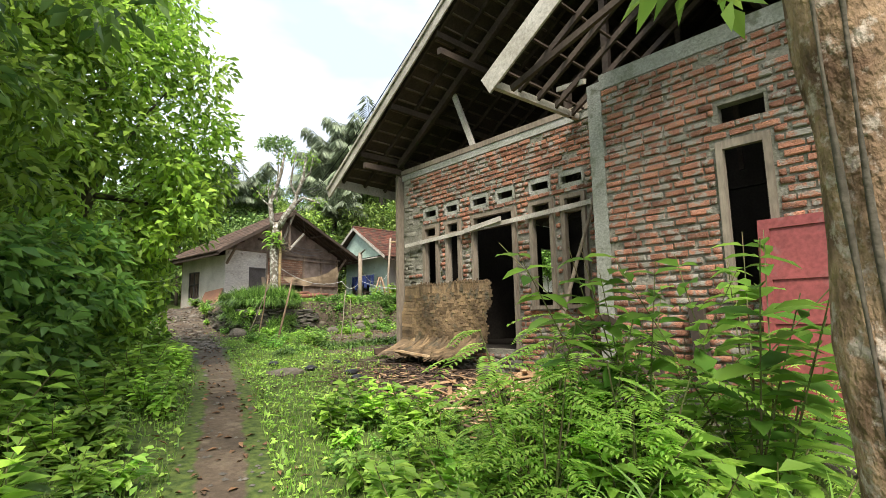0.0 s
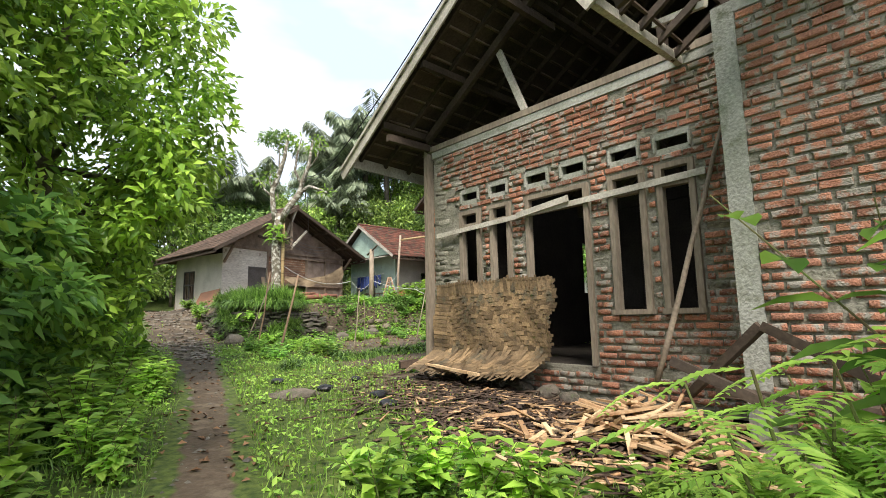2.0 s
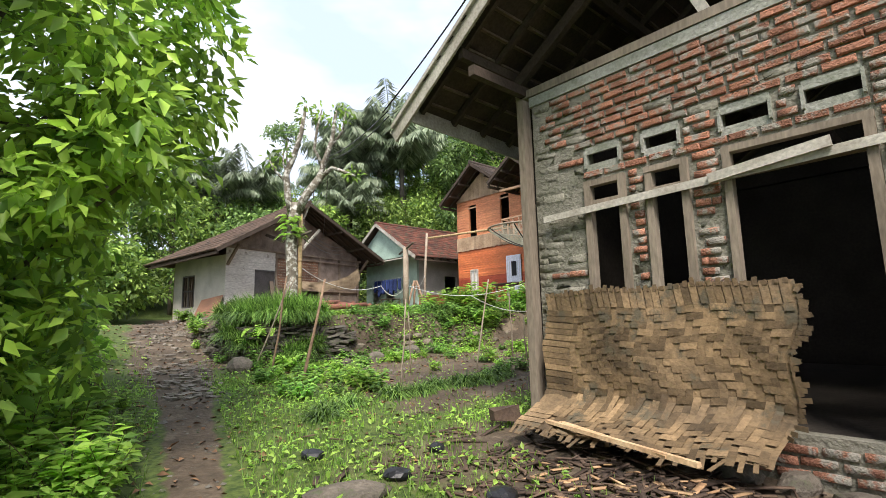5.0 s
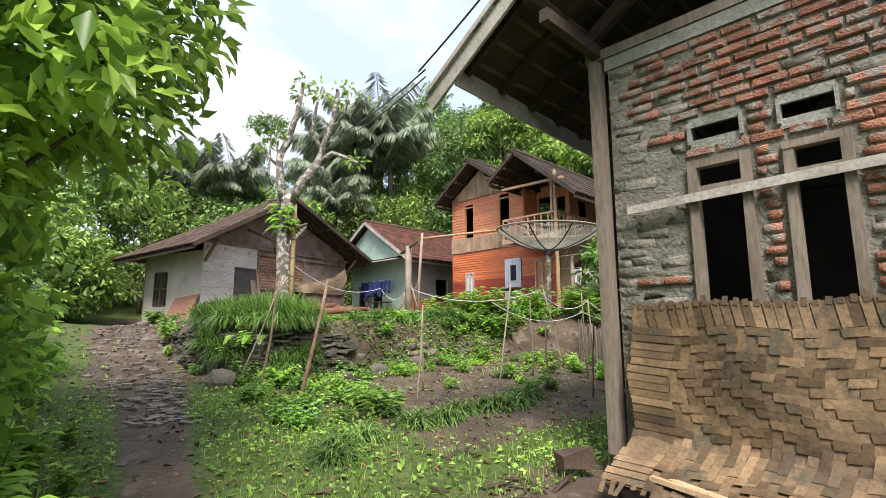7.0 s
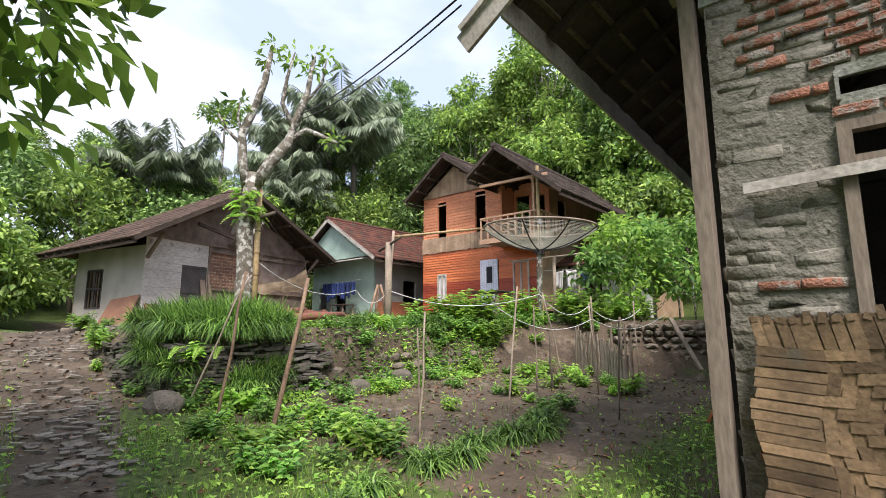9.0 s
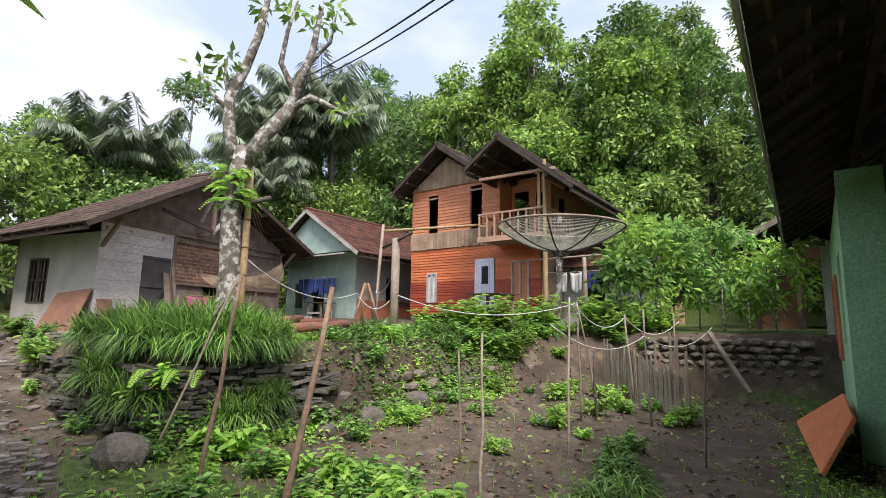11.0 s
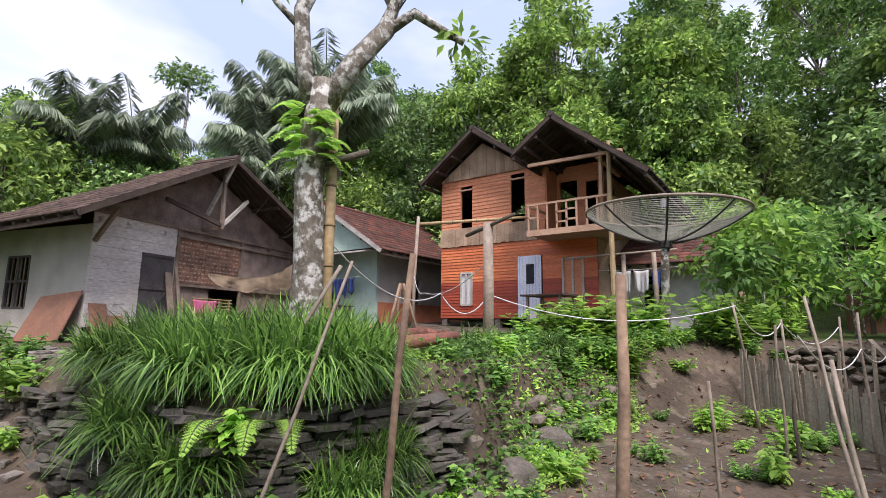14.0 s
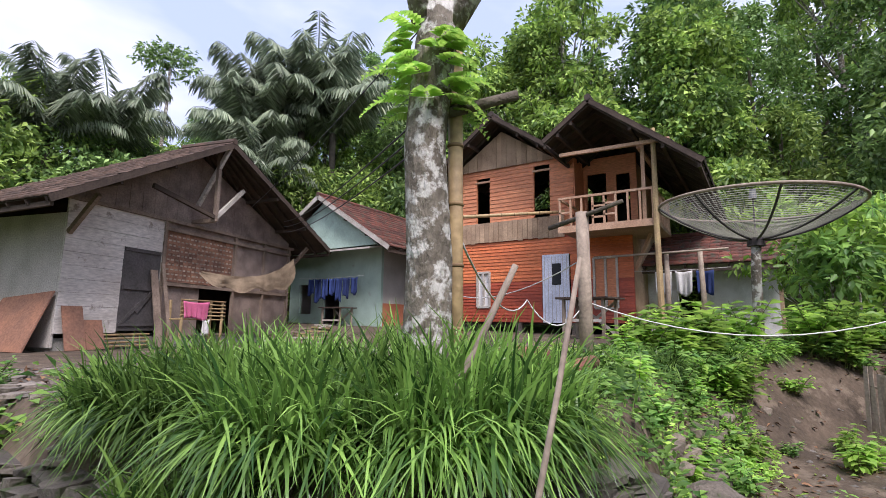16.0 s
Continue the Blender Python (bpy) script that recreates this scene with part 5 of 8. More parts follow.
tree("fruit_tree", "dense leafy fruit tree with glossy green leaves", at(0.75, 9.9), 3, 8.0, 2.15, 0.16, 330, 80, 0.5, (0.17, 0.08), "leaf_fruit", base=0.08, squash=0.6, keep=off_path(0.75, 9.9), extra=[(1.75 + 0.25 * math.sin(k * 2.3), -0.25 + 0.5 * math.sin(k * 1.7), 2.9 + 0.2 * k) for k in range(9)])
tree("fruit_tree", "dense leafy tree beside the footpath", at(-1.5, 7.6), 5, 7.4, 2.2, 0.14, 250, 66, 0.5, (0.17, 0.08), "leaf_fruit", base=0.06, squash=0.6, keep=off_path(-1.5, 7.6))
tree("fruit_tree", "dense leafy tree beside the footpath", at(-3.4, 4.6), 6, 4.6, 1.8, 0.14, 200, 62, 0.5, (0.17, 0.08), "leaf_mid", base=0.06, squash=0.6, keep=off_path(-3.4, 4.6))
tree("shade_tree", "tall tree with large dark overhanging leaves", at(-2.3, 3.3), 7, 6.6, 2.75, 0.13, 115, 55, 0.42, (0.2, 0.09), "leaf_dark", base=0.47, keep=lambda p: p[:, 2] > 2.9)
for k, (x, y, h, r) in enumerate(((0.15, 7.4, 2.2, 0.75), (0.5, 8.7, 2.2, 0.75), (0.9, 10.6, 2.4, 0.9), (1.2, 12.2, 2.2, 0.9), (-0.5, 6.2, 2.0, 0.8), (-1.2, 4.9, 1.8, 0.8), (-1.9, 3.6, 1.7, 0.8), (1.7, 13.9, 1.6, 0.8), (-2.4, 2.2, 1.6, 0.8), (2.1, 15.6, 1.4, 0.7), (1.2, 17.5, 2.2, 1.2))):
    tree("leafy_bush", "leafy green bush beside the footpath", at(x, y), 60 + k, h, r, 0.035, 46, 40, 0.36, (0.19, 0.085), "leaf_mid" if k % 2 else "leaf_bush", base=0.06, group="bushes along the path", keep=off_path(x, y), cat="bush", squash=0.5)

# forest on the slope behind
rng = np.random.default_rng(11)
kinds = []
for k, (h, r, mt, leaf, tips, spread) in enumerate(((11, 3.0, "leaf_far", (0.28, 0.14), 95, 0.62), (13, 2.7, "leaf_dark", (0.26, 0.13), 95, 0.58), (9, 3.3, "leaf_forest", (0.3, 0.15), 90, 0.62), (14, 2.4, "leaf_forest", (0.28, 0.13), 75, 0.6))):
    kinds.append(tree("forest_tree", ("leafy green tree on the wooded slope", "dark green tree on the wooded slope", "broad light green tree on the wooded slope", "tall slender tree on the wooded slope")[k], at((28, 30.5, 33, 27.6)[k], (33, 29, 25, 23.4)[k]), 20 + k, h, r, 0.2, tips, 76, spread, leaf, mt, base=(0.12, 0.2, 0.1, 0.4)[k], group="forest trees", bark="bark" if k == 3 else "limb"))
spots = []
for gx_, lo, hi, st in ((27.5, -6, 38, 3.6), (31.5, -9, 42, 4.2), (36.5, -12, 46, 5.0), (43, -16, 52, 6.5)):
    y = lo
    while y < hi:
        spots.append((gx_ + rng.normal(0, 0.9), y + rng.normal(0, 0.8)))
        y += st
for gy_, lo, hi, st in ((37, 12, 26, 4.0), (42, -14, 24, 4.6), (48, -20, 28, 5.5), (56, -26, 30, 7)):
    x = lo
    while x < hi:
        spots.append((x + rng.normal(0, 1.0), gy_ + rng.normal(0, 0.9)))
        x += st
for k, (x, y) in enumerate(spots):
    s = rng.uniform(0.7, 1.15) * (0.78 if x < 15 else 0.88 if x < 24 else 1.1)
    copy_thing(kinds[int(rng.integers(4))], at(x, y, -0.2, rng.uniform(0, 360), s))
for x, y, h, r, k in ((-4, 24, 4.5, 2.2, 1), (-1.0, 30, 5, 2.4, 2), (3.5, 34, 5.5, 2.5, 3), (-8, 30, 6, 2.6, 4), (8.5, 35.5, 7.0, 2.6, 5), (13, 34.5, 6.5, 2.4, 6), (10.6, 38, 8.5, 2.8, 15), (17.0, 34.6, 7.5, 2.4, 17), (21.4, 33.4, 8.0, 2.4, 19), (24.0, 31.5, 8.0, 2.3, 21), (5.5, 37, 7.5, 2.6, 22), (15.2, 39, 8.5, 2.6, 23), (25.8, 26, 7, 2.4, 7), (26, 20, 6.5, 2.2, 8), (25.6, 14.5, 6.5, 2.3, 9), (25.5, 8, 7, 2.5, 10), (22, 5, 6, 2.4, 11), (2.0, 27.5, 3.0, 1.6, 12), (4.5, 31, 3.5, 1.8, 13)):
    tree("understorey_tree", "low leafy tree behind the houses", at(x, y), 200 + k, h, r, 0.12, 90, 60, 0.7, (0.3, 0.14), "leaf_forest" if k % 2 else "leaf_far", base=0.08, group="low trees behind the houses", squash=0.5)
tree("vine_tree", "tall tree wrapped in bright green climbing vines", at(27.2, 15.3), 77, 12.8, 2.5, 0.22, 300, 50, 0.5, (0.26, 0.17), "leaf_forest", base=0.05, squash=0.4)
copy_thing(kinds[3], at(28.8, 21.4, 0, 140, 1.25))
copy_thing(kinds[3], at(26.6, 25.2, 0, 70, 1.05))
# cassava and papaya growth round the dish
for k, (x, y, h, r) in enumerate(((14.7, 11.6, 2.5, 0.9), (15.7, 11.5, 2.8, 1.0), (16.9, 12.3, 3.2, 1.1), (16.6, 11.4, 2.6, 0.9), (17.2, 10.9, 2.8, 1.1), (16.0, 10.2, 2.4, 1.0), (18.0, 11.8, 2.6, 1.0), (14.2, 12.0, 1.9, 0.6), (16.4, 9.2, 2.1, 0.9), (18.2, 9.9, 2.6, 1.0))):
    tree("garden_shrub", "leafy garden shrub with thin bare stems", at(x, y), 240 + k, h, r, 0.03, 24, 26, 0.32, (0.2, 0.09), "leaf_bush" if k % 2 else "leaf_mid", base=0.25, group="garden shrubs", bark="bark", cat="shrub")

pk = palm("sugar_palm", "sugar palm with dark feathery fronds", at(19.6, 36.0), 31, 8.5, 27, 4.6, "palms behind the houses", 0.8)
for x, y, s in ((10.9, 36.2, 0.8), (13.3, 36.0, 0.85), (21.2, 37.4, 1.2), (22.7, 35.6, 1.32), (25.0, 36.0, 1.42), (24.0, 33.4, 1.28), (19.2, 34.4, 0.8)):
    copy_thing(pk, at(x, y, 0, rng.uniform(0, 360), s))

# slender tree with a flat umbrella crown
ut = thing("umbrella_tree", "slender pale tree with a flat umbrella crown", "tree", at(16.75, 39.2))
random.seed(90)
bm = bmesh.new()
tube(bm, wiggle((0, 0, -0.2), (0.1, 0, 12.2), 6, 0.05), [0.14, 0.13, 0.12, 0.11, 0.1, 0.08, 0.06], 8)
part("trunk", bm, MAT["bark"], ut, smooth=True)
crown("crown", np.random.default_rng(91), [(1.5 * math.cos(k * 2.4) * (k / 26) ** 0.5, 1.5 * math.sin(k * 2.4) * (k / 26) ** 0.5, 12.5 - 0.02 * k + 0.3 * (k % 3)) for k in range(26)], 40, 0.45, 0.3, 0.1, MAT["leaf_far"], ut, flat=0.4)

# grass tufts
tuft_rng = np.random.default_rng(5)
tufts = [tussock("grass_clump", "thick clump of long arching green grass", tuft_rng, at(5.6, 15.2), 1300, 0.62, 0.016, "blade", 0.34, "grass clumps on the terrace edge", 1.05, low=0.15)]
for x, y, s in ((5.75, 15.65, 1.0), (5.45, 14.75, 1.0), (5.9, 15.1, 0.95), (5.4, 15.6, 0.9), (5.2, 15.1, 0.9), (5.3, 15.9, 0.8), (5.25, 14.5, 0.85), (5.75, 14.85, 1.0), (6.0, 14.15, 1.1), (6.3, 14.05, 1.0), (6.1, 14.4, 1.1), (5.75, 14.25, 0.9), (6.55, 14.15, 0.85), (6.05, 13.85, 0.85), (6.35, 13.8, 0.75)):
    copy_thing(tufts[0], at(x, y, 0, random.uniform(0, 360), s))
tufts.append(tussock("grass_clump", "low clump of long arching green grass", tuft_rng, at(8.7, 14.4, 0, 0, 0.6), 620, 1.0, 0.026, "blade", 0.4, "grass clumps along the bank", 1.1, low=0.3))
for x, y, s in ((9.1, 14.2, 0.65), (9.4, 14.5, 0.7), (9.9, 14.4, 0.7), (10.3, 14.3, 0.75), (10.6, 14.7, 0.7), (11.0, 14.2, 0.75), (11.3, 14.5, 0.7), (11.7, 14.0, 0.75), (12.2, 13.6, 0.75), (12.6, 13.4, 0.7), (12.8, 13.0, 0.65), (10.2, 14.0, 0.7), (11.2, 13.9, 0.7), (12.0, 13.4, 0.7), (8.3, 14.3, 0.45)):
    copy_thing(tufts[1], at(x, y, 0, random.uniform(0, 360), s))
small = tussock("grass_tuft", "small dark green tuft of grass", tuft_rng, at(4.6, 9.85), 300, 0.48, 0.016, "blade", 0.13, "tufts along the garden bed", 1.2, low=0.45)
for x, y in ((5.05, 10.05), (4.4, 9.6), (5.85, 10.15), (6.3, 10.05), (6.75, 10.2), (7.2, 10.05), (7.6, 9.95), (7.95, 10.1), (8.35, 10.25)):
    copy_thing(small, at(x, y, 0, random.uniform(0, 360), random.uniform(0.8, 1.2)))
for x, y in ((0.6, 5.4), (1.0, 6.6), (1.3, 7.6), (1.6, 8.5), (1.85, 9.4), (0.3, 4.6), (-1.2, 0.9), (-0.9, 1.6), (1.9, 10.6), (2.3, 11.6), (0.9, 6.0), (1.2, 7.1)):
    copy_thing(tufts[1], at(x - 0.25, y, 0, random.uniform(0, 360), random.uniform(0.45, 0.6)))
for x, y, s in ((1.6, -0.05, 1.35), (1.95, 0.25, 1.5), (1.75, -0.45, 1.3), (2.3, -0.1, 1.6), (2.05, -0.3, 1.5)):
    copy_thing(tufts[1], at(x, y, 0, random.uniform(0, 360), s))


# ---- bricks ----
def brick_shape(k, half=0.112, tall=0.031):
    """A hand-made brick with chamfered, uneven front; the front faces -x."""
    r = np.random.default_rng(100 + k)
    v = []
    for x, i in ((-0.026, 0.008), (-0.017, 0.0), (0.03, 0.0)):
        for y, z in ((-1, -1), (1, -1), (1, 1), (-1, 1)):
            v.append((x + r.normal(0, 0.0022), y * (half - i) + r.normal(0, 0.004), z * (tall - i * 0.7) + r.normal(0, 0.0028)))
    f = [(0, 3, 2, 1)]
    for a in (0, 4):
        f += [(a + i, a + (i + 1) % 4, a + 4 + (i + 1) % 4, a + 4 + i) for i in range(4)]
    return np.array(v), np.array(f)


SHAPES = [brick_shape(k) for k in range(8)]


def lay_bricks(wall, x, y0, y1, z0, z1, holes, single, seed, turn=False, bare=None, pitch=0.252, course=0.0905):
    """Courses of bricks; those for which single(y, z) holds are pieces of their own."""
    r = np.random.default_rng(seed)
    meshes = []
    for k, (v, f) in enumerate(SHAPES):
        me = bpy.data.meshes.new("brick")
        me.from_pydata(v.tolist(), [], f.tolist())
        me.materials.append(MAT["brick_one"])
        meshes.append(me)
    V, F, n, made = [], [], 0, 0
    V2, F2, n2 = [], [], 0
    rows = int((z1 - z0) / course)
    for i in range(rows):
        z = z0 + (i + 0.5) * course
        y = y0 - (pitch / 2 if i % 2 else 0.0) + r.uniform(-0.03, 0.03)
        while y < y1:
            a, b = y, y + pitch - r.uniform(0.018, 0.034)
            y += pitch * r.uniform(0.94, 1.06)
            a, b = max(a, y0), min(b, y1)
            for h0, h1, g0, g1 in holes:
                if g0 - 0.03 < z < g1 + 0.03 and a < h1 and b > h0:
                    if a < h0 - 0.03 <= b:
                        b = h0 - 0.012
                    elif a <= h1 + 0.03 < b:
                        a = h1 + 0.012
                    else:
                        b = a
            if b - a < 0.05 or r.random() < 0.012:
                continue
            if bare and bare(a, z) > r.random():
                if not turn:
                    v, f = SHAPES[int(r.integers(8))]
                    v = v * np.array([1, (b - a) / 0.19, 1.35])
                    V2.append(v + np.array([x + r.uniform(0.019, 0.03), (a + b) / 2, z + r.normal(0, 0.012)]) + r.normal(0, 1, v.shape) * np.array([0.004, 0.014, 0.007]))
                    F2.append(f + n2)
                    n2 += 12
                continue
            k = int(r.integers(8))
            s = (b - a) / 0.224
            dx, dz, tilt = r.normal(0, 0.004), r.normal(0, 0.004), r.normal(0, 0.012)
            c = ((a + b) / 2, z + dz)
            if single(c[0], z) and s > 0.9 and made < 290:
                ob = new("brick", meshes[k])
                ob.parent = wall
                ob.matrix_local = Matrix.Translation((x + dx, c[0], c[1])) @ Matrix.Rotation(tilt, 4, "X")
                made += 1
                continue
            v = SHAPES[k][0] * np.array([1, s, 1])
            v = np.stack([v[:, 0] + x + dx, v[:, 1] + c[0], v[:, 2] + c[1] + v[:, 1] * tilt], 1)
            if turn:
                v = np.stack([v[:, 1], v[:, 0], v[:, 2]], 1)
            V.append(v)
            F.append(SHAPES[k][1] + n)
            n += 12
    if V2:
        arrays("slurry", np.concatenate(V2), np.concatenate(F2), MAT["mortar"], wall)["kind"] = "stuff"
    ob = arrays("bricks", np.concatenate(V), np.concatenate(F), MAT["brick"], wall)
    ob["kind"] = "stuff"
    return ob


MAIN_CLEAR = [(h[0] - 0.03, h[1] + 0.03, h[2], h[3] + 0.03) for h in MAIN_HOLES] 


# ---- things before the brick house ----
def bamboo_mat():
    """A woven bamboo mat leaning on the wall, curling out at its foot."""
    t = thing("bamboo_mat", "brown woven bamboo mat leaning on the brick wall", "mat")

    def warp(p):
        u, off, v = p            # u 0..2.3 along the wall, v 0..1.5 up the mat
        curl = max(0.0, 0.42 - v)
        z = 0.93 + max(0.0, v - 0.28) + 0.12 * min(v, 0.28) / 0.28
        x = FX - 0.1 - 0.1 * (1.5 - v) / 1.5 - 1.25 * curl - 0.02 * math.sin(u * 5 + v * 3) - 0.05 * math.sin(u * 2.1)
        return (x + off * 1.3 * (1 if v > 0.3 else 0.4), 7.38 - u * (1 + 0.04 * v) + 0.03 * math.sin(v * 9), z + 0.014 * math.sin(u * 7 + v * 2) - off * (0 if v > 0.3 else 2.5))

    vs, fs, s = [], [], 0.066
    g = np.random.default_rng(28)

    def strip(ua, ub, va, vb, lift):
        i = len(vs)
        j = g.normal(0, 0.0025, 2)
        for u, v in ((ua, va), (ub, va), (ub, vb), (ua, vb)):
            vs.append(warp((u + j[0], -lift - g.uniform(0, 0.0007), v + j[1])))
        fs.append((i, i + 1, i + 2, i + 3))

    cols, rows = 34, 23
    for r in range(rows):
        for c in range(cols):
            k, u, v = (c + r) % 4, c * s, r * s
            if r >= 20:
                if r == 20:
                    strip(u + 0.003, u + s - 0.003, v, v + 3 * s, 0.0035)
            elif c < 5:
                if c == 0:
                    strip(u - 0.03 * g.random(), u + 5 * s, v + 0.004, v + s - 0.004, 0.0035)
            elif k == 0:
                strip(u - 0.004, min(u + 2 * s, cols * s) + 0.004, v + 0.003, v + s - 0.003, 0.0042)
            elif k == 2:
                strip(u + 0.003, u + s - 0.003, v - s - 0.004, v + s + 0.004, 0.0024)
    arrays("weave", vs, fs, MAT["weave"], t)["kind"] = "stuff"
    vs, fs = [], []
    nu, nv = 16, 14
    for j in range(nv + 1):
        for i in range(nu + 1):
            vs.append(warp((2.28 * i / nu, 0.004, 1.5 * j / nv)))
    for j in range(nv):
        for i in range(nu):
            a = j * (nu + 1) + i
            fs.append((a, a + 1, a + nu + 2, a + nu + 1))
    arrays("backing", vs, fs, MAT["weave"], t)
    r = np.random.default_rng(8)
    for k in range(30):
        v = 0.3 + 1.18 * k / 30
        a, b = Vector(warp((2.27, -0.006, v))), Vector(warp((2.27 + r.uniform(0.02, 0.1), -0.006, v + r.normal(0, 0.012))))
        bm = bmesh.new()
        beam(bm, a, b, 0.006, 0.04)
        part("strip_end", bm, MAT["weave"], t)
    for k in range(34):
        u = 2.26 * (k + 0.5) / 34
        a, b = Vector(warp((u, -0.006, 1.48))), Vector(warp((u + r.normal(0, 0.01), -0.006, 1.5 + r.uniform(0.01, 0.06))))
        bm = bmesh.new()
        beam(bm, a, b, 0.04, 0.006, up=(1, 0, 0))
        part("strip_end", bm, MAT["weave"], t)
    for k in range(26):
        u = 2.26 * k / 26
        a, b = Vector(warp((u, 0, 0.02))), Vector(warp((u + r.normal(0, 0.03), 0, -r.uniform(0.02, 0.14))))
        bm = bmesh.new()
        beam(bm, a, b, 0.035, 0.006)
        part("strip_end", bm, MAT["weave"], t)
    return t


bamboo_mat()


def slat(name, label, p, q, w, h, mat, group="", cat="plank"):
    """A split board as a mesh of its own, a little twisted."""
    bm = bmesh.new()
    beam(bm, p, q, w, h, jit=min(w, h) * 0.25)
    return tagged(part(name, bm, MAT[mat]), label, cat, group)


slat("batten", "long pale split batten on the ground", (5.5, 7.05, 1.0), (4.98, 5.4, 0.99), 0.05, 0.03, "fresh_pale", "battens by the mat")
slat("batten", "long pale split batten on the ground", (5.56, 6.95, 0.99), (5.05, 5.65, 0.985), 0.04, 0.025, "fresh_pale", "battens by the mat")
bm = bmesh.new()
tube(bm, wiggle((5.5, 3.35, 0.95), (6.06, 2.58, 3.95), 6, 0.012), [0.032, 0.031, 0.03, 0.028, 0.026, 0.024, 0.02], 8)
tagged(part("leaning_pole", bm, MAT["bamboo_grey"], smooth=True), "long grey pole leaning against the brick wall", "pole")

r = np.random.default_rng(77)


def heap(x, y):
    """Height of the chip heap over the ground."""
    return 0.34 * math.exp(-((x - 5.0) / 0.75) ** 2 - ((y - 3.0) / 0.8) ** 2) + 0.08 * math.exp(-((x - 4.8) / 0.9) ** 2 - ((y - 4.8) / 1.2) ** 2)


for k in range(150):
    x, y = 4.85 + r.normal(0, 0.5), 3.1 + r.normal(0, 0.6)
    x = min(x, 5.85)
    if y < 2.55 and x > 5.1:
        continue
    a, L = r.uniform(0, 3.14), r.uniform(0.25, 0.85)
    z = gz(x, y) + heap(x, y) + r.uniform(0.0, 0.08)
    d = (math.cos(a) * L / 2, math.sin(a) * L / 2, r.normal(0, 0.07))
    slat("split_wood", "pale split piece of firewood in the heap", (x - d[0], y - d[1], z - d[2]), (x + d[0], y + d[1], z + d[2]), r.uniform(0.02, 0.075), r.uniform(0.01, 0.03), "fresh_pale" if k % 2 else "fresh_wood", "split wood heap", "firewood")


def chips(name, label, n, seed, cx, cy, sx, sy, lo, hi, mat, lift=0.0):
    """Small splinters lying about, joined."""
    q = np.random.default_rng(seed)
    V, F = [], []
    for k in range(n):
        x, y = q.normal(cx, sx), q.normal(cy, sy)
        if x > 5.95 or (y < 2.5 and x > 5.3):
            continue
        L, w, h, a = q.uniform(lo, hi), q.uniform(0.012, 0.05), q.uniform(0.006, 0.018), q.uniform(0, 6.28)
        z = gz(x, y) + heap(x, y) * q.uniform(0.5, 1) + q.uniform(0, 0.03) + lift
        ux, uy, tz = math.cos(a), math.sin(a), q.normal(0, 0.12)
        c = len(V)
        for e in (-1, 1):
            for s, t in ((-1, 0), (1, 0), (1, 1), (-1, 1)):
                V.append((x + ux * e * L / 2 - uy * s * w / 2, y + uy * e * L / 2 + ux * s * w / 2, z + tz * e * L / 2 + t * h))
        for f in ((3, 2, 1, 0), (4, 5, 6, 7), (0, 1, 5, 4), (1, 2, 6, 5), (2, 3, 7, 6), (3, 0, 4, 7)):
            F.append([c + i for i in f])
    return tagged(arrays(name, V, F, MAT[mat]), label, "debris", kind="stuff")


chips("wood_chips", "scattered pale wood chips and splinters", 650, 1, 4.75, 3.9, 0.6, 1.1, 0.06, 0.3, "fresh_wood")
chips("bark_scraps", "dark damp bark strips and scraps", 1100, 2, 4.7, 4.9, 0.65, 1.35, 0.08, 0.4, "bark_strip")
chips("bark_scraps", "dark damp bark strips under the heap", 500, 3, 4.7, 3.0, 0.6, 0.7, 0.08, 0.4, "bark_strip")

# broken dark timbers by the column, red door leaf, block, black plastic
for p, q in (((5.1, 2.85, 0.98), (5.05, 2.2, 1.6)), ((5.05, 2.2, 1.6), (5.15, 1.45, 1.15)), ((4.9, 2.9, 1.3), (4.95, 2.1, 0.95)), ((5.1, 2.6, 1.03), (5.0, 1.5, 1.0))):
    slat("charred_timber", "dark weathered broken roof timber", p, q, 0.065, 0.085, "dark_wood", "broken timbers by the column", "timber")
slat("charred_timber", "dark weathered plank standing by the wall", (5.25, 1.15, 0.85), (5.36, 1.25, 1.75), 0.16, 0.04, "dark_wood", "broken timbers by the column", "timber")


def door_leaf():
    d = thing("door_leaf", "old red painted panel door leaning outside", "door", Matrix.Translation((5.1, 0.55, 0.66)) @ Matrix.Rotation(radians(7), 4, "Y"))
    for y0, y1, z0, z1, x in ((-0.85, -0.75, 0, 1.9, 0), (-0.1, 0.0, 0, 1.9, 0), (-0.75, -0.1, 1.8, 1.9, 0), (-0.75, -0.1, 0, 0.18, 0), (-0.75, -0.1, 0.85, 1.0, 0), (-0.75, -0.1, 1.28, 1.38, 0)):
        bm = bmesh.new()
        box(bm, -0.03, 0.02, y0, y1, z0, z1)
        part("frame_rail", bm, MAT["red_paint"], d)
    for z0, z1 in ((0.18, 0.85), (1.0, 1.28), (1.38, 1.8)):
        bm = bmesh.new()
        box(bm, -0.012, 0.01, -0.75, -0.1, z0, z1)
        part("door_panel", bm, MAT["red_paint"], d)
    return d


door_leaf()


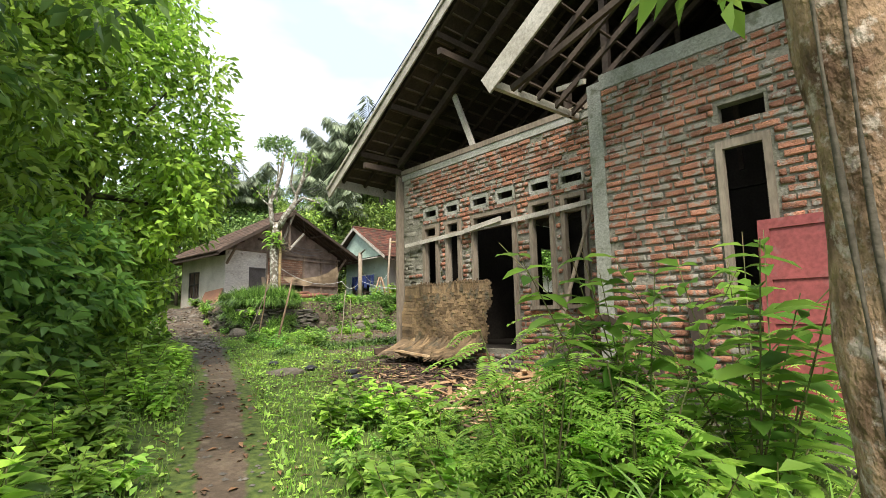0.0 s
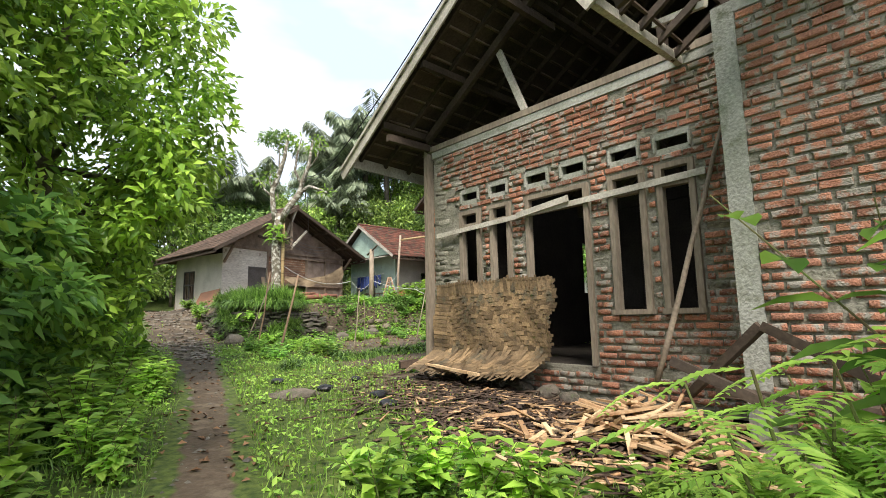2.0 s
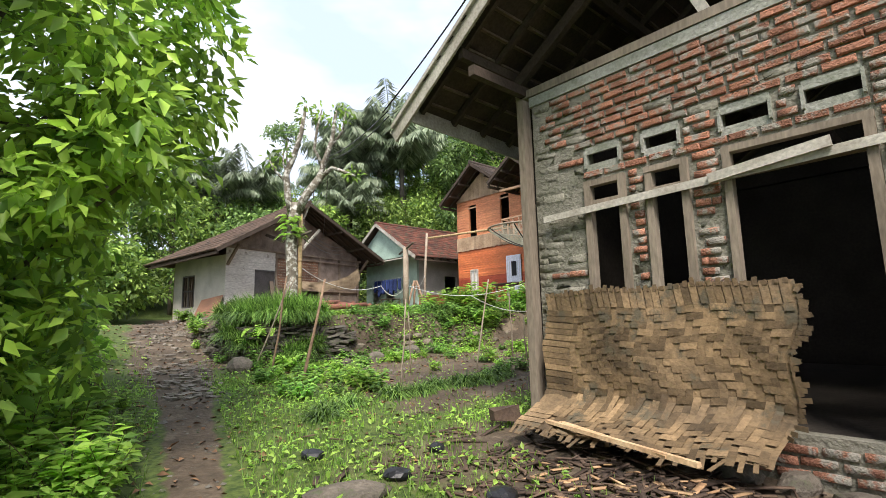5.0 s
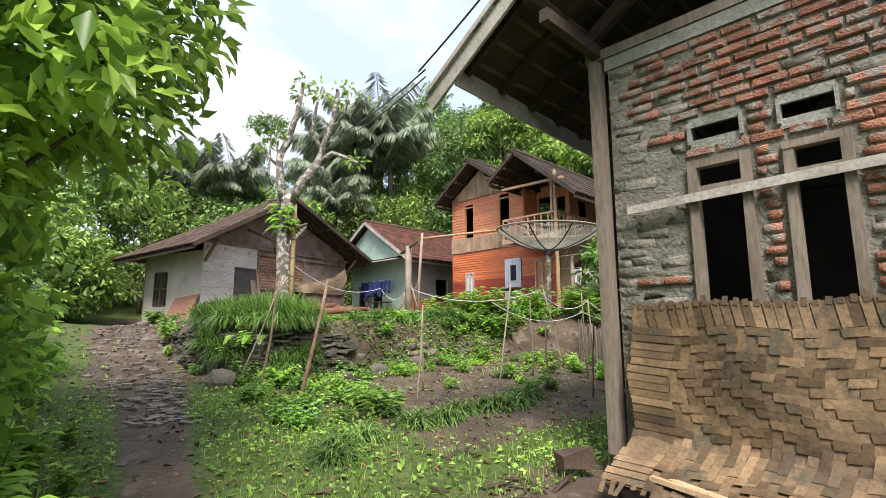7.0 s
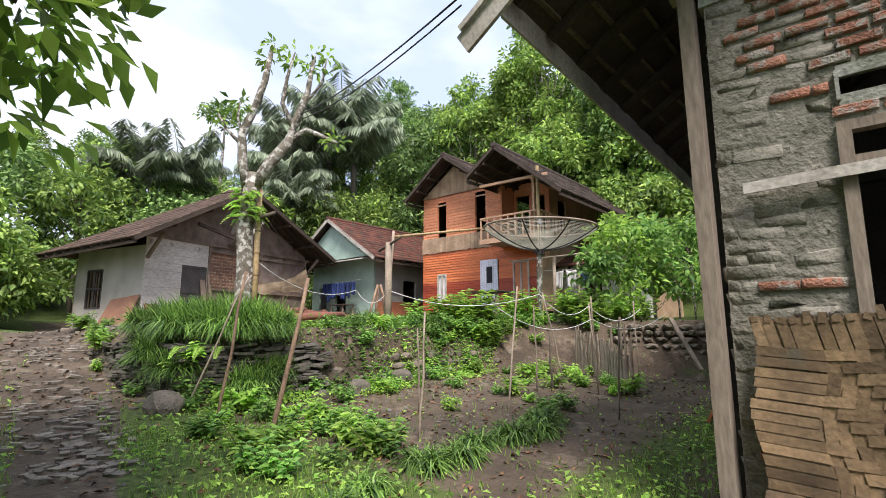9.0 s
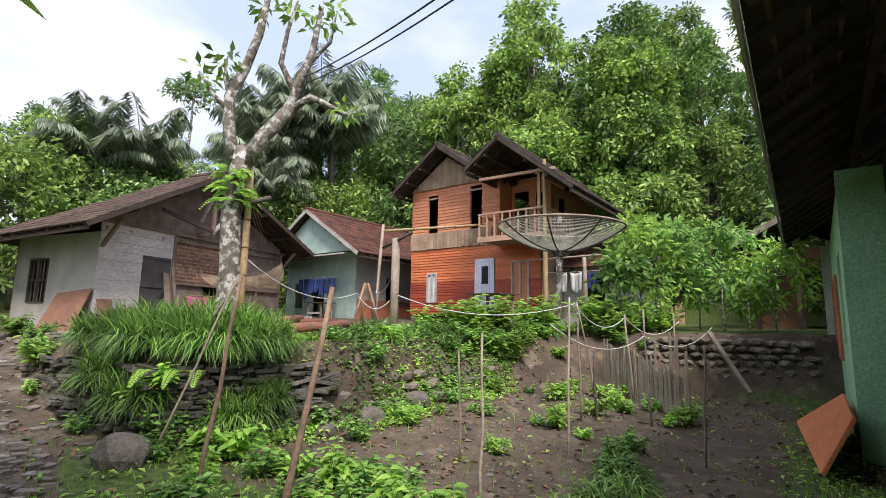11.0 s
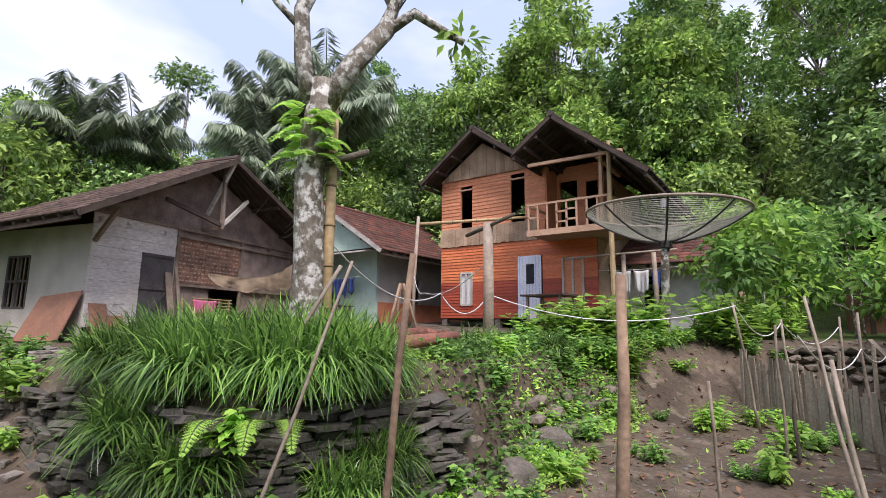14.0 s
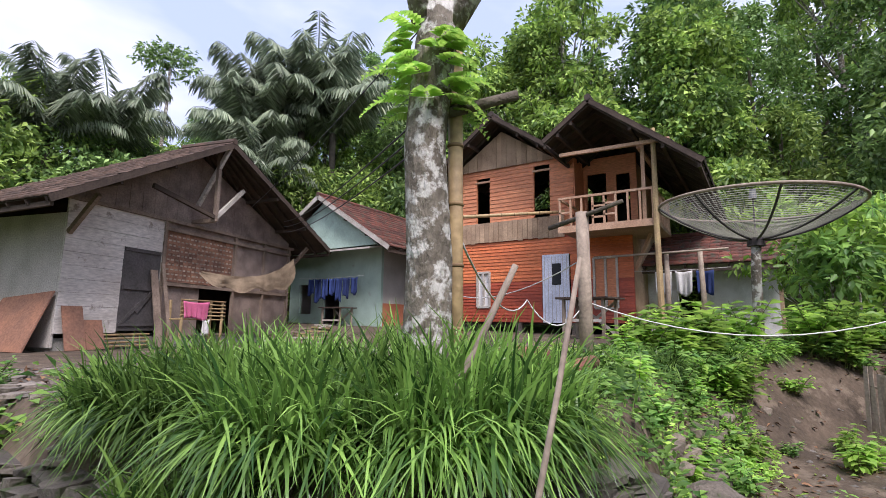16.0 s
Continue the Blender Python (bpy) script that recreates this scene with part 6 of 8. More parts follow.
def boulder(name, label, x, y, z, sx, sy, sz, mat, seed, group="", cat="rock"):
    q = random.Random(seed)
    bm = bmesh.new()
    bmesh.ops.create_icosphere(bm, subdivisions=2, radius=1)
    for v in bm.verts:
        k = 1 + 0.22 * noise.noise(v.co * 1.3 + Vector((seed * 3.1, 0, 0))) + q.uniform(-0.04, 0.04)
        v.co = Vector((v.co.x * sx * k, v.co.y * sy * k, v.co.z * sz * k))
    ob = part(name, bm, MAT[mat])
    ob.matrix_world = Matrix.Translation((x, y, z)) @ Matrix.Rotation(seed * 1.7, 4, "Z")
    return tagged(ob, label, cat, group)


slat("wood_block", "short squared timber block on the ground", (5.62, 7.92, 0.93), (5.92, 7.8, 0.93), 0.16, 0.16, "bark_strip", cat="block")
for k, (x, y, s) in enumerate(((3.9, 7.4, 0.13), (4.2, 6.5, 0.15), (3.6, 8.3, 0.12), (4.6, 7.7, 0.1), (4.0, 6.0, 0.12))):
    boulder("plastic_scrap", "crumpled black plastic scrap on the grass", x, y, gz(x, y) + 0.03, s, s * 0.8, 0.055, "black", 40 + k, "black plastic scraps", "litter")
boulder("flat_rock", "flat grey rock sunk in the grass", 3.4, 7.35, gz(3.4, 7.35) + 0.01, 0.34, 0.2, 0.1, "rock", 9)
for k in range(15):
    y = -1.0 + k * 0.27
    boulder("footing_stone", "grey footing stone under the brick wing", 5.2 + 0.1 * math.sin(k * 2.3), y, gz(5.2, y) + 0.1, 0.2, 0.16, 0.17, "rock", 60 + k, "footing stones")
for k in range(12):
    y = 3.1 + k * 0.4
    boulder("footing_stone", "grey stone at the foot of the brick wall", 5.97 + 0.05 * math.sin(k * 2.9), y, gz(5.95, y) + 0.03, 0.13, 0.2, 0.11, "rock", 90 + k, "footing stones")

# ---- terrace edge: stacked slates and rubble ----
slate_meshes = []
for k in range(6):
    q = np.random.default_rng(300 + k)
    bm = bmesh.new()
    box(bm, -0.5, 0.5, -0.5, 0.5, -0.5, 0.5, 0.1)
    me = bpy.data.meshes.new("stone")
    bmesh.ops.bevel(bm, geom=bm.edges[:], offset=0.07, segments=1, affect="EDGES")
    bm.to_mesh(me)
    bm.free()
    me.materials.append(MAT["slate"])
    slate_meshes.append(me)


def stack(wall, line, z0, z1, course, length, seed, slope=0.25, skip=0.1, mesh_set=slate_meshes, depth=0.24, limit=295):
    """Dry-laid stones in courses along a line; z0, z1: foot and top."""
    q = np.random.default_rng(seed)
    made = 0
    for i in range(int((z1 - z0) / course)):
        z = z0 + (i + 0.5) * course
        for (ax, ay), (bx, by) in zip(line, line[1:]):
            L = math.hypot(bx - ax, by - ay)
            s = q.uniform(-0.1, 0.1)
            while s < L:
                w = length * q.uniform(0.6, 1.5)
                if q.random() > skip and made < limit:
                    u = (s + w / 2) / L
                    nx, ny = -(by - ay) / L, (bx - ax) / L
                    back = slope * i * course + q.normal(0, 0.03)
                    ob = new("stone", mesh_set[int(q.integers(len(mesh_set)))])
                    ob.parent = wall
                    ob.matrix_local = Matrix.Translation((ax + (bx - ax) * u + nx * back, ay + (by - ay) * u + ny * back, z + q.normal(0, 0.008))) @ Matrix.Rotation(math.atan2(by - ay, bx - ax) + q.normal(0, 0.12), 4, "Z") @ Matrix.Rotation(q.normal(0, 0.1), 4, "Y") @ Matrix.Rotation(q.normal(0, 0.1), 4, "X") @ Matrix.Diagonal((w, depth * q.uniform(0.8, 1.2), course * q.uniform(0.75, 1.25), 1))
                    made += 1
                s += w * 1.03


slate_wall = thing("slate_wall", "dry stacked wall of dark grey slate", "wall", kind="structure")
stack(slate_wall, ((4.95, 17.4), (4.85, 15.9), (5.1, 14.4)), 1.05, 2.0, 0.05, 0.21, 5, 0.22, 0.06, depth=0.2)
slate_wall = thing("slate_wall", "dry stacked wall of dark grey slate", "wall", kind="structure")
stack(slate_wall, ((5.1, 14.4), (5.55, 13.95), (7.0, 13.5)), 1.05, 2.0, 0.05, 0.21, 8, 0.22, 0.06, depth=0.2)
rubble_wall = thing("rubble_bank", "earth bank with embedded brown rubble stones", "bank", kind="structure")
rubble_meshes = []
for k in range(6):
    bm = bmesh.new()
    bmesh.ops.create_icosphere(bm, subdivisions=1, radius=0.55)
    for v in bm.verts:
        v.co *= 1 + 0.25 * noise.noise(v.co * 2 + Vector((k * 5.0, 1, 2)))
    me = bpy.data.meshes.new("stone")
    bm.to_mesh(me)
    bm.free()
    me.materials.append(MAT["rubble"])
    rubble_meshes.append(me)
stack(rubble_wall, ((7.0, 13.45), (8.8, 13.5), (10.7, 13.3), (11.9, 12.7)), 1.05, 1.9, 0.17, 0.26, 6, 0.55, 0.4, rubble_meshes, 0.2)
garden_wall = thing("garden_wall", "mossy dry stone retaining wall behind the yard", "wall", kind="structure")
stack(garden_wall, ((13.6, 11.4), (14.3, 10.2), (14.9, 8.6)), 1.3, 2.3, 0.14, 0.3, 7, 0.1, 0.04, rubble_meshes, 0.3)
for k, (x, y, s) in enumerate(((7.6, 13.25, 0.32), (8.72, 13.4, 0.36), (9.45, 13.45, 0.24), (4.85, 13.75, 0.4), (6.9, 13.3, 0.22))):
    boulder("boulder", "rounded brown boulder at the foot of the bank", x, y, gz(x, y) + s * 0.2, s * 0.72, s * 0.6, s * 0.5, "rock", 120 + k, "boulders at the bank")


def flat_stones(n, seed):
    q = np.random.default_rng(seed)
    worn = [me.copy() for me in slate_meshes]
    for me in worn:
        me.materials[0] = MAT["worn_stone"]
    t = thing("ramp_stones", "flat worn stones set in the earth ramp", "paving", kind="structure")
    for k in range(n):
        y = q.uniform(11.8, 19.6)
        x = np.interp(y, PATH_LINE[:, 1], PATH_LINE[:, 0]) + q.normal(0.1, 0.22 + 0.28 * smooth01(12, 15, y))
        ob = new("stone", worn[int(q.integers(6))])
        ob.parent = t
        ob.matrix_local = Matrix.Translation((x, y, gz(x, y) + 0.005)) @ Matrix.Rotation(q.uniform(0, 6.28), 4, "Z") @ Matrix.Rotation(q.normal(0, 0.08), 4, "X") @ Matrix.Diagonal((q.uniform(0.06, 0.2), q.uniform(0.05, 0.15), q.uniform(0.03, 0.06), 1))


flat_stones(290, 12)

# ---- grey-barked tree with cut limbs ----
def pollard():
    random.seed(4)
    t = thing("pollard_tree", "pale-barked tree with bare forked limbs and few leaves", "tree", Matrix.Translation((6.22, 14.58, 2.0)))
    bm = bmesh.new()
    tube(bm, [(-0.02, 0.03, -0.2), (0, 0, 0.4), (0.02, 0, 1.1), (-0.02, 0.02, 1.8), (0.03, -0.02, 2.45), (0.05, -0.04, 2.8)], [0.18, 0.145, 0.132, 0.125, 0.13, 0.115], 16, 0.05)
    part("trunk", bm, MAT["bark"], t, smooth=True)
    tips = []
    for pts, rad in ((((-0.03, 0.03, 2.55), (-0.1, 0.09, 3.0), (-0.13, 0.12, 3.5), (0.0, 0.0, 3.95), (0.12, -0.1, 4.5), (0.2, -0.15, 5.2)), (0.085, 0.08, 0.075, 0.068, 0.06, 0.035)),
                     (((0.06, -0.05, 2.55), (0.24, -0.22, 3.0), (0.46, -0.42, 3.4), (0.52, -0.5, 3.75), (0.66, -0.6, 4.3), (0.7, -0.7, 5.0)), (0.105, 0.1, 0.09, 0.07, 0.055, 0.03)),
                     (((0.44, -0.4, 3.36), (0.66, -0.62, 3.62), (0.95, -0.8, 3.5), (1.1, -0.92, 3.42)), (0.06, 0.05, 0.042, 0.035)),
                     (((-0.12, 0.11, 3.3), (-0.3, 0.28, 3.55), (-0.42, 0.42, 3.85)), (0.035, 0.028, 0.016)),
                     (((-0.12, 0.11, 3.45), (-0.2, 0.16, 3.8), (-0.18, 0.15, 4.1)), (0.03, 0.022, 0.01)),
                     (((0.5, -0.47, 3.65), (0.36, -0.3, 4.1), (0.4, -0.35, 4.6), (0.5, -0.4, 5.1)), (0.045, 0.04, 0.03, 0.014)),
                     (((0.62, -0.58, 4.1), (0.85, -0.75, 4.5), (0.9, -0.8, 5.0)), (0.035, 0.028, 0.012))):
        bm = bmesh.new()
        tube(bm, pts, rad, 9, 0.06)
        part("limb", bm, MAT["bark"], t, smooth=True)
        tips.append(pts[-1])
        tips.append(tuple(np.array(pts[-2]) * 0.4 + np.array(pts[-1]) * 0.6))
    g = np.random.default_rng(3)
    crown("leaves", g, tips, 15, 0.2, 0.15, 0.065, MAT["leaf_mid"], t)
    for k in range(34):
        a = g.uniform(0, 6.28)
        o = np.array([math.cos(a) * 0.1, math.sin(a) * 0.1, 2.28 + g.uniform(-0.3, 0.22)])
        w, sd, rl, up = np.array([math.cos(a), math.sin(a), 0]), np.array([-math.sin(a), math.cos(a), 0]), g.uniform(0.2, 0.38), g.uniform(0.2, 1.0)
        rib = np.array([o + w * rl * u * 0.85 + np.array([0, 0, rl * (up * u - 0.75 * u * u)]) for u in np.linspace(0.15, 1, 11)])
        C, D = np.repeat(rib, 2, 0), np.array([sd * e + w * 0.45 for i in range(11) for e in (-1, 1)])
        L = np.repeat(0.11 * (1.1 - np.linspace(0, 1, 11) * 0.75), 2)
        v, f = leaf_arrays(C, D, np.tile((0, 0, 1.0), (22, 1)) + g.normal(0, 0.2, (22, 3)), L, L * 0.5)
        arrays("frond", v, f, MAT["leaf_bright"], t)
    return t


pollard()

# ---- poles, stakes, ropes ----
def pole(name, label, pts, radii, mat, group="", cat="pole"):
    bm = bmesh.new()
    tube(bm, pts, radii, 8, 0.05)
    return tagged(part(name, bm, MAT[mat], smooth=True), label, cat, group)


def bamboo_pole(name, label, p, q, rad, group=""):
    t = thing(name, label, "pole", group=group)
    p, q = Vector(p), Vector(q)
    bm = bmesh.new()
    tube(bm, [p, p.lerp(q, 0.5), q], [rad, rad * 0.95, rad * 0.88], 10)
    part("culm", bm, MAT["bamboo"], t, smooth=True)
    n = int((q - p).length / 0.34)
    for k in range(1, n):
        bm = bmesh.new()
        c = p.lerp(q, k / n)
        d = (q - p).normalized() * 0.012
        tube(bm, [c - d, c, c + d], [rad * 0.97, rad * 1.1, rad * 0.97], 10)
        part("node_ring", bm, MAT["bamboo_node"], t, smooth=True)
    return t


bamboo_pole("bamboo_pole", "thick yellow bamboo pole tied beside the tree", (6.37, 14.47, 1.95), (6.38, 14.5, 4.55), 0.05)
pole("cross_stick", "short cut branch fixed across the pole", [(6.2, 14.72, 3.96), (6.34, 14.4, 4.02), (6.45, 14.1, 4.08)], [0.035, 0.035, 0.03], "limb")
pole("clothes_post", "grey wooden clothes line post", [(9.55, 14.68, 2.05), (9.56, 14.68, 3.1), (9.58, 14.7, 4.05)], [0.085, 0.08, 0.075], "bamboo_grey")
bamboo_pole("cross_bar", "long bamboo bar from a post to the balcony", (15.1, 20.45, 5.62), (17.4, 17.6, 5.95), 0.05)
pole("cross_stick", "short stick tied across the clothes line post", [(9.7, 15.15, 3.92), (9.58, 14.7, 4.0), (9.45, 14.2, 4.1)], [0.03, 0.03, 0.025], "limb")
pole("clothes_post", "thin grey post holding the bamboo bar", [(14.85, 20.35, 2.1), (14.95, 20.4, 4.0), (15.1, 20.4, 5.85)], [0.06, 0.055, 0.05], "bamboo_grey")
for dx, dy in ((-0.55, 0.1), (0.25, -0.5), (0.2, 0.45), (0.5, 0.0)):
    pole("tripod_leg", "brown stick leaning in a tripod on the terrace", [(14.5 + dx, 20.5 + dy, gz(14.5 + dx, 20.5 + dy) - 0.05), (14.5 + dx * 0.1, 20.5 + dy * 0.1, 3.75)], [0.05, 0.04], "raw_stake", "sticks of the tripod", "stick")
STK = "garden stakes"
for p, q, rr, m in (((5.05, 11.62, 0.9), (5.51, 11.68, 2.77), 0.025, "raw_stake"), ((4.98, 12.62, 0.9), (5.21, 12.56, 2.89), 0.018, "raw_stake"), ((5.05, 13.72, 1.0), (5.76, 13.54, 2.98), 0.019, "bamboo_grey"),
                    ((5.35, 14.3, 1.9), (6.02, 13.93, 3.0), 0.018, "old_wood"), ((6.47, 10.8, 0.9), (6.72, 10.96, 2.4), 0.022, "bamboo_grey"), ((8.2, 10.76, 1.0), (8.95, 11.03, 2.85), 0.024, "bamboo_grey"),
                    ((9.95, 11.3, 1.0), (9.9, 11.3, 2.6), 0.024, "bamboo_grey"), ((9.1, 9.55, 1.0), (9.15, 9.5, 2.3), 0.02, "bamboo_grey"), ((7.3, 11.6, 1.0), (7.28, 11.62, 2.2), 0.02, "bamboo_grey"),
                    ((10.65, 10.5, 1.1), (10.6, 10.55, 2.75), 0.025, "bamboo_grey"), ((11.55, 11.6, 1.2), (11.1, 11.8, 2.9), 0.028, "bamboo_grey"), ((10.3, 11.2, 1.1), (10.25, 11.2, 2.1), 0.02, "limb"),
                    ((12.2, 11.2, 1.3), (12.15, 11.3, 2.7), 0.03, "bamboo_grey"), ((12.9, 10.6, 1.3), (12.8, 10.6, 2.75), 0.028, "bamboo_grey")):
    p = (p[0], p[1], gz(p[0], p[1]) - 0.12)
    pole("stake", "thin weathered wooden garden stake", wiggle(p, q, 4, 0.015), [rr * k * (0.62 if m == "bamboo_grey" else 1.0) for k in (1.15, 1.08, 1.0, 0.92, 0.85)], m, STK, "stake")


def rope(name, label, ends, sag, rad=0.008, mat="rope"):
    """One rope through several hooks, sagging between them."""
    pts = []
    for p, q in zip(ends, ends[1:]):
        p, q = Vector(p), Vector(q)
        for k in range(10):
            s = k / 10
            pts.append(p.lerp(q, s) - Vector((0, 0, sag * 4 * s * (1 - s))))
    pts.append(Vector(ends[-1]))
    bm = bmesh.new()
    tube(bm, pts, [rad] * len(pts), 5)
    return tagged(part(name, bm, MAT[mat], smooth=True), label, "rope")


rope("clothes_rope", "sagging white plastic rope between stakes", ((6.4, 14.5, 3.3), (9.1, 15.2, 3.0), (9.56, 14.68, 3.0), (10.9, 11.75, 2.85), (12.15, 11.3, 2.65), (13.2, 10.6, 2.6)), 0.28)
rope("clothes_rope", "sagging white plastic rope between stakes", ((8.5, 11.1, 2.5), (10.6, 10.55, 2.35), (13.0, 10.0, 2.5)), 0.25, 0.007)
rope("clothes_rope", "white plastic rope tied to the post", ((14.95, 20.4, 4.0), (12.6, 18.2, 3.3), (9.6, 14.7, 3.5)), 0.2, 0.008)
rope("power_cable", "thin black power cable between house and tree", ((4.9, 8.9, 4.72), (6.8, 14.0, 5.9)), 0.1, 0.009, "black")
rope("power_cable", "thin black power cable along the roof verge", ((4.85, 8.95, 4.7), (5.0, 6.5, 6.2), (4.98, 2.6, 8.8)), 0.08, 0.01, "black")
rope("power_cable", "thin black power cable to the plank house", ((4.95, 8.95, 4.68), (6.8, 13.95, 5.8), (12.6, 25.2, 6.0)), 0.12, 0.008, "black")
for k in range(3):
    rope("house_wire", "thin wire running to the plank house eave", ((6.4, 14.5, 4.0 + 0.12 * k), (13.6, 25.0, 5.4 + 0.16 * k)), 0.2, 0.008, "black")

# ---- mesh dish on its post ----
def dish():
    t = thing("satellite_dish", "large wire mesh satellite dish on a pale post", "dish", Matrix.Translation((13.17, 13.0, 4.14)) @ Matrix.Rotation(radians(2), 4, "X"))
    R, D = 1.42, 0.55
    prof = lambda q: D * q * q
    V, F = [], []

    def ribbon(pts, w, closed):
        n = len(pts)
        b = len(V)
        for p in pts:
            V.append((p[0], p[1], p[2] + w))
            V.append((p[0] * (1 + w / R), p[1] * (1 + w / R), p[2] - w * 0.3))
        for i in range(n if closed else n - 1):
            j = (i + 1) % n
            F.append((b + 2 * i, b + 2 * j, b + 2 * j + 1, b + 2 * i + 1))

    for k in range(2, 40):
        q = k / 40
        ribbon([(R * q * math.cos(6.2832 * i / 48), R * q * math.sin(6.2832 * i / 48), prof(q)) for i in range(48)], 0.007, True)
    for i in range(120):
        a = 6.2832 * i / 120
        ribbon([(R * q * math.cos(a), R * q * math.sin(a), prof(q)) for q in np.linspace(0.1, 1, 9)], 0.006, False)
    arrays("mesh", V, F, MAT["dish_wire"], t)
    bm = bmesh.new()
    pts = [(R * math.cos(6.2832 * i / 40), R * math.sin(6.2832 * i / 40), D) for i in range(41)]
    tube(bm, pts, [0.025] * 41, 6)
    part("rim", bm, MAT["bamboo_grey"], t, smooth=True)
    for i in range(8):
        a = 6.2832 * (i + 0.3) / 8
        bm = bmesh.new()
        tube(bm, [(R * q * math.cos(a), R * q * math.sin(a), prof(q) - 0.02) for q in np.linspace(0.04, 1, 8)], [0.018] * 8, 5)
        part("rib", bm, MAT["metal_dark"], t)
    bm = bmesh.new()
    tube(bm, [(0, 0, -0.12), (0, 0, 0.06)], [0.13, 0.11], 12)
    part("hub", bm, MAT["metal_dark"], t)
    bm = bmesh.new()
    tube(bm, [(0, 0, 0), (0.02, 0.02, 0.72)], [0.014, 0.012], 6)
    part("feed_arm", bm, MAT["metal_dark"], t)
    bm = bmesh.new()
    tube(bm, [(0.02, 0.02, 0.66), (0.02, 0.02, 0.82)], [0.06, 0.05], 10)
    part("feed_horn", bm, MAT["metal"], t)
    bm = bmesh.new()
    tube(bm, wiggle((0.0, 0.02, -2.7), (0, 0, -0.1), 6, 0.01), [0.085, 0.08, 0.08, 0.078, 0.075, 0.075, 0.07], 10, 0.04)
    part("post", bm, MAT["bark"], t, smooth=True)
    return t


dish()

# ---- bamboo screen in the yard ----
def screen():
    t = thing("bamboo_screen", "old grey-brown bamboo screen standing in the yard", "screen")
    q = np.random.default_rng(21)
    A, B, C = Vector((11.3, 10.25, 0)), Vector((12.1, 11.0, 0)), Vector((12.7, 11.9, 0))
    for k in range(44):
        u = k / 43
        p = A.lerp(B, u * 2) if u < 0.5 else B.lerp(C, u * 2 - 1)
        z = gz(p.x, p.y)
        bm = bmesh.new()
        hgt = 0.85 - 0.3 * (1 - u) ** 2 + q.uniform(-0.1, 0.12)
        beam(bm, (p.x, p.y, z - 0.05), (p.x + q.normal(0, 0.02), p.y + q.normal(0, 0.02), z + hgt), 0.055, 0.012, up=(1, -1, 0))
        part("slat", bm, MAT["weave_pale" if k % 3 else "bamboo_grey"], t)
    for zz in (0.25, 0.6):
        bm = bmesh.new()
        tube(bm, [(A.x, A.y - 0.03, gz(A.x, A.y) + zz), (B.x, B.y - 0.03, gz(B.x, B.y) + zz), (C.x, C.y - 0.03, gz(C.x, C.y) + zz)], [0.014] * 3, 5)
        part("binder", bm, MAT["bamboo_grey"], t)
    for x, y, h in ((11.35, 10.25, 1.2), (11.5, 10.4, 1.3), (11.9, 10.75, 1.15), (11.2, 10.15, 1.05), (11.1, 10.05, 0.95)):
        bm = bmesh.new()
        tube(bm, [(x, y, gz(x, y) - 0.1), (x + q.normal(0, 0.06), y + q.normal(0, 0.06), gz(x, y) + h)], [0.028, 0.022], 7)
        part("post", bm, MAT["bamboo_grey"], t)
    return t


screen()

# ---- log pile, firewood and boards on the terrace ----
for k in range(28):
    q = np.random.default_rng(500 + k)
    far = q.uniform(0, 2.2)
    x, y = 7.5 + far * 0.85 + q.normal(0, 0.25), 14.75 + far * 0.2 + q.normal(0, 0.25)
    a = q.uniform(-0.3, 0.9) + (1.2 if k % 4 == 0 else 0)
    L = q.uniform(0.5, 1.1)
    z = gz(x, y) + 0.07 + 0.09 * (k % 3)
    pole("log", "reddish brown cut log in the woodpile", [(x - math.cos(a) * L / 2, y - math.sin(a) * L / 2, z), (x + math.cos(a) * L / 2, y + math.sin(a) * L / 2, z + q.normal(0, 0.05))], [0.06 + 0.02 * q.random(), 0.055], "log_red" if k % 3 else "bamboo_grey", "woodpile", "log")


def on_h1(x, y, z):
    return H1 @ Vector((x, y, z))


def lean_board(label, x0, x1, foot, top, mat, group=""):
    """A board leaning on the plank house; x along the front, given in the house's own frame."""
    bm = bmesh.new()
    vs = [on_h1(x0, foot, 0.05), on_h1(x1, foot, 0.05), on_h1(x1, -0.08, top), on_h1(x0, -0.08, top)]
    n = Vector((0, 0, 1)).cross(vs[1] - vs[0]).normalized() * 0.03
    a = [bm.verts.new(v) for v in vs]
    b = [bm.verts.new(v + n) for v in vs]
    bm.faces.new(a[::-1])
    bm.faces.new(b)
    for i in range(4):
        bm.faces.new((a[i], a[(i + 1) % 4], b[(i + 1) % 4], b[i]))
    return tagged(part("board", bm, MAT[mat]), label, "board", group)


lean_board("rusty brown board leaning on the plank house", 0.05, 0.5, -0.35, 1.0, "rust_board", "boards by the plank house")
lean_board("short brown board leaning on the plank house", 0.55, 0.98, -0.3, 0.7, "rust_board", "boards by the plank house")
lean_board("grey plank leaning on the plank house", 2.15, 2.35, -0.5, 2.0, "board_brown", "boards by the plank house")
lean_board("grey plank leaning on the plank house", 2.45, 2.55, -0.6, 2.2, "board_brown", "boards by the plank house")
bm = bmesh.new()
vs = [H1 @ Vector(p) for p in ((-0.55, 0.0, 0.02), (-0.5, 1.75, 0.02), (-0.06, 1.6, 1.15), (-0.06, 0.0, 1.3))]
bm.faces.new([bm.verts.new(v) for v in vs])
bm.normal_update()
bmesh.ops.solidify(bm, geom=bm.faces[:], thickness=0.03)
tagged(part("board", bm, MAT["rust_board"]), "wide rusty brown panel leaning on the side wall", "board", "boards by the plank house")


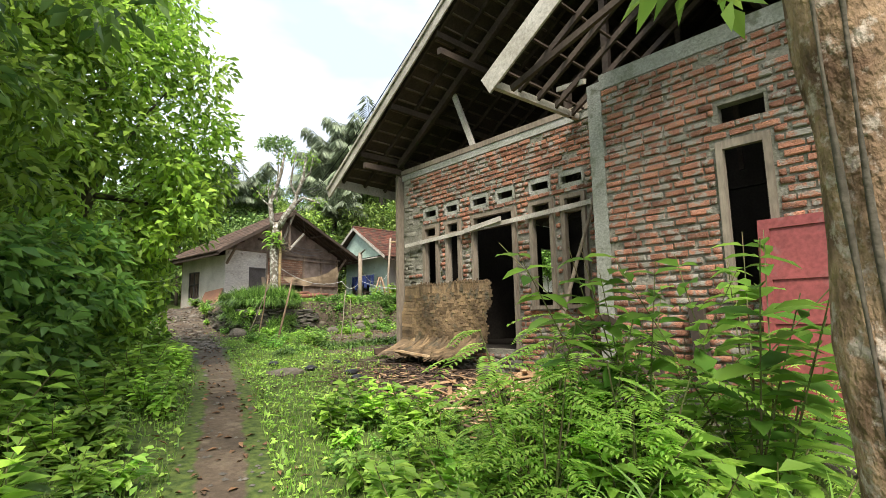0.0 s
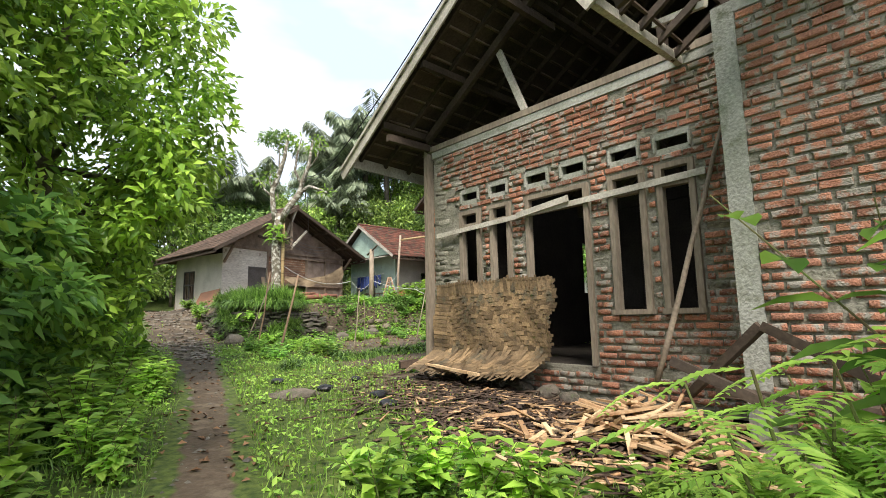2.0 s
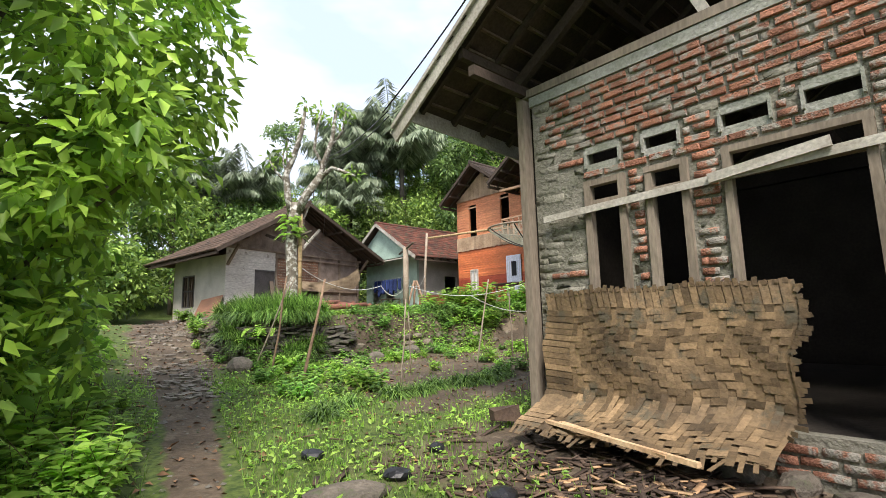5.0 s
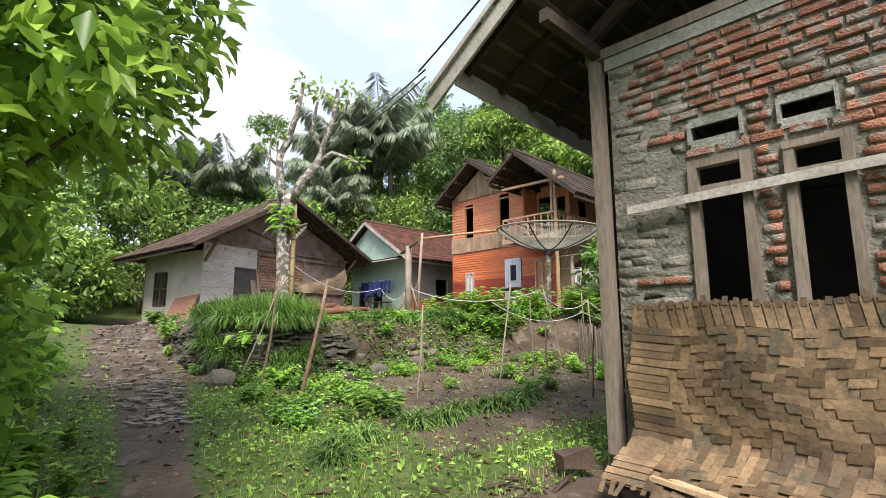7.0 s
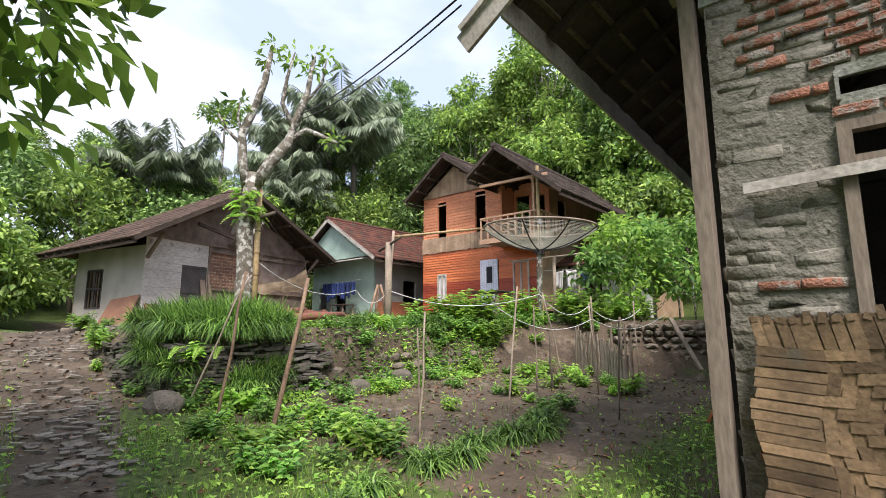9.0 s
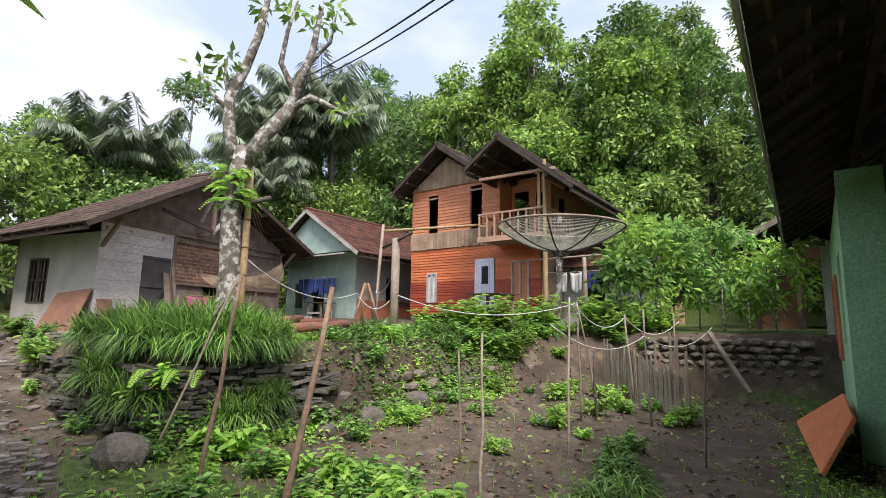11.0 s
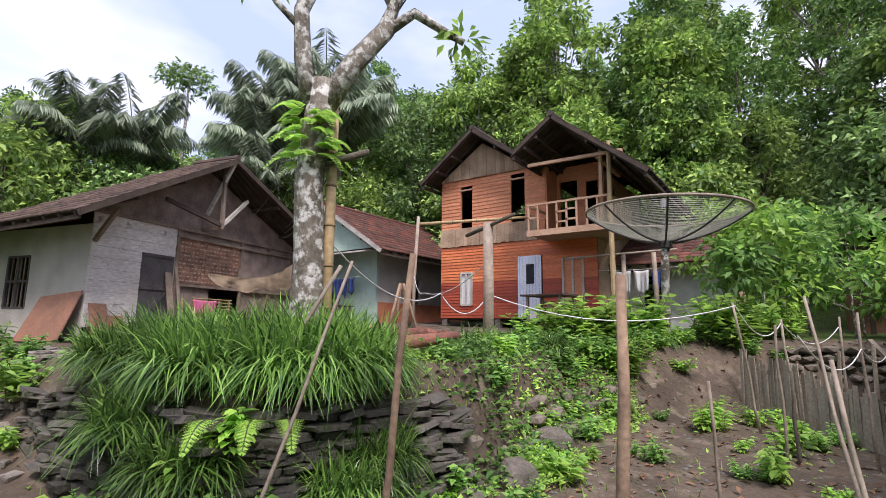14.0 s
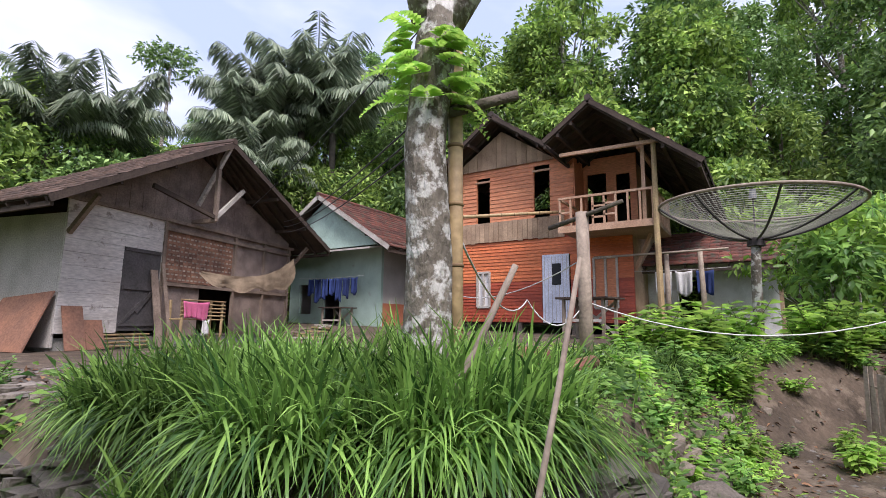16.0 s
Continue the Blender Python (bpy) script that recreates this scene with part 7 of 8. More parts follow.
def rack():
    t = thing("bamboo_rack", "small bamboo rack with shelf beside the door", "rack", H1 @ Matrix.Translation((2.6, -0.75, 0.0)) @ Matrix.Diagonal((1.65, 1.0, 1.0, 1)))
    for x in (0, 0.85):
        for y in (0, 0.4):
            bm = bmesh.new()
            tube(bm, [(x, y, 0.0), (x, y, 1.25)], [0.03, 0.028], 7)
            part("leg", bm, MAT["bamboo"], t)
    for k in range(6):
        bm = bmesh.new()
        tube(bm, [(-0.05, 0.0 + 0.08 * k, 0.75), (0.9, 0.0 + 0.08 * k, 0.75)], [0.022, 0.02], 6)
        part("shelf_slat", bm, MAT["bamboo"], t)
    for k in range(5):
        bm = bmesh.new()
        tube(bm, [(-0.05, -0.03, 0.85 + 0.1 * k), (0.9, -0.03, 0.85 + 0.1 * k)], [0.02, 0.02], 6)
        part("rail", bm, MAT["bamboo"], t)
    return t


rack()


def cloth(name, label, m, w, h, mat, seed, group="", folds=5):
    """A hanging cloth with folds and an uneven hem."""
    q = np.random.default_rng(seed)
    nu, nv = 14, 8
    ph = q.uniform(0, 6.28)
    V, F = [], []
    for j in range(nv + 1):
        for i in range(nu + 1):
            u, v = i / nu, j / nv
            V.append((w * (u - 0.5) * (1 - 0.15 * v), 0.05 * v * math.sin(folds * 6.28 * u + ph) + 0.02 * math.sin(9 * u), -h * v * (1 + 0.1 * math.sin(5 * u + ph)) - 0.03 * math.sin(3.14 * u)))
    for j in range(nv):
        for i in range(nu):
            a = j * (nu + 1) + i
            F.append((a, a + 1, a + nu + 2, a + nu + 1))
    ob = arrays(name, V, F, MAT[mat], smooth=True)
    ob.modifiers.new("thick", "SOLIDIFY").thickness = 0.008
    ob.matrix_world = m
    return tagged(ob, label, "cloth", group)


stick_rng = random.Random(71)
for k in range(22):
    bm = bmesh.new()
    L_, r_ = stick_rng.uniform(0.5, 1.3), stick_rng.uniform(0.03, 0.06)
    beam(bm, (-L_ / 2, 0, 0), (L_ / 2, 0.02, stick_rng.uniform(0.0, 0.05)), r_ * 2, r_)
    x_, y_ = stick_rng.uniform(5.4, 7.6), stick_rng.uniform(-2.6, -0.9)
    p_ = H1 @ Vector((x_, y_, 0))
    p_.z = float(ground_z(np.array(p_.x), np.array(p_.y))) + r_ * 0.6 + 0.05 * (k % 4)
    ob = part("split_wood", bm, MAT[("board_brown", "pale_wood", "bamboo")[k % 3]], None)
    ob.matrix_world = Matrix.Translation(p_) @ Matrix.Rotation(stick_rng.uniform(0, 3.1), 4, "Z")
    tagged(ob, "weathered piece of split wood lying on a heap", "firewood", group="wood heap beside the plank house")
cloth("pink_cloth", "crumpled pink cloth hung over the rack", H1 @ Matrix.Translation((3.0, -0.82, 1.22)), 0.9, 0.45, "pink", 1)
cloth("white_rag", "white rag hanging from the rack", H1 @ Matrix.Translation((3.35, -0.84, 0.75)), 0.25, 0.4, "white_cloth", 2)
def tarp():
    """Sacking slung from the wall to a pole, sagging and torn along its front hem."""
    g = np.random.default_rng(18)
    nu, nv = 34, 14
    vs = []
    for i in range(nu + 1):
        u = i / nu
        back = np.array([3.1 + 4.2 * u, -0.75, 2.05 - 0.05 * math.sin(math.pi * u) + 0.9 * u ** 3])
        drop = 0.16 + 0.62 * u ** 0.8 + 0.1 * math.sin(9 * u) + 0.06 * math.sin(23 * u)
        for j in range(nv + 1):
            v = j / nv
            fold = 0.06 * math.sin(15 * u + 2 * v + 3 * math.sin(4 * u)) * (0.3 + v) + g.normal(0, 0.008)
            p = back + np.array([0.05 * math.sin(6 * v + 4 * u), -0.12 * v + fold, -drop * v + fold * 0.3])
            vs.append(tuple(p))
    w = nv + 1
    fs = [(i * w + j, (i + 1) * w + j, (i + 1) * w + j + 1, i * w + j + 1) for i in range(nu) for j in range(nv)]
    ob = arrays("sack_tarp", vs, fs, MAT["sack"], smooth=True)
    ob.matrix_world = H1
    tagged(ob, "sagging brown sacking slung beneath the plank house eave", "tarp")


tarp()
for k in range(7):
    cloth("laundry", "dark blue garment hanging on the line", Matrix.Translation((17.5, 25.7 + 0.38 * k, 4.4)) @ Matrix.Rotation(radians(90 + 6 * math.sin(k * 3)), 4, "Z"), 0.34, 0.6 + 0.25 * (k % 3) / 2, "blue", 10 + k, "laundry by the mint house", 3)
rope("clothes_line", "thin line for laundry by the mint house", ((17.5, 25.2, 4.45), (17.5, 28.7, 4.45)), 0.04, 0.008)
for k in range(3):
    cloth("laundry", "garment hanging beside the orange house", Matrix.Translation((18.3, 14.2 + 0.5 * k, 4.2)) @ Matrix.Rotation(radians(88), 4, "Z"), 0.42, 0.6, ("blue", "white_cloth", "white_cloth")[k], 30 + k, "laundry by the orange house", 3)
rope("clothes_line", "thin line for laundry beside the orange house", ((18.3, 13.6, 4.25), (18.3, 16.0, 4.25)), 0.03, 0.008)


def bench(name, label, m):
    t = thing(name, label, "table", m)
    for x in (-0.45, 0.45):
        for y in (-0.3, 0.3):
            bm = bmesh.new()
            beam(bm, (x, y, 0), (x, y, 0.85), 0.06, 0.06)
            part("leg", bm, MAT["old_wood"], t)
    for p, q in (((-0.45, -0.3, 0.1), (0.45, -0.3, 0.8)), ((-0.45, -0.3, 0.8), (0.45, -0.3, 0.1)), ((-0.45, 0.3, 0.4), (0.45, 0.3, 0.4))):
        bm = bmesh.new()
        beam(bm, p, q, 0.03, 0.06)
        part("brace", bm, MAT["pale_wood"], t)
    for k in range(4):
        bm = bmesh.new()
        box(bm, -0.6, 0.6, -0.42 + 0.21 * k, -0.22 + 0.21 * k, 0.85, 0.885, 0.006)
        part("top_board", bm, MAT["dark_wood"], t)
    return t


bench("work_bench", "rough wooden work bench before the orange house", Matrix.Translation((16.2, 16.6, gz(16.2, 16.6))) @ Matrix.Rotation(radians(80), 4, "Z") @ Matrix.Scale(1.15, 4))
bench("wash_table", "low wooden table with pots before the mint house", Matrix.Translation((17.4, 26.4, 2.4)) @ Matrix.Rotation(radians(90), 4, "Z"))
pole("scaffold_post", "bamboo post beside the orange house", [(17.6, 15.0, 2.4), (17.65, 15.0, 4.6)], [0.07, 0.06], "bamboo_grey", "posts by the orange house")
pole("scaffold_post", "bamboo post beside the orange house", [(17.9, 14.2, 2.4), (17.9, 14.25, 4.7)], [0.07, 0.06], "bamboo_grey", "posts by the orange house")
pole("scaffold_bar", "thin bamboo bar beside the orange house", [(17.3, 16.6, 4.55), (17.7, 13.6, 4.65)], [0.03, 0.03], "bamboo_grey")


# ---- kitchen lean-to and the shed at the yard's end ----
def kitchen():
    h = thing("kitchen_hut", "white-walled kitchen hut with red tiled roof", "hut")
    bm = bmesh.new()
    panel(bm, "x", 20.2, 0.1, 12.6, 16.4, 2.2, 4.6, ((14.4, 15.1, 2.5, 4.2),))
    part("front_wall", bm, MAT["white_cloth"], h)
    bm = bmesh.new()
    panel(bm, "y", 12.5, 0.1, 20.2, 23.5, 2.2, 4.7)
    part("side_wall", bm, MAT["raw_board"], h)
    r = sub_empty("roof", h)
    r.matrix_local = Matrix.Translation((22.0, 14.4, 0)) @ Matrix.Rotation(radians(90), 4, "Z")
    gable_roof(r, MAT["tile"], -2.4, 2.1, 0.0, 5.7, ((2.6, 4.5), (-2.4, 4.5)), (9, 16))
    return h


kitchen()


def shed():
    h = thing("woven_shed", "dim shed with woven bamboo walls and tiled roof", "shed")
    base = gz(19.5, 10)
    bm = bmesh.new()
    panel(bm, "x", 19.6, 0.06, 6.9, 9.9, base - 0.2, 4.75, ((7.9, 8.7, base, 4.2),))
    panel(bm, "y", 9.84, 0.06, 19.66, 23.0, base - 0.2, 4.75)
    part("wall", bm, MAT["weave_dark"], h)
    for y in (7.0, 7.9, 8.8, 9.7):
        bm = bmesh.new()
        beam(bm, (18.6, y, gz(18.6, y) - 0.1), (18.6, y, 4.95), 0.09, 0.09)
        part("post", bm, MAT["dark_wood"], h)
    r = sub_empty("roof", h)
    gable_roof(r, MAT["tile_brown"], 18.1, 23.2, 8.4, 5.75, ((10.15, 4.75), (6.4, 4.75)), (8, 18))
    for y in (10.2, 6.35):
        bm = bmesh.new()
        beam(bm, (18.07, 8.4, 5.7), (18.07, y, 4.7), 0.03, 0.15)
        part("barge_board", bm, MAT["old_wood"], r)
    return h


shed()
bm = bmesh.new()
vs = [Vector(p) for p in ((9.4, 8.5, 1.0), (12.5, 8.8, 1.05), (12.3, 8.2, 1.55), (9.4, 8.2, 1.6))]
bm.faces.new([bm.verts.new(v) for v in vs])
bm.normal_update()
bmesh.ops.solidify(bm, geom=bm.faces[:], thickness=0.04)
tagged(part("board", bm, MAT["rust_bright"]), "bright orange board leaning on the house wall", "board")
slat("prop_pole", "weathered pole propped in the yard", (13.3, 9.5, 1.35), (13.9, 10.2, 2.4), 0.08, 0.08, "bamboo_grey", cat="pole")


# ---- undergrowth ----
def free_ground(x, y, path_gap=0.36):
    """Where weeds may stand: off the path, out of the house and clear of the walking line."""
    d, _ = line_distance(PATH_LINE, x, y)
    ok = d > path_gap
    ok &= ~((x > WX - 0.25) & (y < 7.8) & (y > -4))
    return ok


def scatter(n, seed, x0, x1, y0, y1, weight):
    q = np.random.default_rng(seed)
    x, y = q.uniform(x0, x1, n), q.uniform(y0, y1, n)
    ok = free_ground(x, y) & (q.random(n) < weight(x, y))
    return q, x[ok], y[ok]


def lawn(x, y):
    """Density of low growth."""
    patch = 0.55 + 0.45 * waves(x * 1.3 + 3, y * 1.1)
    chips_ = np.exp(-((x - 4.9) / 1.1) ** 2 - ((y - 4.2) / 2.3) ** 2)
    yard = smooth01(5.2, 6.4, x) * smooth01(8.2, 9.4, y) * (1 - smooth01(13.4, 14.0, y))
    ramp = smooth01(12.5, 15, y) * (1 - smooth01(0.9, 1.6, line_distance(PATH_LINE, x, y)[0]))
    terrace = smooth01(6.6, 7.4, x) * smooth01(16.5, 17.5, y)
    return np.clip(patch * (1 - 0.92 * chips_) * (1 - 0.9 * yard) * (1 - 0.9 * ramp) * (1 - 0.9 * terrace), 0, 1)


# short grass
q, x, y = scatter(150000, 1, -5, 9.5, -3, 17, lawn)
n = len(x)
a, L = q.uniform(0, 6.28, n), q.uniform(0.04, 0.13, n)
base = np.stack([x, y, ground_z(x, y) - 0.01], 1)
w = q.uniform(0.005, 0.009, n)
side = np.stack([np.cos(a), np.sin(a), np.zeros(n)], 1) * w[:, None]
tip = base + np.stack([np.cos(a + 1.57) * L * q.uniform(0.1, 0.8, n), np.sin(a + 1.57) * L * q.uniform(0.1, 0.8, n), L], 1)
v = np.stack([base - side, base + side, tip], 1).reshape(-1, 3)
tagged(arrays("grass", v, np.arange(3 * n).reshape(-1, 3), MAT["grass"]), "short bright green grass beside the path", "grass", kind="stuff")

# low creeping weeds: small leaf pairs near the ground
q, x, y = scatter(90000, 2, -5, 14, -3, 17.5, lambda x, y: lawn(x, y) * 0.9)
n = len(x)
c = np.stack([x, y, ground_z(x, y) + q.uniform(0.0, 0.12, n) * (0.5 + waves(x * 0.8, y * 0.8) * 0.5)], 1)
d = unit(q, n)
d[:, 2] = np.abs(d[:, 2]) * 0.5 + 0.05
nn = unit(q, n) * 0.5
nn[:, 2] += 1
L = q.uniform(0.03, 0.09, n)
v, f = leaf_arrays(c, d, nn, L, L * 0.55)
tagged(arrays("creeping_weeds", v, f, MAT["leaf_bright"]), "low bright green creeping weeds", "weeds", kind="stuff")

# weeds over the bank and the terrace front
q, x, y = scatter(60000, 3, 5.2, 15, 13.2, 17.2, lambda x, y: np.exp(-((line_distance(EDGE, x, y)[0] - 0.1) / 0.55) ** 2) * (0.45 + 0.55 * waves(x * 2.1, y * 1.9)) * (0.6 + 0.4 * smooth01(7.3, 8.5, x)))
n = len(x)
c = np.stack([x, y, ground_z(x, y) + q.uniform(0.0, 0.2, n)], 1)
d = unit(q, n)
d[:, 2] = np.abs(d[:, 2]) * 0.4
nn = unit(q, n) * 0.6
nn[:, 2] += 1
L = q.uniform(0.05, 0.13, n)
v, f = leaf_arrays(c, d, nn, L, L * 0.5)
tagged(arrays("bank_weeds", v, f, MAT["leaf_bush"]), "leafy weeds growing over the earth bank", "weeds", kind="stuff")

# leaf litter
q = np.random.default_rng(9)
x, y = q.uniform(-1, 15, 6500), q.uniform(1, 20, 6500)
ok = ((x < 6.4) | (y < 13.9)) & ~((x > 5.2) & (y < 8)) & ((y > 9) | (line_distance(PATH_LINE, x, y)[0] < 0.6) | (x > 4))
x, y = x[ok], y[ok]
n = len(x)
d = unit(q, n)
d[:, 2] *= 0.15
v, f = leaf_arrays(np.stack([x, y, ground_z(x, y) + 0.015], 1), d, np.tile((0, 0, 1.0), (n, 1)) + q.normal(0, 0.3, (n, 3)), q.uniform(0.04, 0.13, n), q.uniform(0.02, 0.06, n))
tagged(arrays("leaf_litter", v, f, MAT["leaf_litter"]), "fallen brown leaves on the earth", "litter", kind="stuff")


# bright low growth on the bank's slope
q, x, y = scatter(26000, 6, 6.2, 13.5, 12.9, 15.0, lambda x, y: np.exp(-((line_distance(EDGE, x, y)[0] - 0.45) / 0.45) ** 2) * np.clip(0.4 + waves(x * 1.7 + 1, y * 2.3), 0, 1))
n = len(x)
d, nn = unit(q, n), unit(q, n) * 0.6
d[:, 2] = np.abs(d[:, 2]) * 0.4
nn[:, 2] += 1
L = q.uniform(0.03, 0.09, n)
v, f = leaf_arrays(np.stack([x, y, ground_z(x, y) + q.uniform(0.0, 0.1, n)], 1), d, nn, L, L * 0.6)
tagged(arrays("bank_herbs", v, f, MAT["leaf_bright"]), "bright yellow-green herbs on the earth bank", "weeds", kind="stuff")

# pebbles and clods on the bare earth
q = np.random.default_rng(19)
x, y = q.uniform(-1, 15, 9000), q.uniform(0, 22, 9000)
near = line_distance(PATH_LINE, x, y)[0]
ok = (near < np.interp(y, [0, 10, 14, 22], [0.3, 0.4, 1.0, 1.8])) | ((x > 6.5) & (y > 9) & (y < 14)) | ((x > 6.6) & (y > 17))
x, y = x[ok], y[ok]
n = len(x)
r = q.uniform(0.008, 0.03, n) * (1 + 0.8 * (q.random(n) > 0.93))
turn = q.uniform(0, 6.28, n)
ring = [np.stack([x + r * np.cos(turn + 1.5708 * k) * q.uniform(0.8, 1.4, n), y + r * np.sin(turn + 1.5708 * k) * q.uniform(0.8, 1.4, n), ground_z(x, y) + r * 0.1], 1) for k in range(4)]
top = np.stack([x + r * q.uniform(-0.3, 0.3, n), y + r * q.uniform(-0.3, 0.3, n), ground_z(x, y) + r * q.uniform(0.5, 0.9, n)], 1)
v = np.stack(ring + [top], 1).reshape(-1, 3)
i = np.arange(n) * 5
f = np.concatenate([np.stack([i + k, i + (k + 1) % 4, i + 4], 1) for k in range(4)])
tagged(arrays("pebbles", v, f, MAT["stone_grey"]), "small grey pebbles and clods on bare earth", "pebbles", kind="stuff")


def weed(name, label, seed, height, stems, leaf, mat, group, pairs=7, m=None, broad=False):
    """A broad-leaved weed: a few stems with pairs of leaves."""
    q = np.random.default_rng(seed)
    t = thing(name, label, "plant", m, group)
    bm = bmesh.new()
    C, D, Nn, L = [], [], [], []
    for k in range(stems):
        a, h = q.uniform(0, 6.28), height * q.uniform(0.55, 1.1)
        lean_ = q.uniform(0.2, 0.85) * h
        p0 = np.array([q.normal(0, 0.06), q.normal(0, 0.06), -0.03])
        p1 = p0 + np.array([math.cos(a) * lean_, math.sin(a) * lean_, h])
        tube(bm, [tuple(p0), tuple((p0 + p1) / 2 + np.array([0, 0, 0.04])), tuple(p1)], [0.008, 0.006, 0.003], 5)
        for j in range(pairs):
            s = 0.25 + 0.78 * j / pairs
            b = q.uniform(0, 6.28)
            for e in (0, 3.14):
                C.append(p0 + (p1 - p0) * s)
                D.append((math.cos(b + e), math.sin(b + e), q.uniform(-0.1, 0.45)))
                Nn.append((q.normal(0, 0.25), q.normal(0, 0.25), 1))
                L.append(leaf * q.uniform(0.7, 1.25) * (1.15 - 0.5 * abs(s - 0.55)))
    part("stem", bm, MAT["stem"], t)["kind"] = "stuff"
    L = np.array(L)
    v, f = broad_leaves(np.array(C), np.array(D), np.array(Nn), L, L * 0.52) if broad else leaf_arrays(np.array(C), np.array(D), np.array(Nn), L, L * 0.5, 0.18)
    arrays("foliage", v, f, MAT[mat], t)
    return t


def feathery(name, label, seed, height, stems, mat, group, m):
    """A shrub with feathered leaves: many small leaflets on both sides of arching ribs."""
    q = np.random.default_rng(seed)
    t = thing(name, label, "shrub", m, group)
    bm = bmesh.new()
    C, D, Nn, L = [], [], [], []
    for k in range(stems):
        a, h = q.uniform(0, 6.28), height * q.uniform(0.6, 1.08)
        p0 = np.array([q.normal(0, 0.05), q.normal(0, 0.05), -0.03])
        p1 = p0 + np.array([math.cos(a) * h * 0.35, math.sin(a) * h * 0.35, h])
        tube(bm, [tuple(p0), tuple((p0 + p1) / 2), tuple(p1)], [0.013, 0.01, 0.005], 5)
        for j in range(9):
            s = 0.3 + 0.7 * j / 8
            o = p0 + (p1 - p0) * s
            b = q.uniform(0, 6.28)
            up, rl = q.uniform(0.0, 0.5), q.uniform(0.28, 0.5)
            rib = [o + np.array([math.cos(b) * rl * u, math.sin(b) * rl * u, rl * (up * u - 0.45 * u * u)]) for u in np.linspace(0, 1, 13)]
            sd = np.array([-math.sin(b), math.cos(b), 0])
            for i in range(1, 13):
                al = rib[i] - rib[i - 1]
                al /= np.linalg.norm(al)
                for e in (-1, 1):
                    C.append(rib[i])
                    D.append(sd * e + al * 0.5)
                    Nn.append((q.normal(0, 0.15), q.normal(0, 0.15), 1))
                    L.append(0.085 * (1.1 - 0.6 * abs(i / 12 - 0.4)))
    part("stem", bm, MAT["stem"], t)["kind"] = "stuff"
    L = np.array(L)
    v, f = leaf_arrays(np.array(C), np.array(D), np.array(Nn), L, L * 0.34, 0.1)
    arrays("foliage", v, f, MAT[mat], t)
    return t


MAT["leaf_shrub"] = leaf_material("leaf_shrub", (0.07, 0.2, 0.015), (0.24, 0.44, 0.03), 0.4)
MAT["stem"] = material("stem", (0.11, 0.15, 0.04), (0.13, 0.1, 0.05), 0.7, 5, 30, 0.2)
wk = [weed("broad_weed", "bright green broad-leaved weed", 400, 0.42, 6, 0.15, "leaf_bright", "weeds beside the path", m=at(-0.9, 2.6), broad=True),
      weed("leafy_weed", "green leafy weed with many small leaves", 401, 0.34, 8, 0.1, "leaf_bush", "weeds beside the path", 9, m=at(-1.3, 3.2)),
      weed("tall_weed", "tall green weed with long leaves", 402, 0.7, 6, 0.19, "leaf_mid", "weeds beside the path", 8, m=at(-1.0, 3.9))]
q = np.random.default_rng(44)
for k in range(150):
    y = q.uniform(-1.0, 12.5)
    gap = q.uniform(0.62, 2.6)
    x = float(np.interp(y, PATH_LINE[:, 1], PATH_LINE[:, 0])) - gap
    s = q.uniform(0.6, 1.15) * (0.75 if gap < 0.9 else 1.0)
    copy_thing(wk[int(q.integers(3))], at(x, y, 0, q.uniform(0, 360), s))
for k in range(135):
    y = q.uniform(-0.2, 4.2)
    x = float(np.interp(y, PATH_LINE[:, 1], PATH_LINE[:, 0])) + q.uniform(0.95, 3.4)
    if x > 4.9 or (y > 2.6 and x > 3.3) or (x < 2.6 and y < 0.5):
        continue
    copy_thing(wk[int(q.integers(3))], at(x, y, 0, q.uniform(0, 360), q.uniform(0.55, 1.1) * (0.8 if y > 2.2 else 1.0)))
for k in range(70):
    x, y = q.uniform(3.2, 6.2), q.uniform(10.5, 14.2)
    if float(line_distance(PATH_LINE, np.array(x), np.array(y))[0]) < 1.1:
        continue
    copy_thing(wk[int(q.integers(2))], at(x, y, 0, q.uniform(0, 360), q.uniform(0.5, 1.0)))
for k in range(34):
    x, y = q.uniform(7.5, 12.5), q.uniform(10.0, 13.3)
    copy_thing(wk[int(q.integers(2))], at(x, y, 0, q.uniform(0, 360), q.uniform(0.4, 0.9)))
for k in range(60):
    u = q.uniform(0.5, 8.5)
    i = int(u)
    p = EDGE[i] + (EDGE[i + 1] - EDGE[i]) * (u - i) + q.normal(0, 0.3, 2)
    copy_thing(wk[int(q.integers(2))], at(p[0], p[1], 0, q.uniform(0, 360), q.uniform(0.5, 1.0)))
# dense growth on the terrace lip in front of the orange house and round the foot of the dish
for k in range(46):
    x = q.uniform(9.9, 13.2)
    y = 14.25 - 0.33 * (x - 10.0) + q.normal(0.1, 0.3)
    if math.hypot(x - 13.17, y - 13.0) > 0.25:
        copy_thing(wk[(1, 1, 2)[k % 3]], at(x, y, 0, q.uniform(0, 360), q.uniform(0.75, 1.25)))
for k in range(40):
    x = q.uniform(13.2, 16.0)
    copy_thing(wk[(1, 2)[k % 2]], at(x, 12.35 - 0.22 * (x - 13.0) + q.normal(0, 0.35), 0, q.uniform(0, 360), q.uniform(0.7, 1.2)))
for k in range(9):
    x = q.uniform(9.9, 12.6)
    copy_thing(tufts[-1], at(x, 14.3 - 0.33 * (x - 10.0) + q.normal(0.1, 0.15), 0, q.uniform(0, 360), q.uniform(0.38, 0.55)))

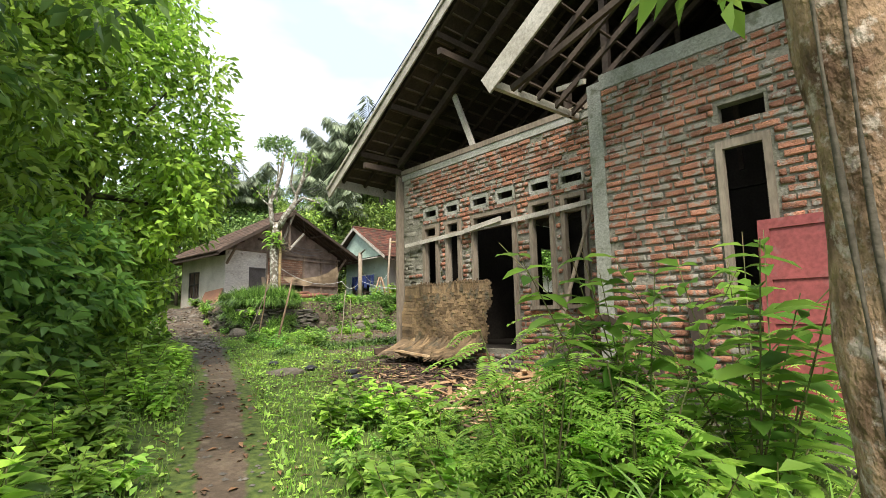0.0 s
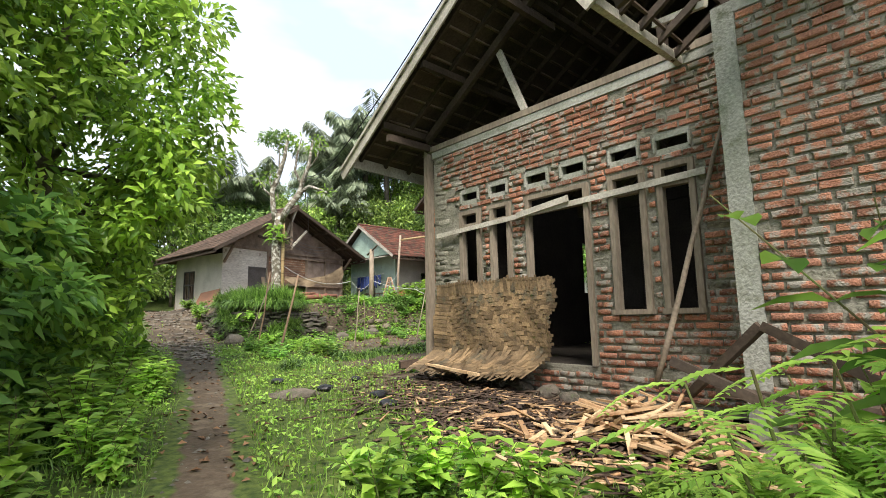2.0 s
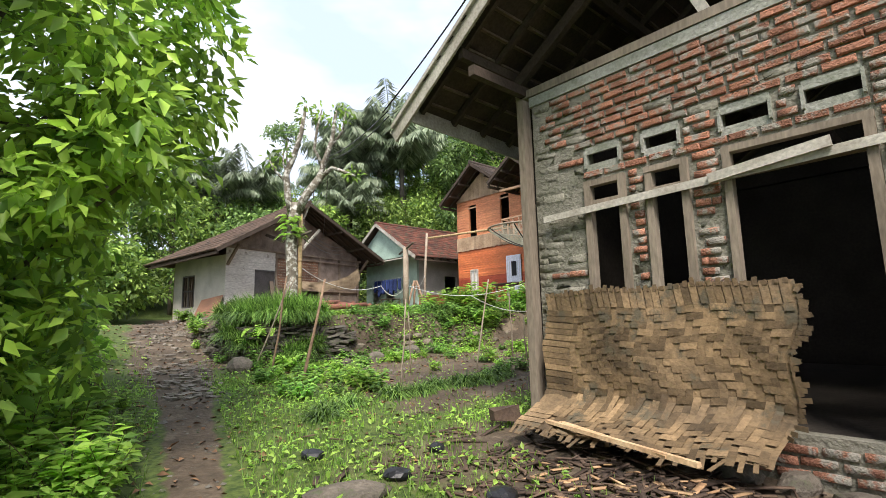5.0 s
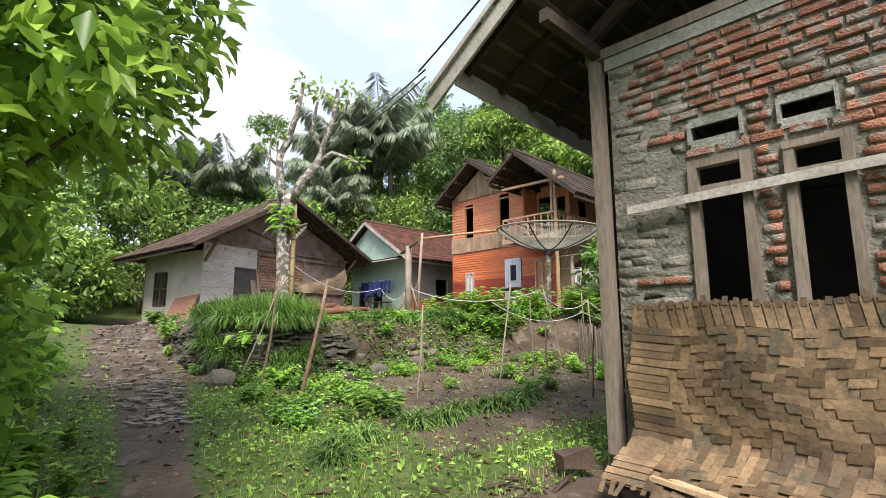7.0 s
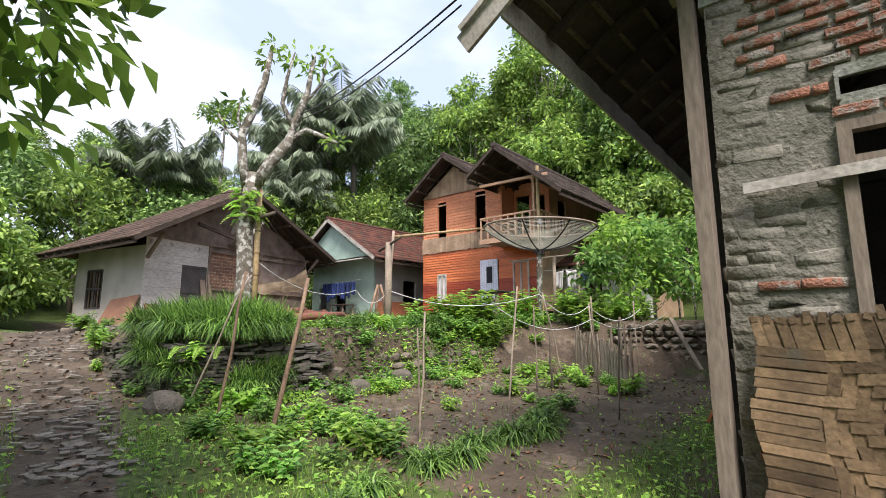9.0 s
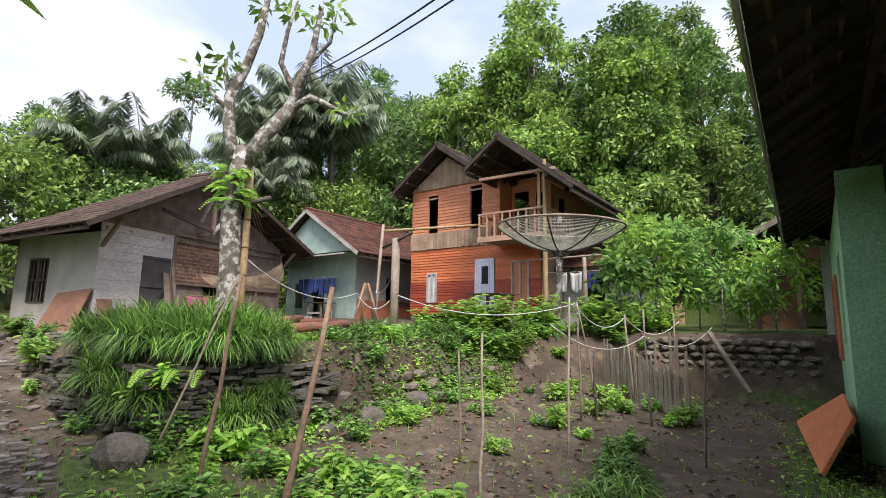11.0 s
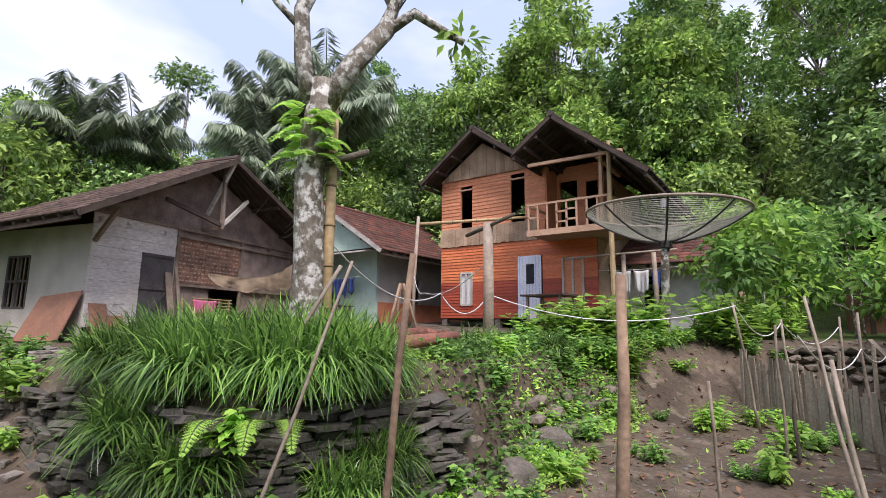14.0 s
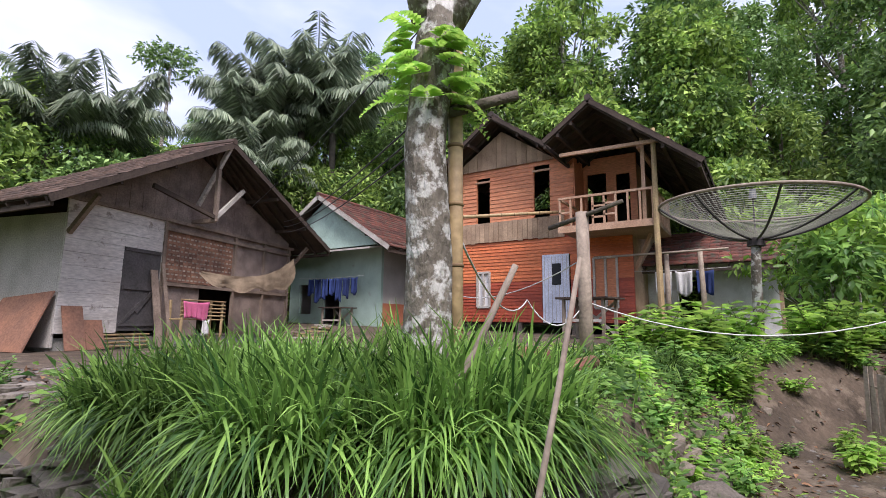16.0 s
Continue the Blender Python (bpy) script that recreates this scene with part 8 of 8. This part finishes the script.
fk = feathery("feathery_shrub", "feathery bright green shrub with fern-like leaves", 410, 1.25, 9, "leaf_bright", "feathery shrubs by the brick house", at(2.45, 1.35))
for x, y, s in ((2.95, 1.15, 1.0), (2.1, 0.95, 0.85), (2.7, 0.7, 0.9), (3.4, 0.8, 0.7), (3.7, 1.35, 0.5), (4.3, 0.9, 0.55), (4.3, 1.6, 0.45), (3.2, 1.9, 0.45), (2.2, 2.0, 0.45), (4.0, 0.4, 0.7), (4.6, 0.2, 0.8)):
    copy_thing(fk, at(x, y, 0, q.uniform(0, 360), s))
big = weed("large_leaf_shrub", "shrub with large bright green leaves", 420, 1.75, 14, 0.23, "leaf_shrub", "large-leaved shrubs", 9, at(3.35, 0.95), True)
copy_thing(big, at(3.4, 0.15, 0, 200, 1.1))


def fern(seed, m, way):
    """One bright fern frond arching out: side pinnae with small lobes on both edges."""
    q = np.random.default_rng(seed)
    t = thing("fern_frond", "bright yellow-green fern frond hanging from the bank", "fern", m, "ferns under the grass clump")
    w = np.array([math.cos(way), math.sin(way), 0.0])
    sd = np.array([-w[1], w[0], 0.0])
    rib = [w * 0.3 * u + np.array([0, 0, 0.12 * u - 0.24 * u * u]) for u in np.linspace(0, 1, 15)]
    bm = bmesh.new()
    tube(bm, [tuple(p) for p in rib], [0.004] * 15, 4)
    part("rib", bm, MAT["stem"], t)
    C, D, L = [], [], []
    for i in range(2, 15):
        al = rib[i] - rib[i - 1]
        al /= np.linalg.norm(al)
        reach = 0.13 * (1.12 - i / 14) ** 0.8
        for e in (-1, 1):
            out = sd * e + al * 0.55 + np.array([0, 0, -0.12])
            out /= np.linalg.norm(out)
            for j in range(1, 9):
                base = rib[i] + out * reach * j / 8
                for f in (-1, 1):
                    C.append(base)
                    D.append(out * 0.7 + f * (al - out * (al @ out)))
                    L.append(0.026 * (1.15 - j / 9) * q.uniform(0.8, 1.2))
    L = np.array(L)
    v, f = leaf_arrays(np.array(C), np.array(D), np.tile((0, 0, 1.0), (len(C), 1)) + q.normal(0, 0.1, (len(C), 3)), L, L * 0.55, 0.05)
    arrays("foliage", v, f, MAT["leaf_fern"], t)


MAT["leaf_fern"] = leaf_material("leaf_fern", (0.3, 0.55, 0.04), (0.5, 0.75, 0.08), 0.45)
for k, (x, y, turn) in enumerate(((5.22, 14.22, 3.75), (5.4, 14.02, 3.95), (5.55, 13.86, 4.15))):
    fern(700 + k, Matrix.Translation((x, y, 1.93)), turn)

# rough trunk beside the start
random.seed(14)
t = thing("roadside_tree", "rough flaky brown tree trunk beside the path", "tree", at(1.24, -0.84))
bm = bmesh.new()
tube(bm, wiggle((0.04, 0, -0.2), (-0.02, 0.05, 3.6), 14, 0.012), [0.15] + [0.115 + 0.01 * math.sin(k * 1.7) for k in range(14)], 18, 0.07)
part("trunk", bm, MAT["bark_brown"], t, smooth=True)
for k, a in enumerate((2.9, 3.35)):
    bm = bmesh.new()
    tube(bm, [(0.03 - 0.017 * z + 0.122 * math.cos(a + 0.12 * math.sin(z * 2.1 + k)), 0.014 * z + 0.122 * math.sin(a + 0.12 * math.sin(z * 2.1 + k)), z) for z in np.linspace(0.1, 3.4, 22)], [0.007 + 0.003 * math.sin(j * 1.3 + k) for j in range(22)], 6)
    part("climbing_root", bm, MAT["limb"], t, smooth=True)
g = np.random.default_rng(15)
crown("crown", g, [(-0.2 + g.normal(0, 0.5), 0.3 + g.normal(0, 0.5), 3.5 + g.normal(0, 0.3)) for k in range(26)], 22, 0.3, 0.19, 0.09, MAT["leaf_bright"], t, keep=lambda p: p[:, 2] > 2.9)


# ---- brick pieces of the walls ----
lay_bricks(front_wall, FX, 2.5, 7.5, BASE - 0.3, BEAM_Z, MAIN_CLEAR, lambda y, z: z > 3.0 and 2.6 < y < 6.9, 1, bare=lambda y, z: 0.9 * (y > 6.72 + 0.12 * math.sin(z * 9)) * (2.5 < z < 3.75) + 0.3 * (y > 6.8) + 0.85 * (y > 7.15 + 0.1 * math.sin(z * 5)) + 0.06)
lay_bricks(wing_wall, WX, -2.6, 2.25, BASE - 0.3, BEAM_Z, [(h[0] - 0.03, h[1] + 0.03, h[2], h[3] + 0.03) for h in WING_HOLES], lambda y, z: z > 2.2 and y > -0.2, 2)

# rusty tie wires left in the joints
random.seed(31)
for k in range(12):
    y, z = 2.9 + 0.37 * k, 4.08 + 0.1 * math.sin(k * 1.9)
    bm = bmesh.new()
    tube(bm, [(FX, y, z), (FX - 0.06, y - 0.03, z - 0.02), (FX - 0.1, y - random.uniform(0.05, 0.3), z + random.uniform(-0.14, 0.03))], [0.004, 0.004, 0.003], 4)
    part("tie_wire", bm, MAT["metal_dark"], brick_house)
